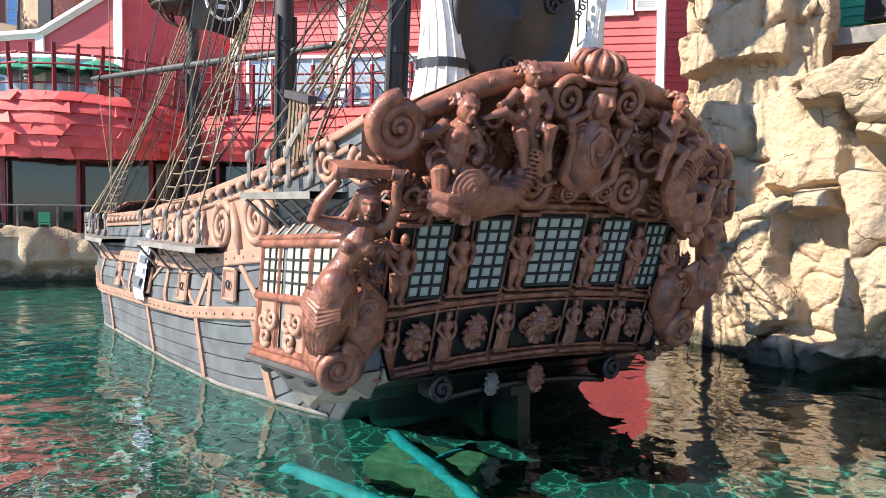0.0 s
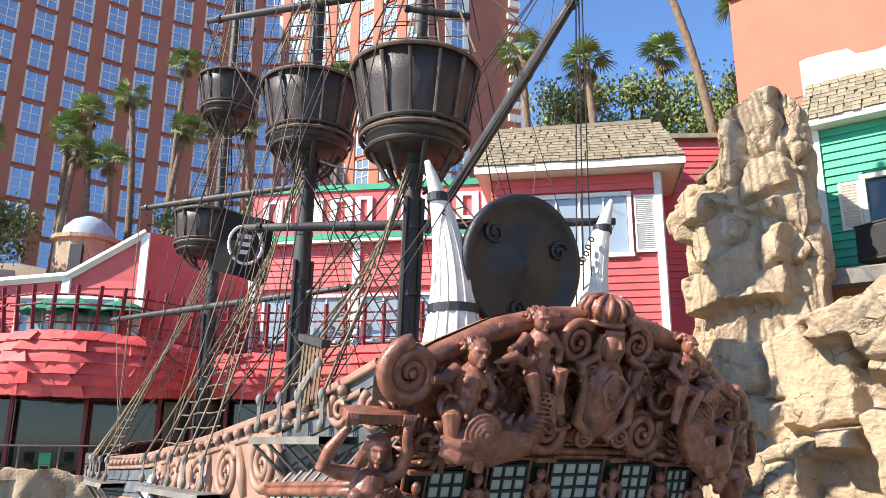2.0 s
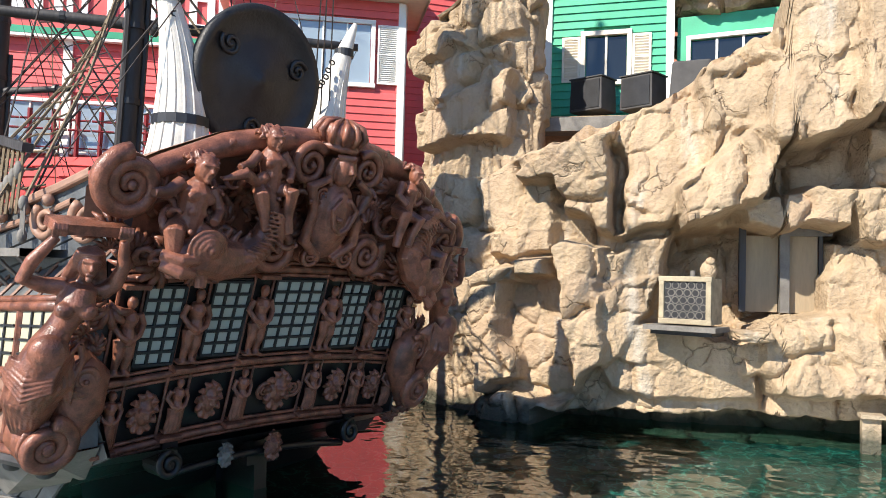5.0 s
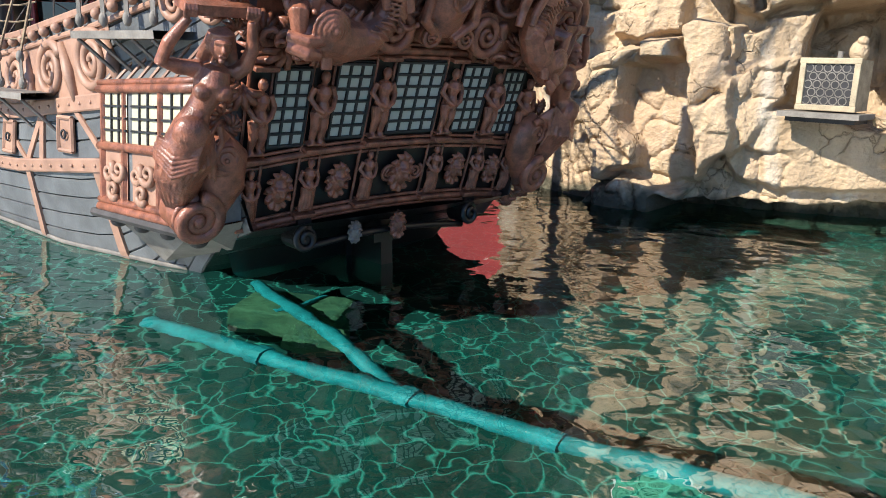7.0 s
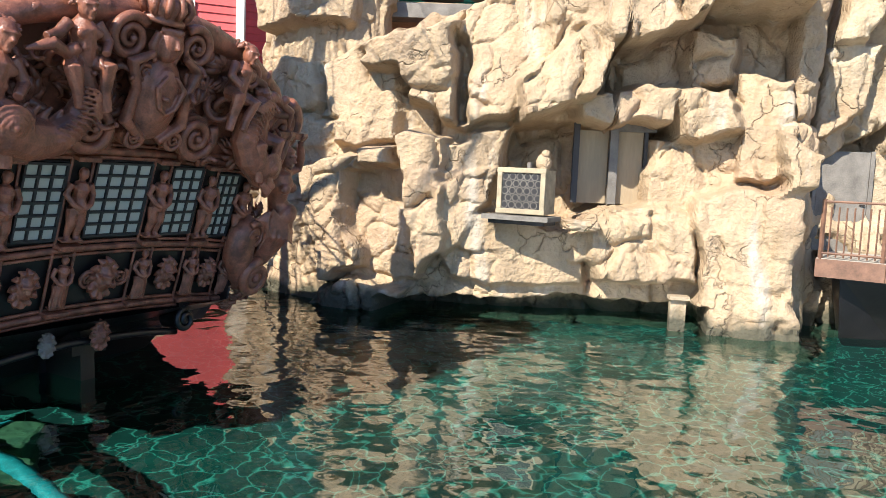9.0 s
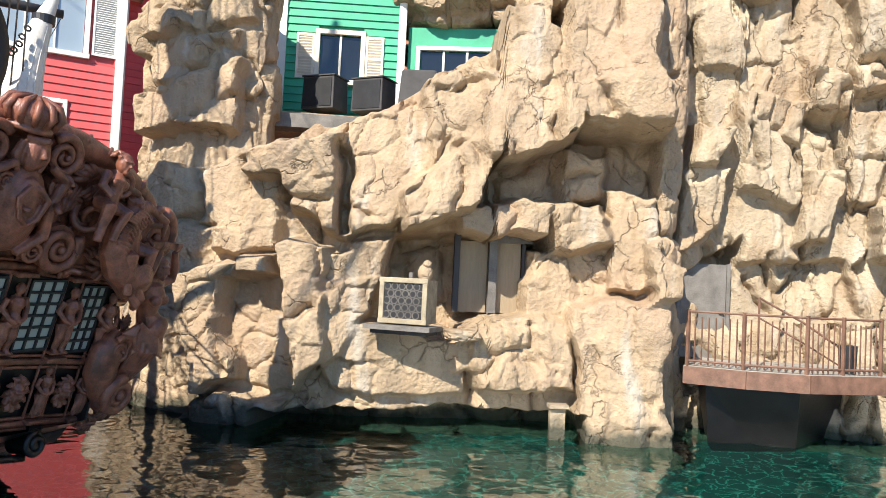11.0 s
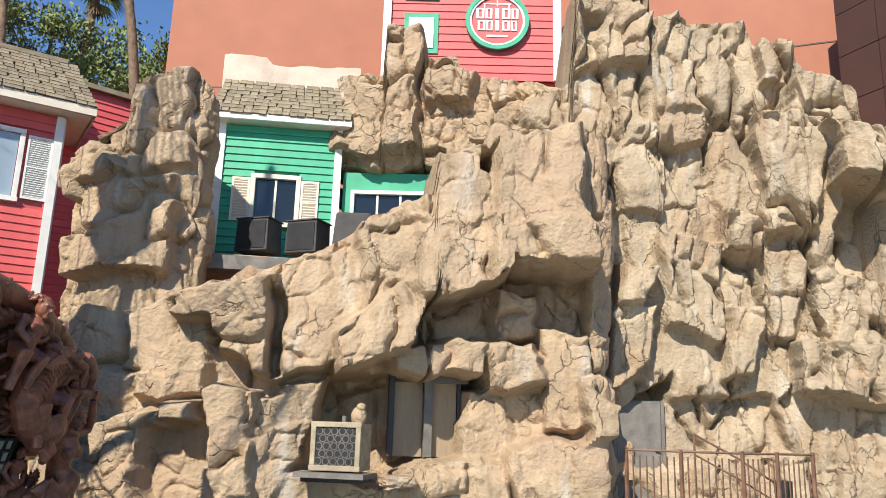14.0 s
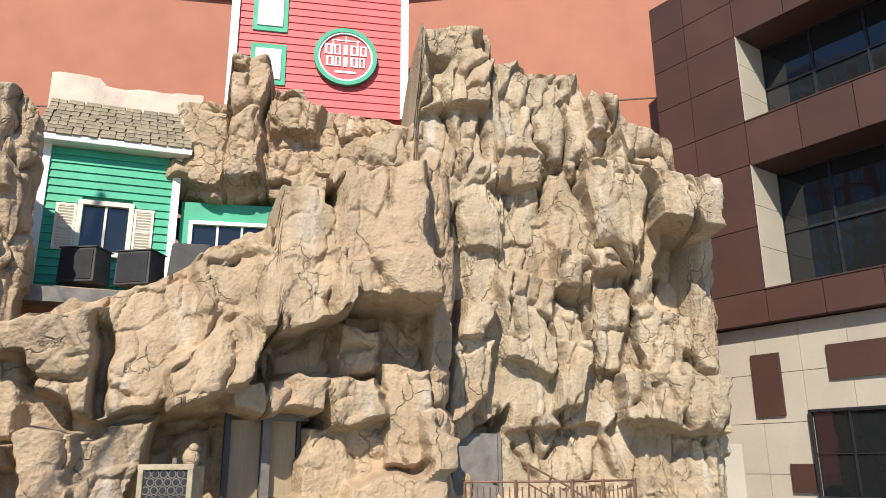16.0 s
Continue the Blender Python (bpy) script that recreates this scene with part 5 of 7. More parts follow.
for a, b, c, d in WIN:
    o = thing("window_8" if c < 10 else "window_9", "large recessed office window with beige reveal", "window", bm_, kind="structure")
    for i in range(4):
        for j in range(2):
            part("pane", Geo().box((a + (b - a) * (i + 0.5) / 4, 1.36, c + (d - c) * (j + 0.5) / 2), ((b - a) / 4 - 0.08, 0.03, (d - c) / 2 - 0.08)), M_GLASS, o)
    for i in range(5):
        part("mullion", Geo().box((a + (b - a) * i / 4, 1.32, (c + d) / 2), (0.09, 0.08, d - c)), M_IRON, o)
    for z in (c + 0.05, (c + d) / 2, d - 0.05):
        part("mullion", Geo().box(((a + b) / 2, 1.31, z), (b - a, 0.08, 0.09)), M_IRON, o)
    for x in (a + 0.02, b - 0.02):
        for k in range(3):
            part("reveal", Geo().box((x, 0.47, c + (d - c) * (k + 0.5) / 3), (0.04, 1.7, (d - c) / 3 - 0.02)), M_BEIGE, o, "beige jamb panel")
    part("reveal", Geo().box(((a + b) / 2, 0.47, c - 0.0), (b - a, 1.7, 0.05)), M_BROWN, o, "brown sill")
    part("reveal", Geo().box(((a + b) / 2, 0.47, d), (b - a, 1.7, 0.05)), M_BROWN, o, "brown window head")
for i in range(8):
    for j in range(4):
        part("base_panel", Geo().box((-0.5 + 1.6 * i + 0.8, 0.18, 1.0 + 1.65 * j + 0.8), (1.585, 0.1, 1.63)), M_BEIGE, off_, m=bm_)
for cx, cz, w, h in ((3.03, 5.55, 1.05, 2.1), (6.3, 6.1, 2.2, 1.1), (3.9, 2.5, 0.8, 0.9), (9.3, 6.1, 2.2, 1.1)):
    part("accent_panel", Geo().box((cx, 0.1, cz), (w, 0.12, h)), M_BROWN, off_, m=bm_)
window("window_10", bm_ @ Matrix.Translation((4.45, 0.08, 1.95)), 2.4, 2.6, "dark window in the beige base", 2, M_IRON, rows=2)

# ---- hotel tower ----
tow = thing("hotel_tower", "tall terracotta hotel tower with pale shuttered windows", "tower")
TW = [(-64, 42), (-56, 55), (-47, 66), (-38, 75), (-30, 80), (-24, 82), (-18.5, 80), (-12, 76), (-5, 71), (0.6, 67.2)]
TWL = np.r_[0, np.cumsum([math.dist(a, b) for a, b in zip(TW, TW[1:])])]
storey, z0t, rows_t = 3.45, 2.0, 24
nb = 23
pitch = 7.3 * int(TWL[-1] / 7.3) / nb
wf = Geo().box((0, -0.05, 1.75), (1.6, 0.1, 0.07)).box((0, -0.05, 1.35), (0.07, 0.1, 2.6)).box((-0.8, -0.05, 1.35), (0.08, 0.12, 2.6)).box((0.8, -0.05, 1.35), (0.08, 0.12, 2.6)).box((0, -0.05, 0.9), (1.6, 0.1, 0.07))
wfm = wf.mesh("window", M_WHITE)
wsm = Geo().box((0, -0.07, 1.35), (0.85, 0.14, 2.6)).mesh("shutter", M_SHUT)
wlm = Geo().box((0, -0.06, 0), (3.4, 0.12, 0.14)).mesh("ledge", M_TOWER)


def dress(o):
    """Pane, shutters and ledges of one tower window."""
    part("pane", wpm, None, o)
    for sx in (-1.25, 1.25):
        part("shutter", wsm, None, o, m=Matrix.Translation((sx, 0, 0)))
    for z in (0.0, 2.7):
        part("ledge", wlm, None, o, m=Matrix.Translation((0, 0, z)))


wpm = Geo().box((0, -0.03, 1.35), (1.6, 0.02, 2.6)).mesh("pane", M_GLASST)
arch = Geo().tube([(1.75 * math.cos(a), -0.2, 2.9 + 0.55 * math.sin(a)) for a in np.linspace(0, math.pi, 9)], 0.14, 6).box((0, -0.2, 2.85), (3.7, 0.3, 0.2)).mesh("window_hood", M_SHUT)
for b in range(nb):
    a0, a1 = b * pitch, (b + 1) * pitch
    q0, q1 = [Vector((np.interp(a, TWL, [p[0] for p in TW]), np.interp(a, TWL, [p[1] for p in TW]), 0)) for a in (a0, a1)]
    m0, L = wall_frame(q0.xy, q1.xy)
    H = 63.5 if q0.x + q1.x < -72 else 90
    part("bay", Geo().box((L / 2, 1.0, H / 2), (L + 0.1, 2.0, H)), M_TOWER, tow, m=m0)
    part("pier", Geo().box((0, -0.15, H / 2), (1.35, 0.3, H)), M_TOWER, tow, m=m0)
    part("cornice", Geo().box((L / 2, -0.3, z0t + 17 * storey - 0.1), (L + 0.2, 0.7, 0.5)), M_SHUT, tow, m=m0)
    for r in range(2, rows_t):
        z = z0t + r * storey + (0.6 if r >= 17 else 0)
        if z > H - 2:
            continue
        o = part("window", wfm, None, tow, m=m0 @ Matrix.Translation((L / 2, 0, z)) @ Matrix.Diagonal((1.08, 1, 1.12, 1)))
        dress(o)
        if r == 17:
            part("window_hood", arch, None, o)
ex, ey = np.interp(nb * pitch, TWL, [p[0] for p in TW]), np.interp(nb * pitch, TWL, [p[1] for p in TW])
m0, L = wall_frame((ex, ey), (ex + 9.6, ey + 4.2))
part("end_wall", Geo().box((L / 2, 1.0, 45), (L, 2.0, 90)), M_TOWER, tow, m=m0)
for r in range(2, rows_t):
    o = part("window", wfm, None, tow, m=m0 @ Matrix.Translation((3.2, 0, z0t + r * storey)) @ Matrix.Diagonal((0.8, 1, 1.22, 1)))
    dress(o)
qn = Geo().box((0, -0.1, 0), (1.3, 0.5, 0.75)).mesh("quoin", M_SHUT)
for k in range(60):
    part("quoin", qn, None, tow, m=m0 @ Matrix.Translation((L - 0.6 - 0.2 * (k % 2), 0, 2 + 1.5 * k)))

# ---- the pirate ship ----
ship = thing("pirate_ship", "old galleon moored by the cliff with a carved copper-brown stern", "ship", pose(1.244, 10.31, 0, 0, 0, 33))
YS = [0, 1, 1.8, 2.3, 4.4, 7, 12.4, 16, 19, 20.7]
B_WL = [1.95, 2.05, 2.15, 2.37, 3.02, 3.32, 3.74, 3.25, 1.8, 0.12]
B_MID = [2.32, 2.5, 2.62, 2.75, 3.18, 3.5, 3.88, 3.5, 2.2, 0.2]
B_TOP = [2.3, 2.55, 2.7, 2.8, 3.0, 3.2, 3.5, 3.2, 2.2, 0.3]
Y_R, Z_R = [0, 1, 2.6, 5.2, 9, 14, 17, 20.7], [4.05, 3.72, 3.42, 3.1, 2.78, 2.62, 2.75, 3.2]


def rail_z(y):
    return float(np.interp(y, Y_R, Z_R))


def keel_z(y):
    return float(np.interp(y, [0.1, 1.0, 1.7, 2.4, 3.2], [0.86, 0.5, 0.0, -0.7, -1.1]))


def half_beam(y, z):
    zs = [-1.2, 0, 1.3, rail_z(y)]
    w = float(np.interp(y, YS, B_WL))
    return float(np.interp(z, zs, [w * 0.72, w, np.interp(y, YS, B_MID), np.interp(y, YS, B_TOP)]))


def hull_pt(y, z, out=0.0, side=-1):
    return Vector((side * (half_beam(y, z) + out), y, z))


def low_band(y):
    return float(np.interp(y, [0, 3, 5.5, 12, 20.7], [1.6, 1.36, 1.12, 0.95, 1.35]))


def high_band(y):
    return float(np.interp(y, [0, 2, 5.5, 12, 20.7], [2.55, 2.32, 1.95, 1.78, 2.25]))


YG = np.r_[np.linspace(0.1, 3, 9), np.linspace(3.6, 20.6, 24)]
part("inner_hull", Geo().grid([[hull_pt(y, keel_z(y) + (rail_z(y) - keel_z(y)) * f, -0.04) for y in YG] for f in np.linspace(0, 1, 14)]).grid([[hull_pt(y, keel_z(y) + (rail_z(y) - keel_z(y)) * f, -0.04, 1) for y in YG] for f in np.linspace(0, 1, 14)])
     .grid([[hull_pt(y, keel_z(y), -0.04, s) for y in YG] for s in (-1, 1)]), M_BLACK, ship, "black inner planking")
NS = 16
for side in (-1, 1):
    for i in range(NS):
        g = Geo()
        rows = []
        for f, o in ((i, -0.03), (i + 0.04, 0.0), (i + 0.9, 0.004), (i + 0.96, -0.03)):
            rows.append([hull_pt(y, keel_z(y) + (rail_z(y) - keel_z(y)) * f / NS, o, side) for y in YG])
        g.grid(rows if side < 0 else rows[::-1])
        part("plank", g, M_HULL, ship, smooth=False)


def band(fz, h, out, name, mat, y0=0.3, y1=20.4, side=-1):
    ys = np.linspace(y0, y1, 44)
    g = Geo()
    g.grid([[hull_pt(y, fz(y) + dz, o, side) for y in ys] for dz, o in ((-h / 2, 0.0), (-h / 2, out), (-h / 2 + 0.02, out + 0.012), (h / 2 - 0.02, out + 0.012), (h / 2, out), (h / 2, 0.0))])
    return part(name, g, mat, ship)


for side in (-1, 1):
    band(low_band, 0.20, 0.05, "wale", M_TRIM, side=side)
    band(high_band, 0.22, 0.05, "wale", M_TRIM, side=side)
    band(lambda y: rail_z(y) + 0.02, 0.10, 0.07, "rail_cap", M_TRIM, side=side)
    band(lambda y: rail_z(y) - 0.2, 0.07, 0.05, "rail_moulding", M_TRIM, 0.6, side=side)
    band(lambda y: 0.03, 0.07, 0.015, "waterline_strip", M_GREYWD, 1.9, side=side)
stud = Geo().ball((0, 0, 0), 0.028, seg=6, rings=4).mesh("stud", M_TRIM, True)
bead = Geo().ball((0, 0, 0), 0.075, seg=8, rings=6).mesh("rail_bead", M_TRIM, True)
for y in np.arange(2.7, 14, 0.30):
    part("stud", stud, None, ship, m=Matrix.Translation(hull_pt(y, low_band(y), 0.06)))
    part("stud", stud, None, ship, m=Matrix.Translation(hull_pt(y, high_band(y), 0.06)))
for y in np.arange(0.9, 13, 0.42):
    part("rail_bead", bead, None, ship, m=Matrix.Translation(hull_pt(y, rail_z(y) - 0.09, 0.09)))
for y in (3.05, 5.1, 7.9, 11.3, 15):
    part("rib", Geo().grid([[hull_pt(y + dy, z, o) for z in np.linspace(-0.1, low_band(y) - 0.08, 8)] for dy, o in ((-0.08, 0), (-0.08, 0.04), (0.08, 0.04), (0.08, 0))]), M_TRIM, ship, "brown vertical rib")
for y in (2.7, 4.5, 6.6, 9.2, 12):
    part("rib", Geo().grid([[hull_pt(y + dy, z, o) for z in np.linspace(low_band(y) + 0.08, high_band(y) - 0.08, 5)] for dy, o in ((-0.07, 0), (-0.07, 0.035), (0.07, 0.035), (0.07, 0))]), M_TRIM, ship, "brown vertical rib")
for y0, y1 in ((2.8, 3.5), (5.0, 4.55), (5.1, 6.0), (8.2, 7.0), (9.4, 10.8)):
    part("diagonal_brace", Geo().grid([[hull_pt(y0 + (y1 - y0) * f + d, low_band(y0) + 0.1 + (high_band(y1) - low_band(y0) - 0.2) * f, o) for f in np.linspace(0, 1, 6)] for d, o in ((-0.07, 0), (-0.07, 0.03), (0.07, 0.03), (0.07, 0))]), M_TRIM, ship)
for y in (3.75, 5.65, 7.7, 10.2):
    zc = (low_band(y) + high_band(y)) / 2 + 0.02
    lid = part("port_lid", Geo().grid([[hull_pt(y + dy, zc + dz, 0.05) for dy in (-0.17, 0.17)] for dz in (-0.21, 0.21)]), M_TRIM, ship, "brown panelled gun port lid")
    for a, b in (((-0.19, -0.23), (0.19, -0.23)), ((-0.19, 0.23), (0.19, 0.23)), ((-0.19, -0.23), (-0.19, 0.23)), ((0.19, -0.23), (0.19, 0.23))):
        part("lid_frame", Geo().tube([hull_pt(y + a[0], zc + a[1], 0.05), hull_pt(y + b[0], zc + b[1], 0.05)], 0.035, 6), M_TRIM, lid)
    part("ring", Geo().tube([hull_pt(y + 0.06 * math.cos(a), zc + 0.06 * math.sin(a), 0.08) for a in np.linspace(0, 6.28, 12)], 0.015, 5), M_IRON, lid)


def spiral_pts(c, r, turns, start=0.0, sign=1, n=60):
    """A volute in the xz plane, from its rim to its eye."""
    out = []
    for i in range(n):
        f = i / (n - 1)
        a = start + sign * turns * 2 * math.pi * f
        q = r * (1 - 0.88 * f)
        out.append(Vector((c[0] + q * math.cos(a), c[1], c[2] + q * math.sin(a))))
    return out


part("scroll_board", Geo().grid([[hull_pt(y, high_band(y) + 0.1 + (rail_z(y) - high_band(y) - 0.3) * f, 0.014) for y in np.linspace(2.45, 8.4, 14)] for f in np.linspace(0, 1, 5)]), M_TRIM, ship, "brown boarding behind the scrolls in the sunlit tone")
for y, r in ((2.95, 0.42), (4.2, 0.40), (5.5, 0.37), (6.8, 0.34), (7.9, 0.28)):
    zc = (high_band(y) + rail_z(y)) / 2 - 0.06
    pts = [hull_pt(y + p.x, min(max(zc + p.z, 0), rail_z(y) - 0.1), 0.03) for p in spiral_pts((0, 0, 0), r, 2.4, 2.6, -1, 70)]
    part("spiral_relief", Geo().tube(pts, [0.075 - 0.035 * i / 69 for i in range(70)], 7), M_TRIM, ship, "carved brown spiral scroll", True)
    part("relief_bar", Geo().tube([hull_pt(y - 0.75, high_band(y) + 0.12, 0.03), hull_pt(y - 0.6, zc, 0.05), hull_pt(y - 0.35, rail_z(y) - 0.25, 0.03)], [0.05, 0.09, 0.05], 7), M_TRIM, ship, smooth=True)

# channels (shelves for the shrouds)
for y0, y1, z in ((0.7, 2.4, 3.02), (4.0, 7.4, 2.2), (10.5, 14.5, 2.1)):
    ch = part("channel", Geo().grid([[hull_pt(y, z + dz, o) for y in np.linspace(y0, y1, 6)] for dz, o in ((0, 0), (0, 0.5), (0.09, 0.5), (0.09, 0))]), M_GREYWD, ship, "grey timber channel shelf")
    for y in np.linspace(y0 + 0.1, y1 - 0.1, 5):
        part("bracket", Geo().tube([hull_pt(y, z, 0.46), hull_pt(y - 0.05, z - 0.45, 0.02)], 0.025, 5), M_GREYWD, ch)

# deck
part("deck", Geo().grid([[Vector((s * half_beam(y, rail_z(y)) * 0.98, y, rail_z(y) - 0.75)) for s in (-1, -0.5, 0, 0.5, 1)] for y in np.linspace(0.8, 20, 16)]), M_WOODDK, ship, "dark deck planking")
part("break_wall", Geo().box((0, 0.75, 3.2), (4.7, 0.1, 1.3)), M_HULL, ship)


# stern: raked, slightly bowed and cambered
def sp(x, z, out=0.0):
    return Vector((x, -0.33 * (z - 2) + 0.02 * x * x - out, z - 0.03 * x * x))


RAKE = Matrix.Rotation(math.atan(0.33), 4, "X")


def st(x, z, out=0.0, s=1.0, flip=False, roll=0.0):
    return Matrix.Translation(sp(x, z, out)) @ RAKE @ Matrix.Rotation(radians(roll), 4, "Y") @ Matrix.Diagonal((-s if flip else s, s, s, 1))


XG = np.linspace(-2.32, 2.32, 25)
AX = [-2.75, -2.2, -1.5, -0.8, 0, 0.7, 1.5, 2.2, 2.6]
AZ = [3.72, 4.06, 4.38, 4.54, 4.60, 4.54, 4.36, 4.0, 3.6]


def arch_z(x):
    return float(np.interp(x, AX, AZ)) + 0.03 * x * x


g = Geo().grid([[sp(x, z) for x in XG] for z in np.linspace(0.9, 3.0, 12)])
part("stern_board", g, M_BLACK, ship, "black painted stern planking")
g = Geo().grid([[sp(x, 2.95 + (arch_z(x) - 2.95) * f, 0.02) for x in XG] for f in np.linspace(0, 0.62, 8)])
part("taffrail_board", g, M_CARVE, ship, "carved brown taffrail backing")
part("counter", Geo().grid([[sp(x, 0.95), Vector((x, 0.75, 0.62 - 0.03 * x * x)), Vector((x * 0.85, 1.2, 0.35)), Vector((x * 0.6, 1.9, -0.9))] for x in XG]), M_BLACK, ship, "black counter under the stern")


def moulding(z, r, name="moulding", mat=None, x0=-2.36, x1=2.36, out=0.06, parent=None):
    for dz, k in ((0, 1.0), (0.075, 0.55), (-0.075, 0.55)):
        part(name, Geo().tube([sp(x, z + dz, out * (1 if dz == 0 else 0.6)) for x in np.linspace(x0, x1, 22)], r * k, 8), mat or M_CARVE, ship, smooth=True)


moulding(0.98, 0.045)
moulding(1.80, 0.04)
moulding(2.97, 0.05)
FIG_X = (-2.18, -1.40, -0.53, 0.62, 1.48, 2.2)
for x in FIG_X:
    for dx in (-0.14, 0.14):
        part("pilaster_edge", Geo().tube([sp(x + dx, z, 0.05) for z in np.linspace(0.98, 2.97, 6)], 0.02, 6), M_CARVE, ship)
    part("pilaster", Geo().grid([[sp(x + dx, z, 0.03) for z in np.linspace(0.98, 2.97, 6)] for dx in (-0.14, 0.14)]), M_BLACK, ship)
    for z in (1.03, 1.86, 2.9):
        bevel(part("plinth", Geo().box((0, -0.06, 0), (0.30, 0.14, 0.06)), M_CARVE, ship, m=st(x, z, 0.05)), 0.015)


def figure(draped=True):
    """A standing carved figure, one unit high, hands joined: torso, drapery, head."""
    g = Geo()
    g.ball((0.0, -0.01, 0.91), (0.066, 0.072, 0.085)).tube([(0, 0, 0.84), (0, 0, 0.78)], [0.035, 0.045], 8)
    g.tube([(0, 0, 0.80), (0, -0.01, 0.72), (0, 0, 0.6), (0, -0.02, 0.5), (0.01, 0, 0.42)], [0.09, 0.135, 0.10, 0.13, 0.13], 12, flat=0.75)
    for s in (-1, 1):
        g.tube([(s * 0.13, 0, 0.77), (s * 0.19, -0.01, 0.63), (s * 0.12, -0.1, 0.52), (s * 0.02, -0.14, 0.47)], [0.045, 0.045, 0.036, 0.03], 8)
        g.tube([(s * 0.06, 0, 0.44), (s * 0.065, -0.04, 0.24), (s * 0.06, 0, 0.06), (s * 0.07, -0.05, 0.01)], [0.085, 0.065, 0.045, 0.04], 8)
    if draped:
        for k in range(7):
            a = -1.3 + 2.6 * k / 6
            g.tube([(0.11 * math.sin(a), -0.10 * math.cos(a), 0.46), (0.12 * math.sin(a + 0.2), -0.11 * math.cos(a), 0.25), (0.14 * math.sin(a + 0.1), -0.1 * math.cos(a), 0.04)], [0.03, 0.034, 0.03], 6)
    g.box((0, 0, 0.0), (0.3, 0.16, 0.03))
    return g


fig_a, fig_b = figure(False).mesh("carved_figure", M_CARVE), figure(True).mesh("carved_figure", M_CARVE)
for i, x in enumerate(FIG_X):
    remesh(part("carved_figure", fig_a, None, ship, m=st(x, 1.93, 0.1, 0.90, i % 2 == 1)), 0.012, 1)
    remesh(part("carved_figure", fig_b, None, ship, m=st(x, 1.09, 0.1, 0.68, i % 2 == 0)), 0.012, 1)


def stern_window(x, w, cols, rows=6, z0=1.96, z1=2.84):
    h = (z1 - z0) * 1.05
    o = part("stern_window", Geo().box((0, 0.01, h / 2), (w + 0.06, 0.04, h + 0.06)), M_IRON, ship, "leaded window with black glazing bars", m=st(x, z0, 0.03))
    pm = Geo().box((0, 0, 0), (w / cols - 0.035, 0.02, h / rows - 0.035)).mesh("pane", M_PANE)
    for i in range(cols):
        for j in range(rows):
            part("pane", pm, None, o, m=Matrix.Translation((w * ((i + 0.5) / cols - 0.5), -0.02, h * (j + 0.5) / rows)))
    vb, hb = Geo().box((0, 0, 0), (0.028, 0.05, h)).mesh("glazing_bar", M_IRON), Geo().box((0, 0, 0), (w, 0.05, 0.028)).mesh("glazing_bar", M_IRON)
    for i in range(cols + 1):
        part("glazing_bar", vb, None, o, m=Matrix.Translation((w * (i / cols - 0.5), -0.03, h / 2)))
    for j in range(rows + 1):
        part("glazing_bar", hb, None, o, m=Matrix.Translation((0, -0.032, h * j / rows)))


for x, w, c in ((-1.79, 0.46, 3), (-0.965, 0.5, 3), (0.04, 0.78, 4), (1.05, 0.5, 3), (1.84, 0.40, 3)):
    stern_window(x, w, c)

# carved bosses of the lower tier
boss = Geo().ball((0, -0.05, 0.02), (0.11, 0.11, 0.17), seg=14, rings=10).ball((0, -0.16, 0.0), (0.03, 0.04, 0.05)).tube([(-0.09, -0.12, 0.07), (0, -0.17, 0.06), (0.09, -0.12, 0.07)], 0.025, 6)
for k in range(11):
    a = 2 * math.pi * k / 11
    boss.tube([(0.10 * math.cos(a), -0.03, 0.15 * math.sin(a)), (0.17 * math.cos(a + 0.15), -0.06, 0.24 * math.sin(a + 0.15)), (0.19 * math.cos(a + 0.4), -0.01, 0.28 * math.sin(a + 0.4))], [0.04, 0.05, 0.015], 6)
boss_m = boss.mesh("carved_boss", M_CARVE)
for x, s in ((-1.79, 0.95), (-0.97, 0.9), (1.05, 0.9), (1.84, 0.85), (0.04, 1.05)):
    remesh(part("carved_boss", boss_m, None, ship, m=st(x, 1.40, 0.06, s)), 0.014, 1)


def volute(name, x, z, r, out, sign=1, thick=0.09, start=1.6, turns=2.2, drum=True, mat=None):
    pts = spiral_pts((0, 0, 0), r, turns, start, sign, 64)
    g = Geo().tube(pts, [thick * (1 - 0.5 * i / 63) for i in range(64)], 9)
    o = part(name, g, mat or M_CARVE, ship, "carved spiral volute", True, st(x, z, out))
    if drum:
        part("volute_web", Geo().lathe([(0, 0.05), (r * 0.96, 0.05), (r * 0.96, 0.2), (0, 0.2)], 24, Matrix.Rotation(radians(-90), 4, "X")), mat or M_CARVE, o)
        part("volute_eye", Geo().ball((0, -0.06, 0), (r * 0.16, r * 0.16, r * 0.16)), mat or M_CARVE, o, smooth=True)
    return o


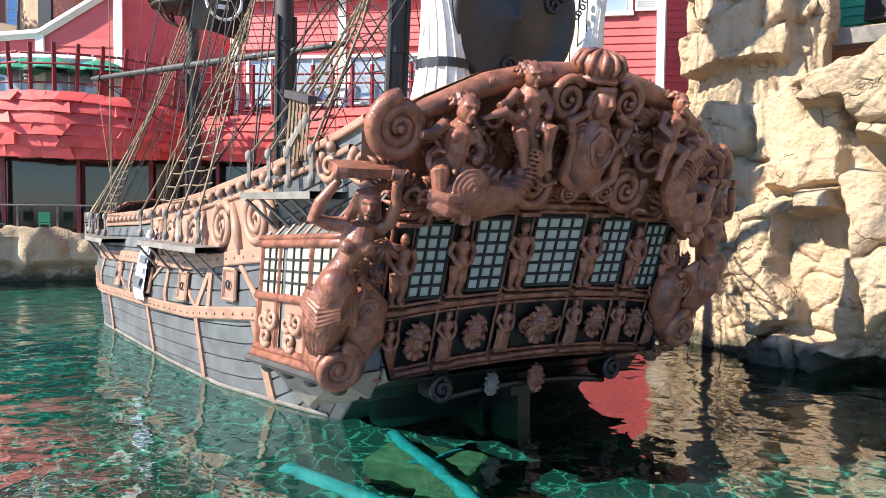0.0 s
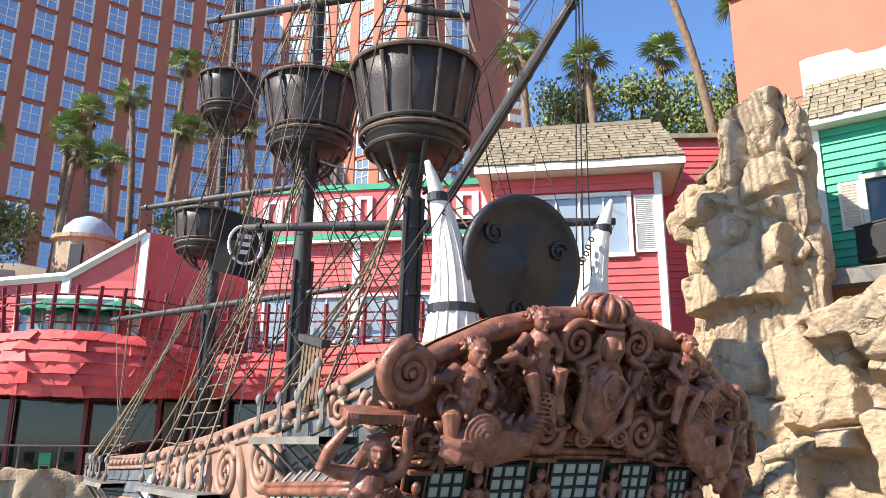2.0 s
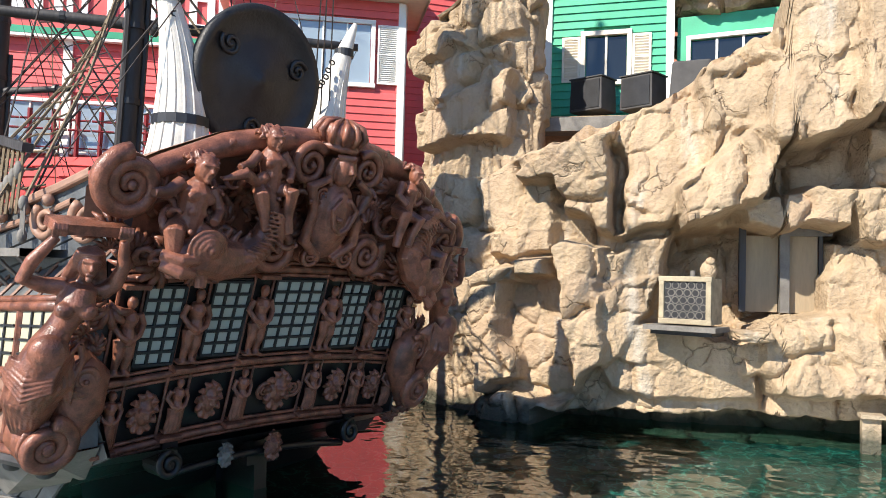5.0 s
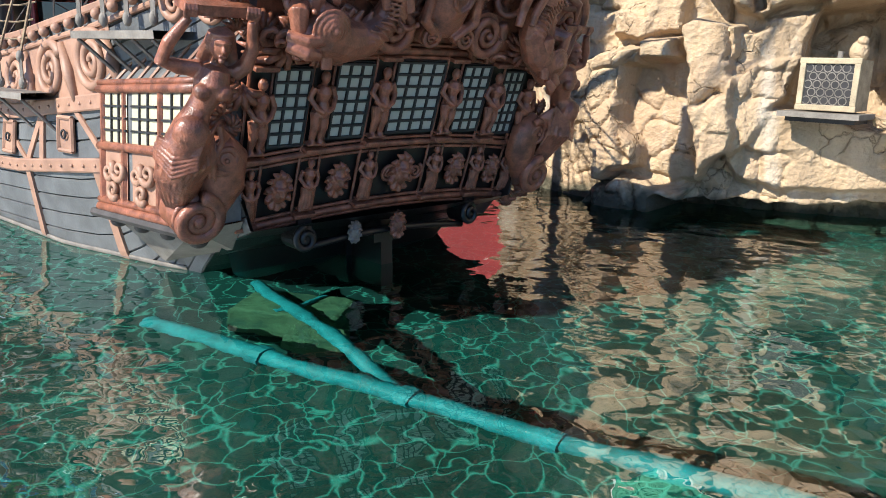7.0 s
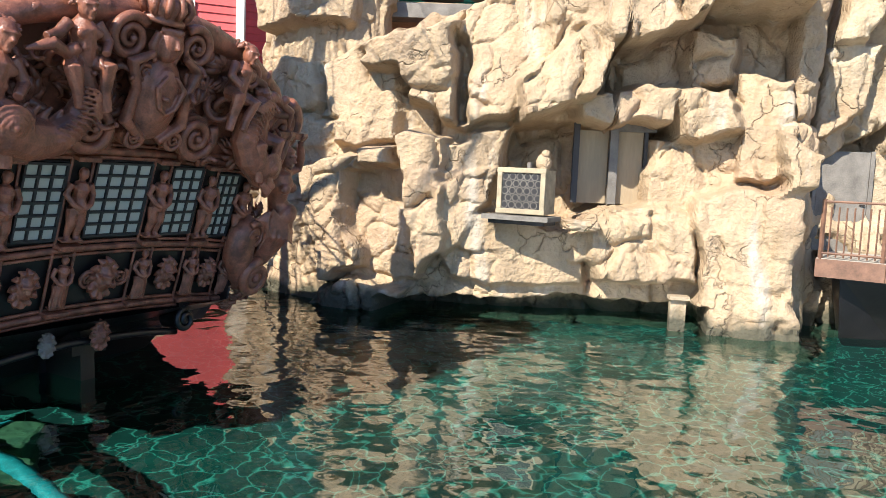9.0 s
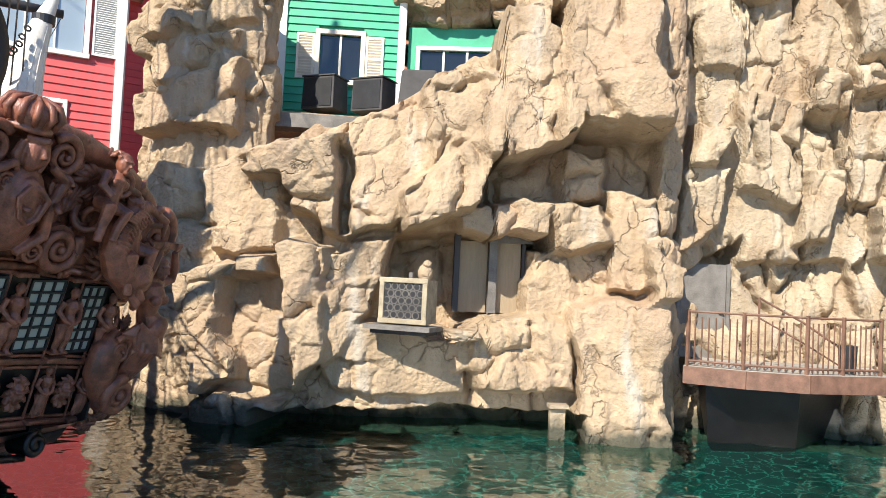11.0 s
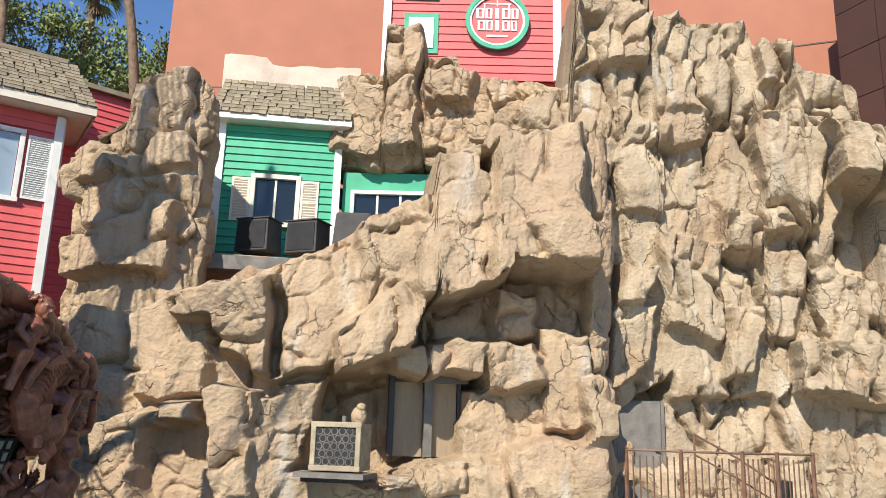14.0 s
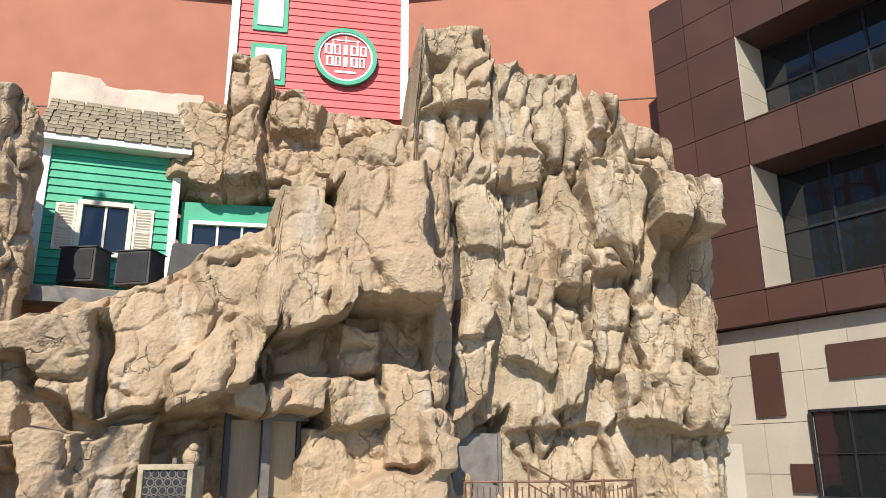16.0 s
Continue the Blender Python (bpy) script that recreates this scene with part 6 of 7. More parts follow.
# great moulded arch over the stern, ending in two big volutes
axs = np.linspace(-2.55, 2.45, 40)
part("arch_roll", Geo().tube([sp(x, arch_z(x) - 0.08, 0.10) for x in axs], [0.135 + 0.025 * math.cos(x) for x in axs], 14), M_CARVE, ship, "thick carved arch moulding", True)
part("arch_back", Geo().grid([[sp(x, arch_z(x) + 0.06, 0.0) + Vector((0, dy, dz)) for x in axs] for dy, dz in ((0.02, 0.02), (0.35, 0.0), (0.7, -0.12), (0.75, -0.7))]), M_TRIM, ship, "brown poop coping", True)
for i, x in enumerate(np.linspace(-1.9, 1.9, 11)):
    part("arch_leaf", Geo().tube([sp(x - 0.08, arch_z(x) - 0.2, 0.16), sp(x + 0.02, arch_z(x) - 0.06, 0.2), sp(x + 0.14, arch_z(x) + 0.04, 0.13)], [0.03, 0.06, 0.02], 6), M_CARVE, ship, smooth=True)
volute("volute", -2.56, 3.95, 0.33, 0.28, 1, 0.095, 1.7, 2.4)
volute("volute", 2.42, 3.62, 0.36, 0.24, -1, 0.10, 1.4, 2.4)
for x, z, r, sg, sta in ((-0.5, 4.2, 0.25, 1, 0.8), (0.42, 4.22, 0.24, -1, 2.3), (-0.72, 3.22, 0.29, 1, 2.5), (0.76, 3.2, 0.29, -1, 0.6), (-0.27, 3.86, 0.12, -1, 0.5), (0.42, 3.86, 0.12, 1, 2.6),
                        (-0.24, 3.13, 0.13, -1, 0.5), (0.34, 3.13, 0.13, 1, 2.6), (1.35, 4.06, 0.17, -1, 2), (-0.95, 3.9, 0.15, 1, 1)):
    volute("volute", x, z, r, 0.34 if r > 0.2 else 0.42, sg, r * 0.24, sta, 2.0)
for x, y_, z in ((-0.15, 1.38, 0.1), (0.31, 1.38, 0.1)):
    volute("volute", x, y_, 0.12, 0.08, 1 if x < 0 else -1, 0.028, 1.0, 2.0, False)

# cartouche, mask and crown
cart = Geo().ball((0, 0, 0), (0.30, 0.16, 0.46), seg=18, rings=12).ball((0, -0.12, 0.05), (0.17, 0.09, 0.3), seg=14)
for s in (-1, 1):
    cart.tube([(s * 0.1, -0.08, -0.45), (s * 0.36, -0.08, -0.25), (s * 0.33, -0.1, 0.1), (s * 0.42, -0.08, 0.35), (s * 0.2, -0.1, 0.47)], [0.04, 0.07, 0.05, 0.07, 0.04], 8)
    cart.tube([(s * 0.05, -0.2, 0.28), (s * 0.17, -0.22, 0.15), (s * 0.1, -0.22, -0.05), (0, -0.22, -0.12)], [0.02, 0.035, 0.03, 0.02], 7)
remesh(part("cartouche", cart, M_CARVE, ship, "carved shield with scrolled border", m=st(-0.03, 3.6, 0.36, 1.1)), 0.013, 1)
mask = Geo().ball((0, -0.05, 0), (0.13, 0.13, 0.19), seg=16, rings=12).tube([(-0.13, -0.05, 0.13), (0, -0.18, 0.15), (0.13, -0.05, 0.13)], 0.035, 7).tube([(0, -0.17, 0.06), (0, -0.21, -0.03)], [0.02, 0.03], 6)
for s in (-1, 1):
    mask.tube([(s * 0.13, -0.03, 0.1), (s * 0.17, -0.02, -0.05), (s * 0.12, -0.04, -0.2)], [0.04, 0.05, 0.03], 7)
remesh(part("carved_mask", mask, M_CARVE, ship, "plain carved mask under the crown", m=st(-0.06, 4.2, 0.38, 1.1)), 0.011, 1)
crown = part("crown", Geo().lathe([(0.0, 0.0), (0.24, 0.0), (0.25, 0.05), (0.22, 0.07), (0.24, 0.09), (0.29, 0.2), (0.25, 0.3), (0.1, 0.35), (0.0, 0.35)], 24), M_CARVE, ship, "carved closed crown", True, st(-0.12, 4.42, 0.3))
for k in range(12):
    a = k * math.pi / 6
    part("crown_rib", Geo().tube([(0.25 * math.cos(a), 0.25 * math.sin(a), 0.08), (0.31 * math.cos(a), 0.31 * math.sin(a), 0.2), (0.25 * math.cos(a), 0.25 * math.sin(a), 0.31), (0.08 * math.cos(a), 0.08 * math.sin(a), 0.37)], [0.03, 0.045, 0.04, 0.02], 7), M_CARVE, crown, smooth=True)


def seated_figure():
    """A seated carved putto, about one unit high, knees towards the viewer."""
    g = Geo()
    g.ball((0, -0.04, 0.88), (0.09, 0.10, 0.12), seg=14, rings=10).tube([(0, -0.135, 0.90), (0, -0.165, 0.865), (0, -0.14, 0.855)], [0.012, 0.02, 0.014], 6)
    g.tube([(-0.07, -0.11, 0.915), (0, -0.145, 0.92), (0.07, -0.11, 0.915)], 0.016, 6).tube([(-0.028, -0.135, 0.825), (0.028, -0.135, 0.825)], 0.012, 6).ball((0, -0.115, 0.785), (0.03, 0.03, 0.022))
    for k in range(26):
        a = k * 2.4
        q = 0.35 + 0.65 * (k / 25)
        c = (0.115 * q * math.cos(a), 0.03 + 0.11 * q * math.sin(a), 0.99 - 0.10 * q * q)
        g.tube([c, (c[0] * 1.25 + 0.02 * math.cos(k), c[1] * 1.2, c[2] + 0.025), (c[0] * 1.35, c[1] * 1.25 + 0.02, c[2] - 0.02)], [0.028, 0.026, 0.014], 6)
    for sx in (-1, 1):
        g.ball((sx * 0.07, -0.115, 0.645), (0.065, 0.035, 0.05)).ball((sx * 0.045, -0.12, 0.52), (0.045, 0.03, 0.04))
    g.tube([(0, 0, 0.78), (0, 0, 0.68), (0, -0.02, 0.5), (0, 0, 0.36)], [0.06, 0.155, 0.135, 0.16], 12, flat=0.8)
    g.tube([(-0.14, 0, 0.72), (-0.26, -0.04, 0.62), (-0.40, -0.08, 0.60)], [0.06, 0.055, 0.04], 9)
    g.tube([(0.14, 0, 0.72), (0.22, -0.08, 0.56), (0.12, -0.2, 0.48)], [0.06, 0.055, 0.04], 9)
    g.tube([(-0.08, -0.02, 0.36), (-0.2, -0.2, 0.34), (-0.14, -0.2, 0.14), (-0.12, -0.22, -0.02)], [0.10, 0.085, 0.06, 0.05], 9)
    g.tube([(0.08, -0.02, 0.36), (0.14, -0.24, 0.36), (0.12, -0.22, 0.12), (0.14, -0.26, -0.06)], [0.10, 0.085, 0.06, 0.05], 9)
    return g


putto = seated_figure().mesh("carved_putto", M_CARVE)
for x, z, s, fl, ro in ((-1.98, 3.05, 1.28, False, 6), (-0.98, 3.52, 1.1, False, -8), (1.14, 3.46, 1.05, True, 8), (1.9, 2.95, 1.22, True, -12)):
    remesh(part("carved_putto", putto, None, ship, "seated carved wooden putto", m=st(x, z, 0.36, s, fl, ro)), 0.0105, 1)


def fish_geo():
    """A carved dolphin: big head with lip and round eye, curling scaly body, split tail."""
    path = [(-0.42, -0.06, -0.12), (-0.2, -0.08, -0.08), (0.02, -0.06, -0.14), (0.26, -0.04, -0.12), (0.46, -0.03, 0.04), (0.52, -0.02, 0.28), (0.44, 0.0, 0.48), (0.30, 0.0, 0.56)]
    g = Geo().tube(path, [0.13, 0.2, 0.19, 0.16, 0.13, 0.10, 0.075, 0.05], 14)
    g.tube([(-0.55, -0.14, -0.17), (-0.42, -0.24, -0.2), (-0.28, -0.22, -0.22)], [0.05, 0.06, 0.04], 8).tube([(-0.55, -0.12, -0.09), (-0.42, -0.23, -0.1), (-0.25, -0.22, -0.1)], [0.05, 0.05, 0.04], 8)
    for r in (0.17, 0.13, 0.09, 0.055):
        g.tube([(-0.2 + r * math.cos(a), -0.30 + 0.5 * r, 0.0 + r * 0.9 * math.sin(a)) for a in np.linspace(0, 6.28, 20)], 0.018, 6)
    g.ball((-0.2, -0.28, 0.0), 0.035)
    for k in range(16):
        f = k / 15
        x, z = 0.08 + 0.42 * min(1, f * 1.6), -0.13 + 0.6 * max(0, f - 0.25)
        g.tube([(x - 0.13, -0.17, z + 0.04), (x, -0.22 + 0.06 * f, z + 0.02), (x + 0.10, -0.15, z - 0.05)], 0.014, 5)
    for k in range(5):
        g.tube([(-0.05 + 0.1 * k, -0.02, 0.06 - 0.02 * k), (0.0 + 0.1 * k, -0.06, 0.16 - 0.01 * k)], [0.05, 0.015], 6)
    for s in (-1, 1):
        g.tube([(0.30, 0, 0.56), (0.22 + 0.1 * s, -0.03, 0.64), (0.12 + 0.2 * s, -0.02, 0.62 + 0.06 * s)], [0.05, 0.06, 0.015], 7)
    return g


fish = fish_geo().mesh("carved_dolphin", M_CARVE)
remesh(part("carved_dolphin", fish, None, ship, "carved wooden dolphin with curled tail", m=st(-1.6, 3.3, 0.46, 1.25)), 0.011, 1)
remesh(part("carved_dolphin", fish, None, ship, "carved wooden dolphin with curled tail", m=st(1.8, 3.2, 0.42, 1.15, True, 50)), 0.011, 1)
lion = Geo().ball((0, 0, 0), (0.2, 0.22, 0.22), seg=14, rings=10).ball((0.06, -0.2, -0.06), (0.1, 0.1, 0.09)).tube([(0, -0.22, -0.15), (0.1, -0.24, -0.17)], [0.06, 0.04], 8)
for k in range(10):
    a = k * 0.63
    lion.tube([(0.16 * math.cos(a), 0.0, 0.16 * math.sin(a)), (0.3 * math.cos(a + 0.3), 0.08, 0.3 * math.sin(a + 0.3))], [0.07, 0.03], 7)
remesh(part("carved_lion_head", lion, M_CARVE, ship, "carved animal head at the corner", m=st(2.62, 3.25, 0.12)), 0.012, 1)

# leafy curls filling the field
curls = [Geo().tube([p + Vector((0, -0.03 * k, 0)) for k, p in enumerate(spiral_pts((0, 0, 0), 0.12, 1.2 + 0.2 * v, v * 1.1, 1, 14))], [0.045 - 0.002 * i for i in range(14)], 7).mesh("leaf_curl", M_CARVE, True) for v in range(4)]
fans = []
for v in range(3):
    g = Geo()
    for k in range(5 + v):
        a = 0.4 + 2.3 * k / (4 + v)
        g.tube([(0, 0, 0), (0.11 * math.cos(a), -0.07, 0.11 * math.sin(a)), (0.2 * math.cos(a - 0.15), -0.06, 0.2 * math.sin(a - 0.15)), (0.25 * math.cos(a - 0.3), 0.02, 0.25 * math.sin(a - 0.3))], [0.03, 0.045, 0.035, 0.01], 6)
    fans.append(g.mesh("acanthus_leaf", M_CARVE, True))
rl = random.Random(12)
for i in range(34):
    x = rl.uniform(-2.25, 2.3)
    z = rl.uniform(3.02, 3.0 + (arch_z(x) - 3.0) * 0.75)
    part("leaf_curl", curls[i % 4], None, ship, m=st(x, z, 0.05 + 0.06 * rl.random(), rl.uniform(0.8, 1.5), rl.random() < 0.5, rl.uniform(0, 360)))
for i in range(90):
    x = rl.uniform(-2.3, 2.35)
    z = rl.uniform(3.0, 3.0 + (arch_z(x) - 3.0) * 0.86)
    part("acanthus_leaf", fans[i % 3], None, ship, m=st(x, z, 0.02 + 0.05 * rl.random(), rl.uniform(0.7, 1.25), rl.random() < 0.5, rl.uniform(0, 360)))
for s_ in (-1, 1):
    for i in range(16):
        x, z = s_ * rl.uniform(2.35, 2.75), rl.uniform(1.0, 3.5)
        part("acanthus_leaf", fans[i % 3], None, ship, m=st(x, z, 0.05 + 0.12 * rl.random(), rl.uniform(0.6, 1.1), s_ < 0, rl.uniform(0, 360)))


def caryatid():
    """A large corner figure swelling from a scroll, arms raised under the beam, drapery knotted at the hips; about 2 units high, its outer side at +x."""
    g = Geo()

    def cx(z):
        return float(np.interp(z, [0, 0.45, 0.8, 1.0, 1.2, 1.45, 1.8], [0.2, 0.26, 0.26, 0.2, 0.1, 0.03, 0.0]))

    g.ball((0.0, -0.13, 1.78), (0.095, 0.11, 0.14), seg=18, rings=12).tube([(0, -0.235, 1.81), (0, -0.265, 1.755), (0, -0.24, 1.745)], [0.014, 0.026, 0.018], 6)
    g.tube([(-0.08, -0.205, 1.825), (0, -0.24, 1.83), (0.08, -0.205, 1.825)], 0.018, 6).tube([(-0.035, -0.23, 1.705), (0.035, -0.23, 1.705)], 0.014, 6).ball((0, -0.21, 1.66), (0.035, 0.035, 0.028))
    for k in range(22):
        a = -2.4 + 4.8 * k / 21
        out = 0.16 + 0.015 * (k % 2)
        g.tube([(0.02 * math.sin(a), -0.10, 1.935), (0.10 * math.sin(a), -0.1 - 0.1 * math.cos(a), 1.89), (0.135 * math.sin(a), -0.06 - 0.07 * math.cos(a) ** 2, 1.77), (out * math.sin(a), -0.03 + 0.02 * math.cos(3 * a), 1.62), (out * 0.95 * math.sin(a), -0.05, 1.48 + 0.04 * (k % 3))], [0.022, 0.024, 0.024, 0.024, 0.012], 6)
    zs = [1.68, 1.60, 1.53, 1.40, 1.24, 1.12, 0.96, 0.80, 0.55, 0.3, 0.08]
    rs = [0.055, 0.075, 0.175, 0.20, 0.15, 0.145, 0.20, 0.215, 0.18, 0.13, 0.08]
    ys = [-0.09, -0.06, -0.06, -0.10, -0.09, -0.09, -0.16, -0.15, -0.06, 0.04, 0.1]
    g.tube([(cx(z), y, z) for z, y in zip(zs, ys)], rs, 20, flat=0.82)
    g.ball((cx(0.95), -0.26, 0.95), (0.17, 0.12, 0.17), seg=16, rings=12)
    for sx in (-1, 1):
        g.ball((cx(1.36) + sx * 0.095, -0.235, 1.36), (0.085, 0.08, 0.08), seg=14, rings=10)
        g.tube([(0.0, -0.12, 1.555), (sx * 0.15, -0.09, 1.535)], [0.02, 0.03], 6)
    g.tube([(0.16, -0.05, 1.52), (0.34, -0.05, 1.52), (0.50, -0.10, 1.58), (0.45, -0.12, 1.76), (0.30, -0.12, 2.0)], [0.085, 0.075, 0.066, 0.062, 0.042], 14)
    g.tube([(-0.16, -0.05, 1.50), (-0.25, -0.10, 1.60), (-0.28, -0.16, 1.80), (-0.24, -0.18, 2.05)], [0.085, 0.075, 0.062, 0.044], 14)
    for c in ((0.29, -0.14, 2.05), (-0.235, -0.2, 2.1)):
        for d in (-0.05, -0.017, 0.017, 0.05):
            g.tube([(c[0] + d * 0.8, c[1], c[2] - 0.03), (c[0] + d, c[1] - 0.03, c[2] + 0.04), (c[0] + d, c[1] - 0.01, c[2] + 0.09)], [0.024, 0.019, 0.014], 6)
    for k in range(20):
        f = k / 19
        b = math.sin(math.pi * f)
        w = 0.02 * (k % 2)
        g.tube([(cx(0.82) - 0.27 + 0.5 * f, -0.13 - 0.17 * b, 0.86 - 0.12 * b), (cx(0.6) - 0.27 + 0.52 * f - 0.04, -0.14 - 0.19 * b - w, 0.62), (cx(0.4) - 0.22 + 0.44 * f, -0.07 - 0.17 * b, 0.38 + w), (cx(0.2) - 0.16 + 0.32 * f, 0.02 - 0.13 * b - w, 0.14), (cx(0.1) - 0.1 + 0.22 * f, 0.05 - 0.08 * b, 0.0)], [0.018, 0.026 + w * 0.4, 0.026, 0.022, 0.012], 6)
    for k in range(7):
        z = 0.90 - 0.035 * k
        g.tube([(cx(z) + 0.25, -0.10, z - 0.06), (cx(z) + 0.12, -0.31 - 0.01 * k, z - 0.10 - 0.012 * k), (cx(z) - 0.1, -0.34 - 0.008 * k, z - 0.07), (cx(z) - 0.27, -0.14, z + 0.12)], 0.019, 6)
    for k in range(5):
        g.tube([(cx(0.95) - 0.27, -0.13, 0.98), (cx(0.9) - 0.33 - 0.02 * k, -0.15 + 0.03 * k, 0.84), (cx(0.7) - 0.3 + 0.03 * k, -0.17, 0.62), (cx(0.5) - 0.34 + 0.05 * k, -0.1, 0.36 + 0.03 * k)], [0.03, 0.03, 0.028, 0.012], 6)
    return g


cary = caryatid().mesh("caryatid", M_CARVE)
for s in (-1, 1):
    x = s * (2.83 if s < 0 else 2.5)
    m = Matrix.Translation(sp(x, 1.46, 0.30)) @ RAKE @ Matrix.Rotation(radians(-s * -14), 4, "Z") @ Matrix.Diagonal((1.08 * s, 1.08, 1.05, 1))
    remesh(part("caryatid", cary, None, ship, "large carved corner figure with raised arms", m=m), 0.011, 1)
    part("corner_beam", Geo().box((0, 0, 0), (0.72, 0.34, 0.10)), M_CARVE, ship, "moulded beam over the corner figure", m=st(x, 3.56, 0.22))
    # S-scroll bracket below
    pts = [(0.05, 0, 0.98), (0.22, 0.0, 0.75), (0.22, 0, 0.45), (0.10, 0, 0.2), (0.02, 0, -0.05)]
    sc = part("scroll_bracket", Geo().tube([Vector((-s * p[0], p[1], p[2])) for p in pts], [0.14, 0.2, 0.2, 0.17, 0.12], 12, flat=1.3), M_CARVE, ship, "carved S-shaped bracket", True, m=st(x - 0.02 * s, 1.3, 0.25))
    v = part("bracket_volute", Geo().tube(spiral_pts((0, 0, 0), 0.27, 2.2, 1.5, s, 60), [0.085 - 0.04 * i / 59 for i in range(60)], 9), M_CARVE, ship, "rolled volute foot", True, m=st(x + 0.08 * s, 1.36, 0.42))
    part("volute_roll", Geo().lathe([(0.0, 0.05), (0.25, 0.05), (0.27, 0.08), (0.23, 0.14), (0.27, 0.2), (0.23, 0.3), (0.27, 0.4), (0.2, 0.46), (0, 0.46)], 22, Matrix.Rotation(radians(-90), 4, "X")), M_CARVE, v, smooth=True)
    part("volute_eye", Geo().ball((0, -0.02, 0), 0.075), M_CARVE, v, smooth=True)
    volute("knee_volute", x - 0.16 * s, 2.0, 0.2, 0.40, -s, 0.05, 2.2, 1.8)

# underside scrolls, rudder and keel rail
for x in (-1.35, 1.55):
    v = part("under_scroll", Geo().tube(spiral_pts((0, 0, 0), 0.17, 1.6, 1.5, 1, 36), 0.045, 7), M_BLACK, ship, "black scroll end under the counter", True, m=Matrix.Translation((x, 0.28, 0.62)))
    part("scroll_drum", Geo().lathe([(0, 0), (0.16, 0), (0.16, 0.35), (0, 0.35)], 18, Matrix.Rotation(radians(-90), 4, "X")), M_BLACK, v)
    part("scroll_post", Geo().box((x, 0.45, 0.75), (0.2, 0.3, 0.35)), M_BLACK, ship)
part("under_rail", Geo().tube([(x, 0.42, 0.55 - 0.05 * x * x) for x in np.linspace(-1.3, 1.5, 14)], 0.05, 8), M_BLACK, ship, smooth=True)
rud = part("rudder", Geo().box((0.15, 0.95, -0.2), (0.22, 0.9, 1.7), taper=0.9), M_BLACK, ship, "black timber rudder")
part("rudder_cap", Geo().box((0.15, 0.75, 0.42), (0.5, 0.5, 0.14)), M_BLACK, rud)
part("sternpost", Geo().box((0.15, 1.7, -0.3), (0.4, 0.9, 2.0)), M_BLACK, ship)
remesh(part("rudder_mask", boss.mesh("rudder_mask", M_CARVE), None, ship, "small carved bracket head", m=Matrix.Translation((0.15, 0.32, 0.62)) @ Matrix.Scale(0.75, 4)), 0.02, 1)
remesh(part("rudder_mask", boss.mesh("rudder_mask", M_GREYWD), None, ship, "small grey bracket", m=Matrix.Translation((-0.55, 0.36, 0.6)) @ Matrix.Scale(0.6, 4)), 0.02, 1)

# quarter gallery on the sunny side
gal = part("quarter_gallery", Geo().raw([(-2.3, 0.15, 1.0), (-2.3, 2.75, 0.9), (-3.02, 2.6, 0.9), (-2.85, 0.1, 1.0), (-2.3, 0.0, 2.62), (-2.3, 2.4, 2.48), (-2.92, 2.3, 2.42), (-2.72, -0.05, 2.6)],
                                        [(3, 2, 6, 7), (0, 3, 7, 4), (1, 5, 6, 2), (4, 7, 6, 5), (0, 1, 2, 3)]), M_HULL, ship, "projecting side gallery with windows")


def gp(y, z, out=0.0):
    """Point on the gallery's outer face."""
    f = (z - 0.7) / 1.8
    return Vector((-(2.85 + 0.065 * y) + 0.12 * f - out, y, z - 0.045 * y))


for z, r in ((1.0, 0.07), (1.1, 0.05), (1.8, 0.06), (2.52, 0.06), (2.6, 0.04)):
    part("gallery_moulding", Geo().tube([gp(y, z, 0.05) for y in np.linspace(-0.02, 2.6, 6)], r, 8), M_CARVE, gal, smooth=True)
for y in (0.1, 0.92, 1.86, 2.5):
    part("gallery_post", Geo().tube([gp(y, 1.8, 0.04), gp(y, 2.52, 0.04)], 0.045, 6), M_CARVE, gal)
    part("gallery_post", Geo().tube([gp(y, 1.1, 0.04), gp(y, 1.8, 0.04)], 0.06, 6), M_CARVE, gal)
for y0, y1 in ((0.17, 0.85), (0.99, 1.65), (1.79, 2.43)):
    part("gallery_pane", Geo().grid([[gp(y, z, 0.05) for y in (y0, y1)] for z in (1.86, 2.46)]), M_PANEY, gal, "cream leaded glass")
    for k in range(1, 3):
        y = y0 + (y1 - y0) * k / 3
        part("gallery_bar", Geo().tube([gp(y, 1.86, 0.062), gp(y, 2.46, 0.062)], 0.016, 5), M_IRON, gal)
    for k in range(1, 4):
        z = 1.86 + 0.60 * k / 4
        part("gallery_bar", Geo().tube([gp(y0, z, 0.062), gp(y1, z, 0.062)], 0.016, 5), M_IRON, gal)
    yc = (y0 + y1) / 2
    for v in range(3):
        pts = [gp(yc + p.x, 1.42 + p.z * 0.8, 0.09) for p in spiral_pts(((-0.16, 0.13, 0.0)[v], 0, (0.12, 0.08, -0.2)[v]), (0.18, 0.16, 0.15)[v], 1.4, v * 2.0, 1 if v else -1, 24)]
        part("gallery_scroll", Geo().tube(pts, [0.05 - 0.0012 * i for i in range(24)], 7), M_TRIM, gal, "carved leafy scroll", True)
    part("gallery_back", Geo().grid([[gp(y, z, 0.05) for y in (y0, y1)] for z in (1.12, 1.77)]), M_TRIM, gal)
part("gallery_roof", Geo().grid([[gp(y, 2.58, 0.06) for y in np.linspace(-0.1, 2.6, 8)], [gp(y, 2.8, -0.12) for y in np.linspace(-0.1, 2.5, 8)], [gp(y, 3.15, -0.42) for y in np.linspace(-0.1, 2.2, 8)]]), M_HULL, gal, "slate-blue boarded gallery roof")
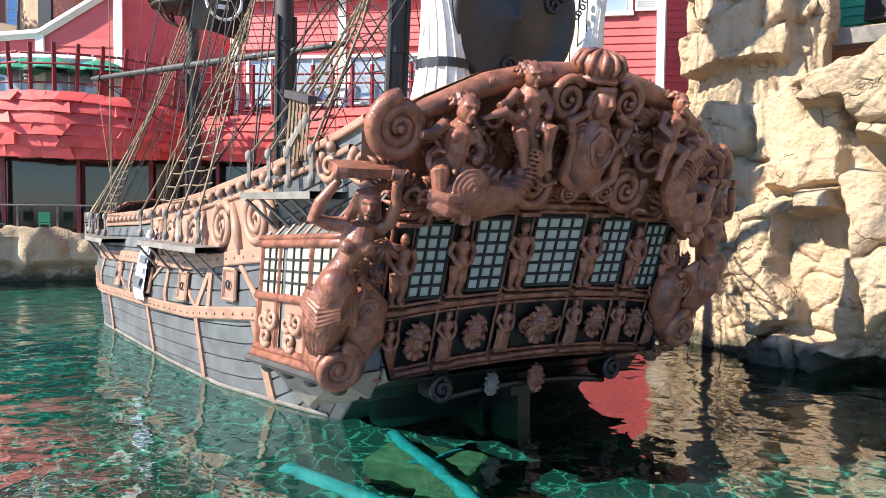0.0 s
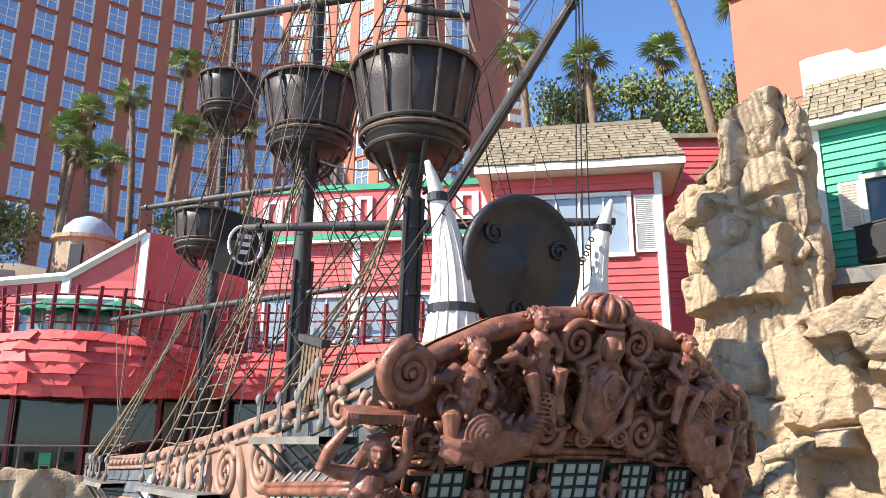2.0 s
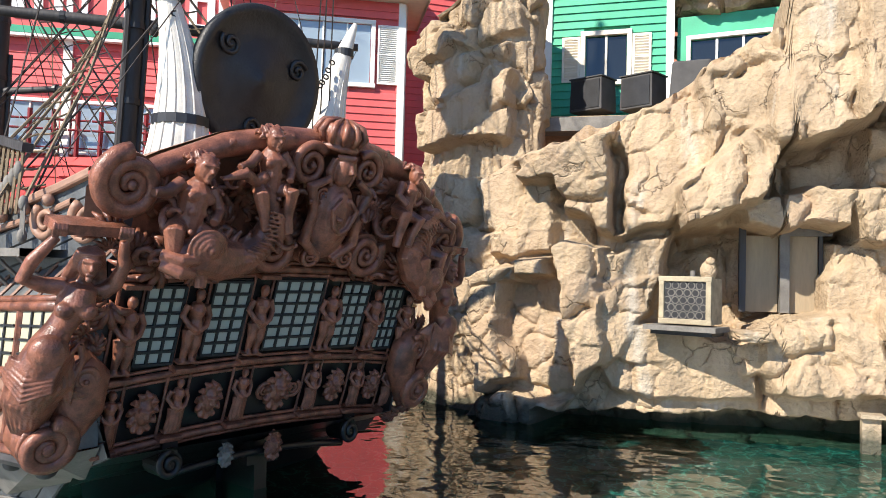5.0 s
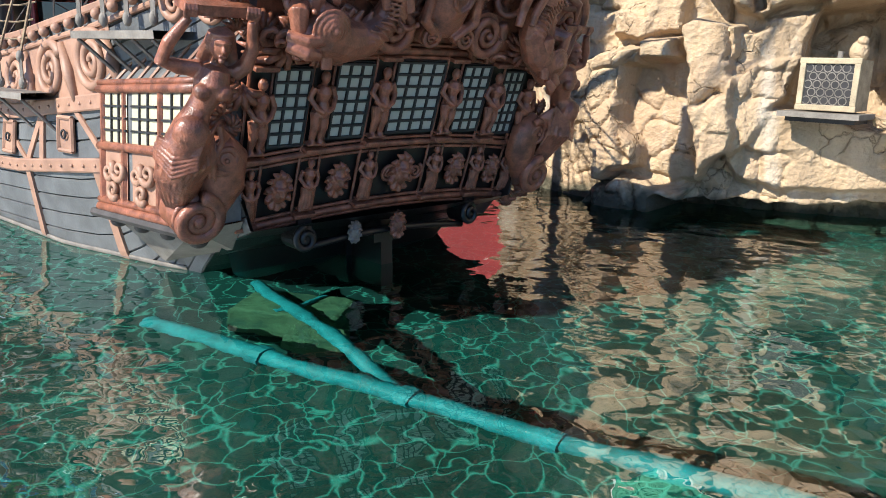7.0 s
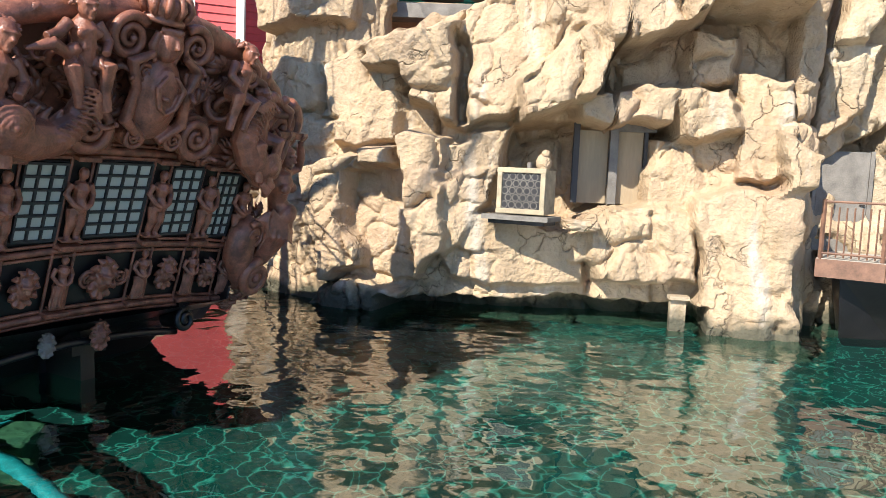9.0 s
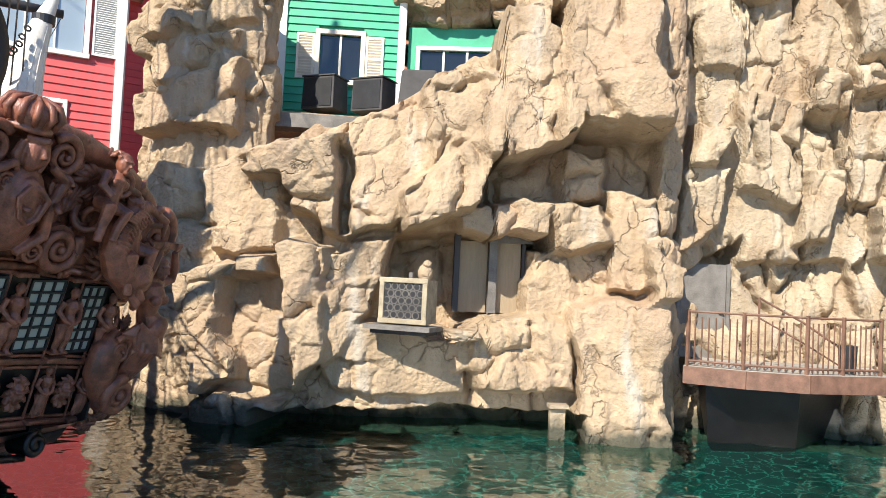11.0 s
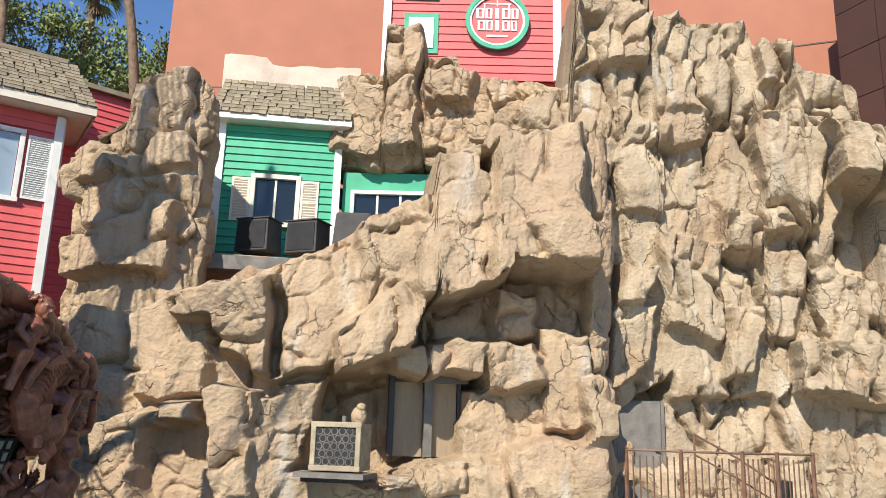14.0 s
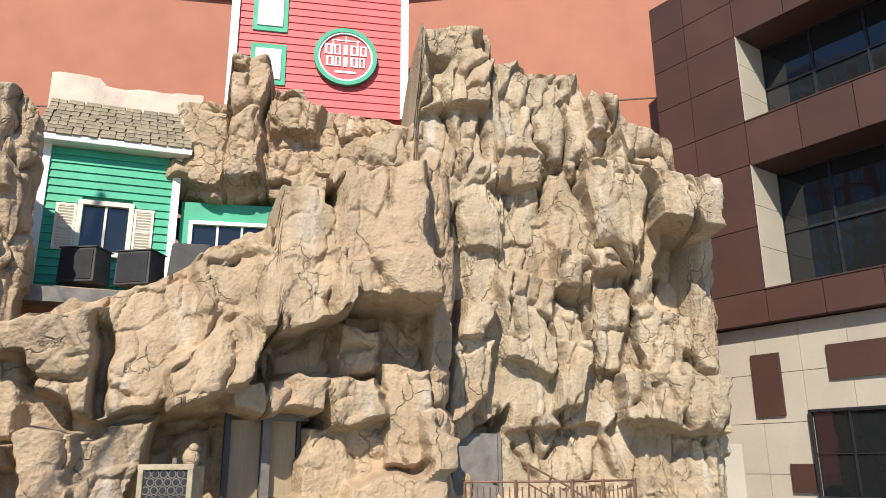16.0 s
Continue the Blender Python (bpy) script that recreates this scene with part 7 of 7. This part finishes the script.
for y in np.linspace(0.0, 2.4, 9):
    part("roof_batten", Geo().tube([gp(y, 2.6, 0.06), gp(y * 0.97, 2.82, -0.11), gp(y * 0.92, 3.16, -0.41)], 0.022, 5), M_TRIM, gal)
part("gallery_foot", Geo().raw([(-2.3, 0.1, 1.0), (-2.9, 0.1, 0.96), (-3.0, 2.6, 0.86), (-2.4, 2.7, 0.86), (-2.2, 0.6, 0.55), (-2.4, 2.2, 0.1)], [(0, 1, 4), (1, 2, 5, 4), (2, 3, 5)]), M_GREYWD, gal, "grey timber gallery foot")
cl = part("cornice_shelf", Geo().tube([gp(y, 0.92, 0.10) for y in np.linspace(-0.02, 2.7, 6)], 0.06, 6), M_WOODDK, gal)
for y in np.linspace(0.3, 2.4, 4):
    part("gallery_corbel", Geo().ball(gp(y, 0.82, -0.1), (0.12, 0.1, 0.1)), M_WOODDK, gal, smooth=True)
# poop side panel with relief between gallery and arch
for y, r in ((0.35, 0.24), (1.0, 0.2)):
    part("spiral_relief", Geo().tube([hull_pt(max(0.02, y + p.x), 3.42 + p.z, 0.05) for p in spiral_pts((0, 0, 0), r, 1.8, 1, -1, 40)], [0.06 - 0.001 * i for i in range(40)], 7), M_TRIM, ship, smooth=True)
bn = part("side_banner", Geo().grid([[hull_pt(7.3 + 0.75 * f + 0.35 * g_, 2.45 - 1.35 * g_, 0.16 + 0.03 * math.sin(6 * f + 5 * g_)) for f in np.linspace(0, 1, 5)] for g_ in np.linspace(0, 1, 9)]), M_BANNER, ship, "pale violet cloth banner hung on the hull", True)
for k, (f0, f1) in enumerate(((0.1, 0.16), (0.22, 0.3), (0.36, 0.46), (0.52, 0.6), (0.66, 0.82))):
    part("banner_bar", Geo().grid([[hull_pt(7.3 + 0.75 * f + 0.35 * g_, 2.45 - 1.35 * g_, 0.2) for f in (0.2, 0.8)] for g_ in (f0, f1)]), M_SIGN if k % 2 else M_HULL, bn)

# gong disc and horns behind the poop
disc = part("shield_disc", Geo().lathe([(0, 0.10), (0.08, 0.10), (0.12, 0.05), (0.45, 0.06), (0.5, 0.03), (0.86, 0.02), (0.9, 0.07), (1.0, 0.07), (1.02, 0.0), (1.0, -0.09), (0, -0.1)], 56), M_DISC, ship, "large charcoal metal disc with raised rim", True,
            m=Matrix.Translation((-0.05, 0.6, 5.52)) @ Matrix.Rotation(radians(98), 4, "X") @ Matrix.Rotation(radians(0), 4, "Z"))
for k in range(3):
    a = 0.4 + k * 2.1
    part("disc_relief", Geo().tube([Vector((0.65 * math.cos(a) + p.x, 0.65 * math.sin(a) + p.z, 0.045)) for p in spiral_pts((0, 0, 0), 0.16, 1.5, a, 1, 26)], 0.03, 6), M_DISC, disc, smooth=True)
for x0, x1, zb, zt in ((-1.05, -1.55, 4.3, 6.85), (1.38, 1.85, 4.3, 6.85)):
    n = 26
    pts = [Vector((x0 + (x1 - x0) * (f ** 1.7) + 0.10 * math.sin(f * 3.1) * (1 if x0 < 0 else -1) * 0.8, 0.9 - 0.15 * f, zb + (zt - zb) * f)) for f in np.linspace(0, 1, n)]
    hn = part("horn", Geo().tube(pts, [0.36 * (1 - f) ** 0.85 + 0.035 for f in np.linspace(0, 1, n)], 18), M_HORN, ship, "fluted ivory-white horn", True)
    for k in range(16):
        a = 2 * math.pi * k / 16
        part("horn_flute", Geo().tube([p + Vector((math.cos(a), math.sin(a), 0)) * (0.36 * (1 - f) ** 0.85 + 0.03) for p, f in list(zip(pts, np.linspace(0, 1, n)))[:20]], [0.022 * (1 - f) + 0.005 for f in np.linspace(0, 1, 20)], 5), M_HORN, hn, smooth=True)
    for i, rr_ in ((5, 0.36), (20, 0.15)):
        part("horn_collar", Geo().tube([pts[i] - Vector((0, 0, 0.06)), pts[i] + Vector((0, 0, 0.06))], rr_, 18), M_IRON, hn)
for sx in (-1, 1):
    q = part("disc_chain", Geo(), M_IRON, ship)
    for k in range(9):
        f = k / 8
        c = Vector((sx * (0.85 + 0.45 * f), 0.65, 5.75 + 0.35 * f - 0.22 * math.sin(math.pi * f)))
        part("link", Geo().tube([c + Vector((0.05 * math.cos(a), 0.02 * (k % 2), 0.035 * math.sin(a))) for a in np.linspace(0, 6.28, 9)], 0.013, 5), M_IRON, q)


# masts, crow's nests, yards
def bucket(parent, c, r_top, r_bot, h):
    """A staved crow's nest with hoops; c is the middle of its foot."""
    o = part("crows_nest", Geo().lathe([(0.0, 0.02), (r_bot, 0.0), (r_bot * 1.08, 0.12 * h), (r_bot + (r_top - r_bot) * 0.6, h * 0.7), (r_top, h), (r_top - 0.06, h), (r_bot, 0.2 * h), (0, 0.15 * h)], 36), M_NEST, parent, "dark staved crow's nest bucket", True, Matrix.Translation(c))
    for z, k in ((0.02, 1.02), (0.16, 1.10), (0.24, 1.06), (0.97, 1.0)):
        rr0 = (r_bot + (r_top - r_bot) * z) * k * 1.03
        part("hoop", Geo().tube([(rr0 * math.cos(a), rr0 * math.sin(a), z * h) for a in np.linspace(0, 2 * math.pi, 37)], 0.045, 6, caps=False), M_HOOP if z in (0.16, 0.97) else M_NEST, o)
    for k in range(14):
        a = 2 * math.pi * k / 14 + 0.1
        part("batten", Geo().tube([((r_bot * 1.1 + (r_top - r_bot * 1.1) * f + 0.02) * math.cos(a), (r_bot * 1.1 + (r_top - r_bot * 1.1) * f + 0.02) * math.sin(a), h * (0.2 + 0.76 * f)) for f in (0, 0.35, 0.65, 0.95)], [0.05, 0.028, 0.028, 0.045], 6), M_HOOP if k % 3 else M_NEST, o)
    for k in range(7):
        a = 2 * math.pi * k / 7
        part("knee", Geo().tube([(r_bot * 0.95 * math.cos(a), r_bot * 0.95 * math.sin(a), 0.05), (r_bot * 0.6 * math.cos(a), r_bot * 0.6 * math.sin(a), -0.28 * h), (0.2 * math.cos(a), 0.2 * math.sin(a), -0.42 * h)], [0.06, 0.05, 0.03], 6), M_NEST, o)
    return o


MASTS = {"mizzen": ((0, 4.45, 2.4), (0, 3.3, 19)), "main": ((0, 10.15, 2.0), (0, 9.4, 26)), "fore": ((0, 19.5, 1.9), (0, 18.7, 26))}
mast_ob = {}


def on_mast(k, z):
    a, b = Vector(MASTS[k][0]), Vector(MASTS[k][1])
    return a + (b - a) * ((z - a.z) / (b.z - a.z))


for k, r in (("mizzen", 0.19), ("main", 0.25), ("fore", 0.25)):
    a, b = Vector(MASTS[k][0]), Vector(MASTS[k][1])
    mo = mast_ob[k] = part("mast", Geo().tube([a + (b - a) * f for f in np.linspace(0, 1, 9)], [r * (1 - 0.5 * f) for f in np.linspace(0, 1, 9)], 14), M_WOODDK, ship, "black tarred timber mast", True)
    for z in np.arange(3.2, 15, 1.25):
        c = on_mast(k, z)
        part("mast_band", Geo().tube([c - Vector((0, 0, 0.05)), c + Vector((0, 0, 0.05))], r * (1 - 0.5 * (z - 2) / 20) + 0.025, 14), M_IRON, mo)
    for sx in (-1, 1):
        part("mast_batten", Geo().tube([on_mast(k, z) + Vector((sx * r * 0.9, -r * 0.5, 0)) for z in (2.6, 5, 7.5)], 0.05, 6), M_WOODDK, mo)
bucket(mast_ob["mizzen"], on_mast("mizzen", 8.35), 1.22, 0.86, 1.75)
bucket(mast_ob["mizzen"], on_mast("mizzen", 12.45), 0.85, 0.62, 1.3)
bucket(mast_ob["main"], on_mast("main", 10.4), 1.30, 0.92, 1.85)
bucket(mast_ob["main"], on_mast("main", 15.7), 0.95, 0.68, 1.5)
bucket(mast_ob["fore"], on_mast("fore", 14.9), 1.15, 0.82, 1.55)
bucket(mast_ob["fore"], on_mast("fore", 9.75) + Vector((-0.25, 0.4, 0)), 1.2, 0.95, 1.45)


def yard(name, p, q, r, label):
    p, q = Vector(p), Vector(q)
    o = part(name, Geo().tube([p + (q - p) * f for f in np.linspace(0, 1, 9)], [r * (0.55 + 0.45 * math.sin(math.pi * (0.1 + 0.8 * f))) for f in np.linspace(0, 1, 9)], 10), M_WOODDK, ship, label, True)
    for f in (0.04, 0.3, 0.7, 0.96):
        c = p + (q - p) * f
        d = (q - p).normalized() * 0.04
        part("yard_band", Geo().tube([c - d, c + d], r * 1.05, 10), M_IRON, o)
    return o


yard("yard", (-2.54, 6.13, 7.05), (3.19, 2.1, 7.05), 0.10, "dark horizontal yard")
yard("yard", (-2.44, 12.04, 14.6), (4.4, 4.94, 14.6), 0.12, "dark horizontal yard")
yard("yard", (-2.45, 20.7, 11.4), (1.9, 15.0, 11.4), 0.12, "dark horizontal yard")
yard("yard", (-3.49, 16.45, 6.6), (0.9, 8.4, 6.7), 0.09, "dark horizontal yard")
yard("gaff", (0.05, 3.6, 6.75), (0.24, -0.5, 9.4), 0.10, "dark sloping gaff")
yard("boom", (-0.6, 3.4, 10.95), (0.6, 3.0, 10.95), 0.07, "short crosstree")


# standing rigging
def shrouds(foot_y, foot_z, top, n, spread, mat, out=0.42, ratl=0.33, upto=0.93, side=-1):
    o = part("shrouds", Geo(), M_ROPET, ship, "rope ladder shrouds with ratlines")
    feet = [hull_pt(y, foot_z, out, side) for y in np.linspace(foot_y[0], foot_y[1], n)]
    tops = [Vector(top) + Vector((spread * (i / (n - 1) - 0.5) * side * -1, spread * (i / (n - 1) - 0.5), 0)) for i in range(n)]
    for a, b in zip(feet, tops):
        mid = (a + b) / 2 + Vector((0.02, 0, -0.06))
        part("shroud_rope", Geo().tube([a + Vector((0, 0, 0.5)), mid, b], 0.021, 5), mat, o)
        part("deadeye", Geo().ball(a + Vector((0, 0, 0.5)), (0.055, 0.055, 0.085), seg=8, rings=6), M_GREYWD, o, smooth=True)
        part("deadeye", Geo().ball(a + Vector((0, 0, 0.14)), (0.055, 0.055, 0.085), seg=8, rings=6), M_GREYWD, o, smooth=True)
        for d in (-0.04, 0.0, 0.04):
            part("lanyard", Geo().tube([a + Vector((0, d, 0.15)), a + Vector((0, d, 0.5))], 0.014, 4), M_GREYWD, o)
    L = (tops[0] - feet[0]).length
    for k in range(3, int(L * upto / ratl)):
        f = k * ratl / L
        part("ratline", Geo().tube([a + (b - a) * f + Vector((0, 0, -0.03 * (i % 2))) for i, (a, b) in enumerate(zip(feet, tops))], 0.014, 4), mat, o)


shrouds((0.8, 2.3), 3.1, on_mast("mizzen", 8.1), 4, 0.5, M_ROPET)
shrouds((4.1, 7.3), 2.28, on_mast("main", 10.2), 5, 0.6, M_ROPET)
shrouds((10.6, 14.4), 2.18, on_mast("fore", 9.4), 6, 0.7, M_ROPET)
shrouds((1.0, 2.5), 3.1, on_mast("mizzen", 8.1), 4, 0.5, M_ROPET, side=1)
shrouds((4.4, 7.6), 2.28, on_mast("main", 10.2), 5, 0.6, M_ROPE, side=1)


def ladder(p, q, w, n, mat):
    """Upper shrouds between two nests."""
    p, q = Vector(p), Vector(q)
    o = part("upper_shrouds", Geo(), mat, ship, "narrow rope ladder")
    for i in range(n):
        f = i / (n - 1) - 0.5
        part("shroud_rope", Geo().tube([p + Vector((f * w, -f * w * 0.7, 0)), q + Vector((f * 0.25, -f * 0.2, 0))], 0.02, 4), mat, o)
    L = (q - p).length
    for k in range(1, int(L / 0.4)):
        t = k * 0.4 / L
        part("ratline", Geo().tube([p + (q - p) * t + Vector((f * (w * (1 - t) + 0.25 * t), -f * (w * (1 - t) * 0.7 + 0.2 * t), 0)) for f in (-0.5, 0.5)], 0.014, 4), mat, o)


for k, z0, z1, w in (("mizzen", 10.0, 12.6, 1.6), ("main", 12.2, 15.9, 1.8), ("fore", 11.2, 15.0, 1.6), ("mizzen", 13.8, 18, 1.2), ("main", 17.2, 22, 1.3), ("fore", 16.4, 21, 1.5)):
    for dy in (-0.7, 0.6):
        ladder(on_mast(k, z0) + Vector((-0.3, dy, 0)), on_mast(k, z1) + Vector((0, dy * 0.2, 0)), w, 4, M_ROPET if dy < 0 else M_ROPE)

rig = part("running_rigging", Geo(), M_ROPE, ship, "slack dark running ropes")
rr2 = random.Random(21)
ANCH = [on_mast(k, z) for k, z in (("mizzen", 8.2), ("mizzen", 12.4), ("mizzen", 16), ("main", 10.3), ("main", 15.6), ("main", 22), ("fore", 9.8), ("fore", 14.9), ("fore", 22))]
FEET = [hull_pt(y, rail_z(y), -0.1, s) for y in np.linspace(1.5, 16, 16) for s in (-1, 1)]
YE = [Vector(p) for p in ((-2.54, 6.13, 7.05), (3.19, 2.1, 7.05), (-2.44, 12.04, 14.6), (4.4, 4.94, 14.6), (-2.45, 20.7, 11.4), (1.9, 15.0, 11.4), (-3.4, 16.3, 6.6), (0.24, -0.5, 9.4))]


def rope(a, b, sag, r, mat=None):
    a, b = Vector(a), Vector(b)
    part("rope", Geo().tube([a + (b - a) * f + Vector((0, 0, -sag * math.sin(math.pi * f))) for f in np.linspace(0, 1, 8)], r, 4), mat or M_ROPE, rig)


for i in range(120):
    a = rr2.choice(ANCH + YE)
    b = rr2.choice(FEET)
    if abs(a.y - b.y) < 7:
        rope(a, b + Vector((0, 0, 0.1)), rr2.uniform(0.0, 0.3), rr2.choice((0.008, 0.011, 0.015)), M_ROPET if rr2.random() < 0.2 else M_ROPE)
for a, b in zip(ANCH, ANCH[3:]):
    rope(a, b, 0.25, 0.02)
for i in range(10):
    a, b = rr2.choice(YE[:7]), rr2.choice(ANCH)
    if abs(a.y - b.y) < 6:
        rope(a, b, 0.2, 0.013)
for dx in (-0.05, 0.0, 0.06):
    rope((0.24 + dx, -0.5, 9.35), (1.3 + dx * 3, 0.9, 4.7), 0.0, 0.013)
rope((0.24, -0.5, 9.35), on_mast("mizzen", 16), 0.1, 0.014)
rope((0.2, 0.2, 8.9), on_mast("mizzen", 13), 0.1, 0.014)
part("rack_bar", Geo().box((-2.75, 1.6, 4.35), (0.12, 0.9, 0.1), Matrix.Rotation(radians(12), 3, "X")), M_WOODDK, ship, "dark pin rail with hanging blocks")
for k in range(6):
    part("block", Geo().ball((-2.8, 1.25 + 0.14 * k, 4.0 - 0.07 * k), (0.06, 0.06, 0.11), seg=8, rings=6), M_GREYWD, ship, smooth=True)
    part("rope_fall", Geo().tube([(-2.75, 1.25 + 0.14 * k, 4.35), (-2.85, 1.15 + 0.14 * k, 3.5)], 0.02, 4), M_ROPET, ship)

fl = part("pirate_flag", Geo().grid([[Vector((-1.15 + 1.6 * f - 0.1 * g_, 14.0 + 0.12 * math.sin(5 * f + 3 * g_), 9.85 - 1.95 * g_ - 0.25 * f)) for f in np.linspace(0, 1, 10)] for g_ in np.linspace(0, 1, 9)]), M_FLAG, ship, "black flag with a pale round emblem", True)
part("flag_ring", Geo().tube([(-0.4 + 0.5 * math.cos(a), 13.82, 8.75 + 0.58 * math.sin(a)) for a in np.linspace(0, 6.28, 25)], 0.045, 5), M_SIGN, fl)
for k in range(3):
    part("flag_bar", Geo().box((-0.42, 13.82, 9.0 - 0.24 * k), (0.5 - 0.1 * k, 0.02, 0.13)), M_SIGN, fl)


# ---- planting, palms, kiosk ----
def palm(seed, h, lean=None):
    """A fan palm: ringed trunk, dry skirt, crown of split fan leaves; its foot at the origin."""
    r_ = random.Random(seed)
    o = thing("palm_tree", "tall fan palm with a dry skirt of old fronds", "palm", group="palms before the tower")
    lean = lean or (r_.uniform(-0.5, 0.5), r_.uniform(-0.5, 0.5))
    n = 40
    pts = [Vector((lean[0] * f * f * 1.5, lean[1] * f * f * 1.5, h * f)) for f in np.linspace(0, 1, n)]
    part("trunk", Geo().tube(pts, [0.26 - 0.08 * f + 0.03 * (i % 2) for i, f in enumerate(np.linspace(0, 1, n))], 9), M_TRUNK, o, smooth=True)
    top = pts[-1]
    g = Geo()

    def fan(c, d, L, k, droop, droop2):
        d = d.normalized()
        side = d.cross(Vector((0, 0, 1))).normalized()
        base = c + d * L * 0.45
        base.z -= droop * 0.2
        g.tube([c, base], [0.025, 0.015], 4, k)
        for j in range(11):
            a = -1.25 + 2.5 * j / 10
            w = (d * math.cos(a) + side * math.sin(a)).normalized()
            tip = base + w * L * 0.62 * (0.75 + 0.25 * math.cos(a))
            tip.z -= droop + droop2 * abs(math.sin(a))
            mid = (base + tip) / 2 + Vector((0, 0, droop * 0.35))
            n_ = side * 0.06 * math.cos(a) - d * 0.06 * math.sin(a)
            g.raw([base, mid - n_, tip, mid + n_], [(0, 1, 2, 3)], k)

    for i in range(34):
        el = r_.uniform(-0.45, 1.25)
        az = r_.uniform(0, 6.283)
        d = Vector((math.cos(az) * math.cos(el), math.sin(az) * math.cos(el), math.sin(el)))
        fan(top + Vector((0, 0, 0.05)), d, r_.uniform(1.3, 1.85), 0, r_.uniform(0.15, 0.45), 0.12)
    part("crown", g, [M_FROND, M_DRY], o)
    g = Geo()
    for i in range(9):
        az = r_.uniform(0, 6.283)
        d = Vector((math.cos(az) * 0.45, math.sin(az) * 0.45, -0.9))
        fan(top + Vector((0, 0, -0.1)), d, r_.uniform(0.7, 1.1), 1, 0.2, 0.0)
    part("skirt", g, [M_FROND, M_DRY], o, "dry straw-brown old fronds")
    return o


leaning = palm(9, 16, (-1.7, 0.3))
leaning.matrix_basis = pose(12.45, 36.5, 12.9)
pa = [palm(s, h) for s, h in ((1, 16), (2, 13), (3, 18))]
SPOTS = [(6.7, 37.6, 23.4), (3.0, 37.1, 23.9), (14.9, 39.5, 27.5), (10.2, 41.0, 25.2), (-26.6, 35.1, 19.4), (-25.3, 36.1, 18.8), (-19.9, 37.1, 20.2), (-19.0, 39.8, 22.5), (-18.1, 42.4, 26.0),
         (-21.2, 36.3, 17.9), (-17.5, 40.5, 20.8), (-15.9, 43.3, 22.2), (-18.9, 37.6, 17.5), (-13.6, 44.1, 22.1), (-9.1, 47.3, 27.7), (-25.6, 33.3, 16.1), (-28.5, 36.0, 20.5), (-21.6, 37.4, 19.2)]
HS = (16, 13, 18)
for i, (x, y, z) in enumerate(SPOTS):
    k = i % 3
    size = 0.8 if x < 0 else 1.0
    m = pose(x, y, z - HS[k] * size, 0, 0, 70 * i) @ Matrix.Scale(size, 4)
    if i < 3:
        pa[k].matrix_basis = m
    else:
        copy_thing(pa[k], m)
tagged(new("hill_rear", Geo().grid([[(x, y, 1.5 + 11.0 * max(0, min(1, (y - 37) / 4)) + 0.8 * math.sin(x * 0.4)) for x in np.linspace(-45, 20, 40)] for y in np.linspace(36, 64, 14)]).mesh("hill_rear", M_EARTH, True)), "planted bank behind the red buildings", "bank", kind="structure")


def tree(seed, x, y, z, h, w, label):
    r_ = random.Random(seed)
    o = thing("tree", label, "tree", pose(x, y, z), group="trees behind the roofs")
    part("trunk", Geo().tube([(0, 0, 0), (0.1, 0, h * 0.3), (0.2, 0.1, h * 0.6)], [0.25, 0.2, 0.1], 8), M_TRUNK, o, smooth=True)
    clumps = []
    for i in range(14):
        a, q = r_.uniform(0, 6.28), r_.random() ** 0.5
        c = Vector((w / 2 * q * math.cos(a), w / 2 * q * math.sin(a), h * r_.uniform(0.45, 1.0)))
        clumps.append(c)
        part("limb", Geo().tube([(0.1, 0, h * 0.3), c * 0.6 + Vector((0, 0, h * 0.15)), c], [0.09, 0.05, 0.02], 5), M_TRUNK, o)
    g = Geo()
    for c in clumps:
        for j in range(320):
            p = c + Vector((r_.gauss(0, 0.55), r_.gauss(0, 0.55), r_.gauss(0, 0.42)))
            e = Euler((r_.uniform(0, 6), r_.uniform(0, 6), r_.uniform(0, 6))).to_matrix()
            s = r_.uniform(0.07, 0.15)
            g.raw([p + e @ Vector(v) for v in ((-s, -s * 0.5, 0), (s, -s * 0.5, 0), (s * 0.6, s * 0.5, 0.02), (-s * 0.6, s * 0.5, 0))], [(0, 1, 2, 3)])
    part("crown", g, M_LEAF, o)


for i, (x, y, z, h, w) in enumerate(((5.2, 41, 16.5, 6.0, 5.5), (9.2, 42, 16.5, 7.5, 6.0), (13.2, 41, 16.5, 6.5, 6.5), (-25, 35, 10.5, 4.0, 5.0), (-14, 40, 12, 3.5, 5), (-29, 33, 10, 4.5, 6), (16.5, 44, 18, 7, 6))):
    tree(40 + i, x, y, z, h, w, "leafy green tree behind the roofs")
kio = thing("stone_kiosk", "small round stone kiosk with a blue dome", "kiosk", pose(-19.4, 36.4, 10.8))
part("wall", Geo().lathe([(1.5, 0), (1.5, 1.9), (1.7, 1.95), (1.7, 2.15), (1.3, 2.2)], 12), M_ROCKG, kio)
part("dome", Geo().lathe([(1.25, 2.2), (1.15, 2.7), (0.8, 3.1), (0.3, 3.35), (0, 3.4)], 20), M_DOME, kio, "pale blue dome", True)
# solid black block, put in for the shade inside the kiosk's doorway
part("opening_shade", Geo().box((0.3, -1.4, 0.9), (0.6, 0.3, 1.3)), M_IRON, kio)
tagged(new("wall_garden", Geo().box((-26, 33.8, 10.2), (8, 0.6, 2.0), Matrix.Rotation(radians(28), 3, "Z")).mesh("wall_garden", M_CONC)), "low rendered garden wall", "wall", kind="structure")
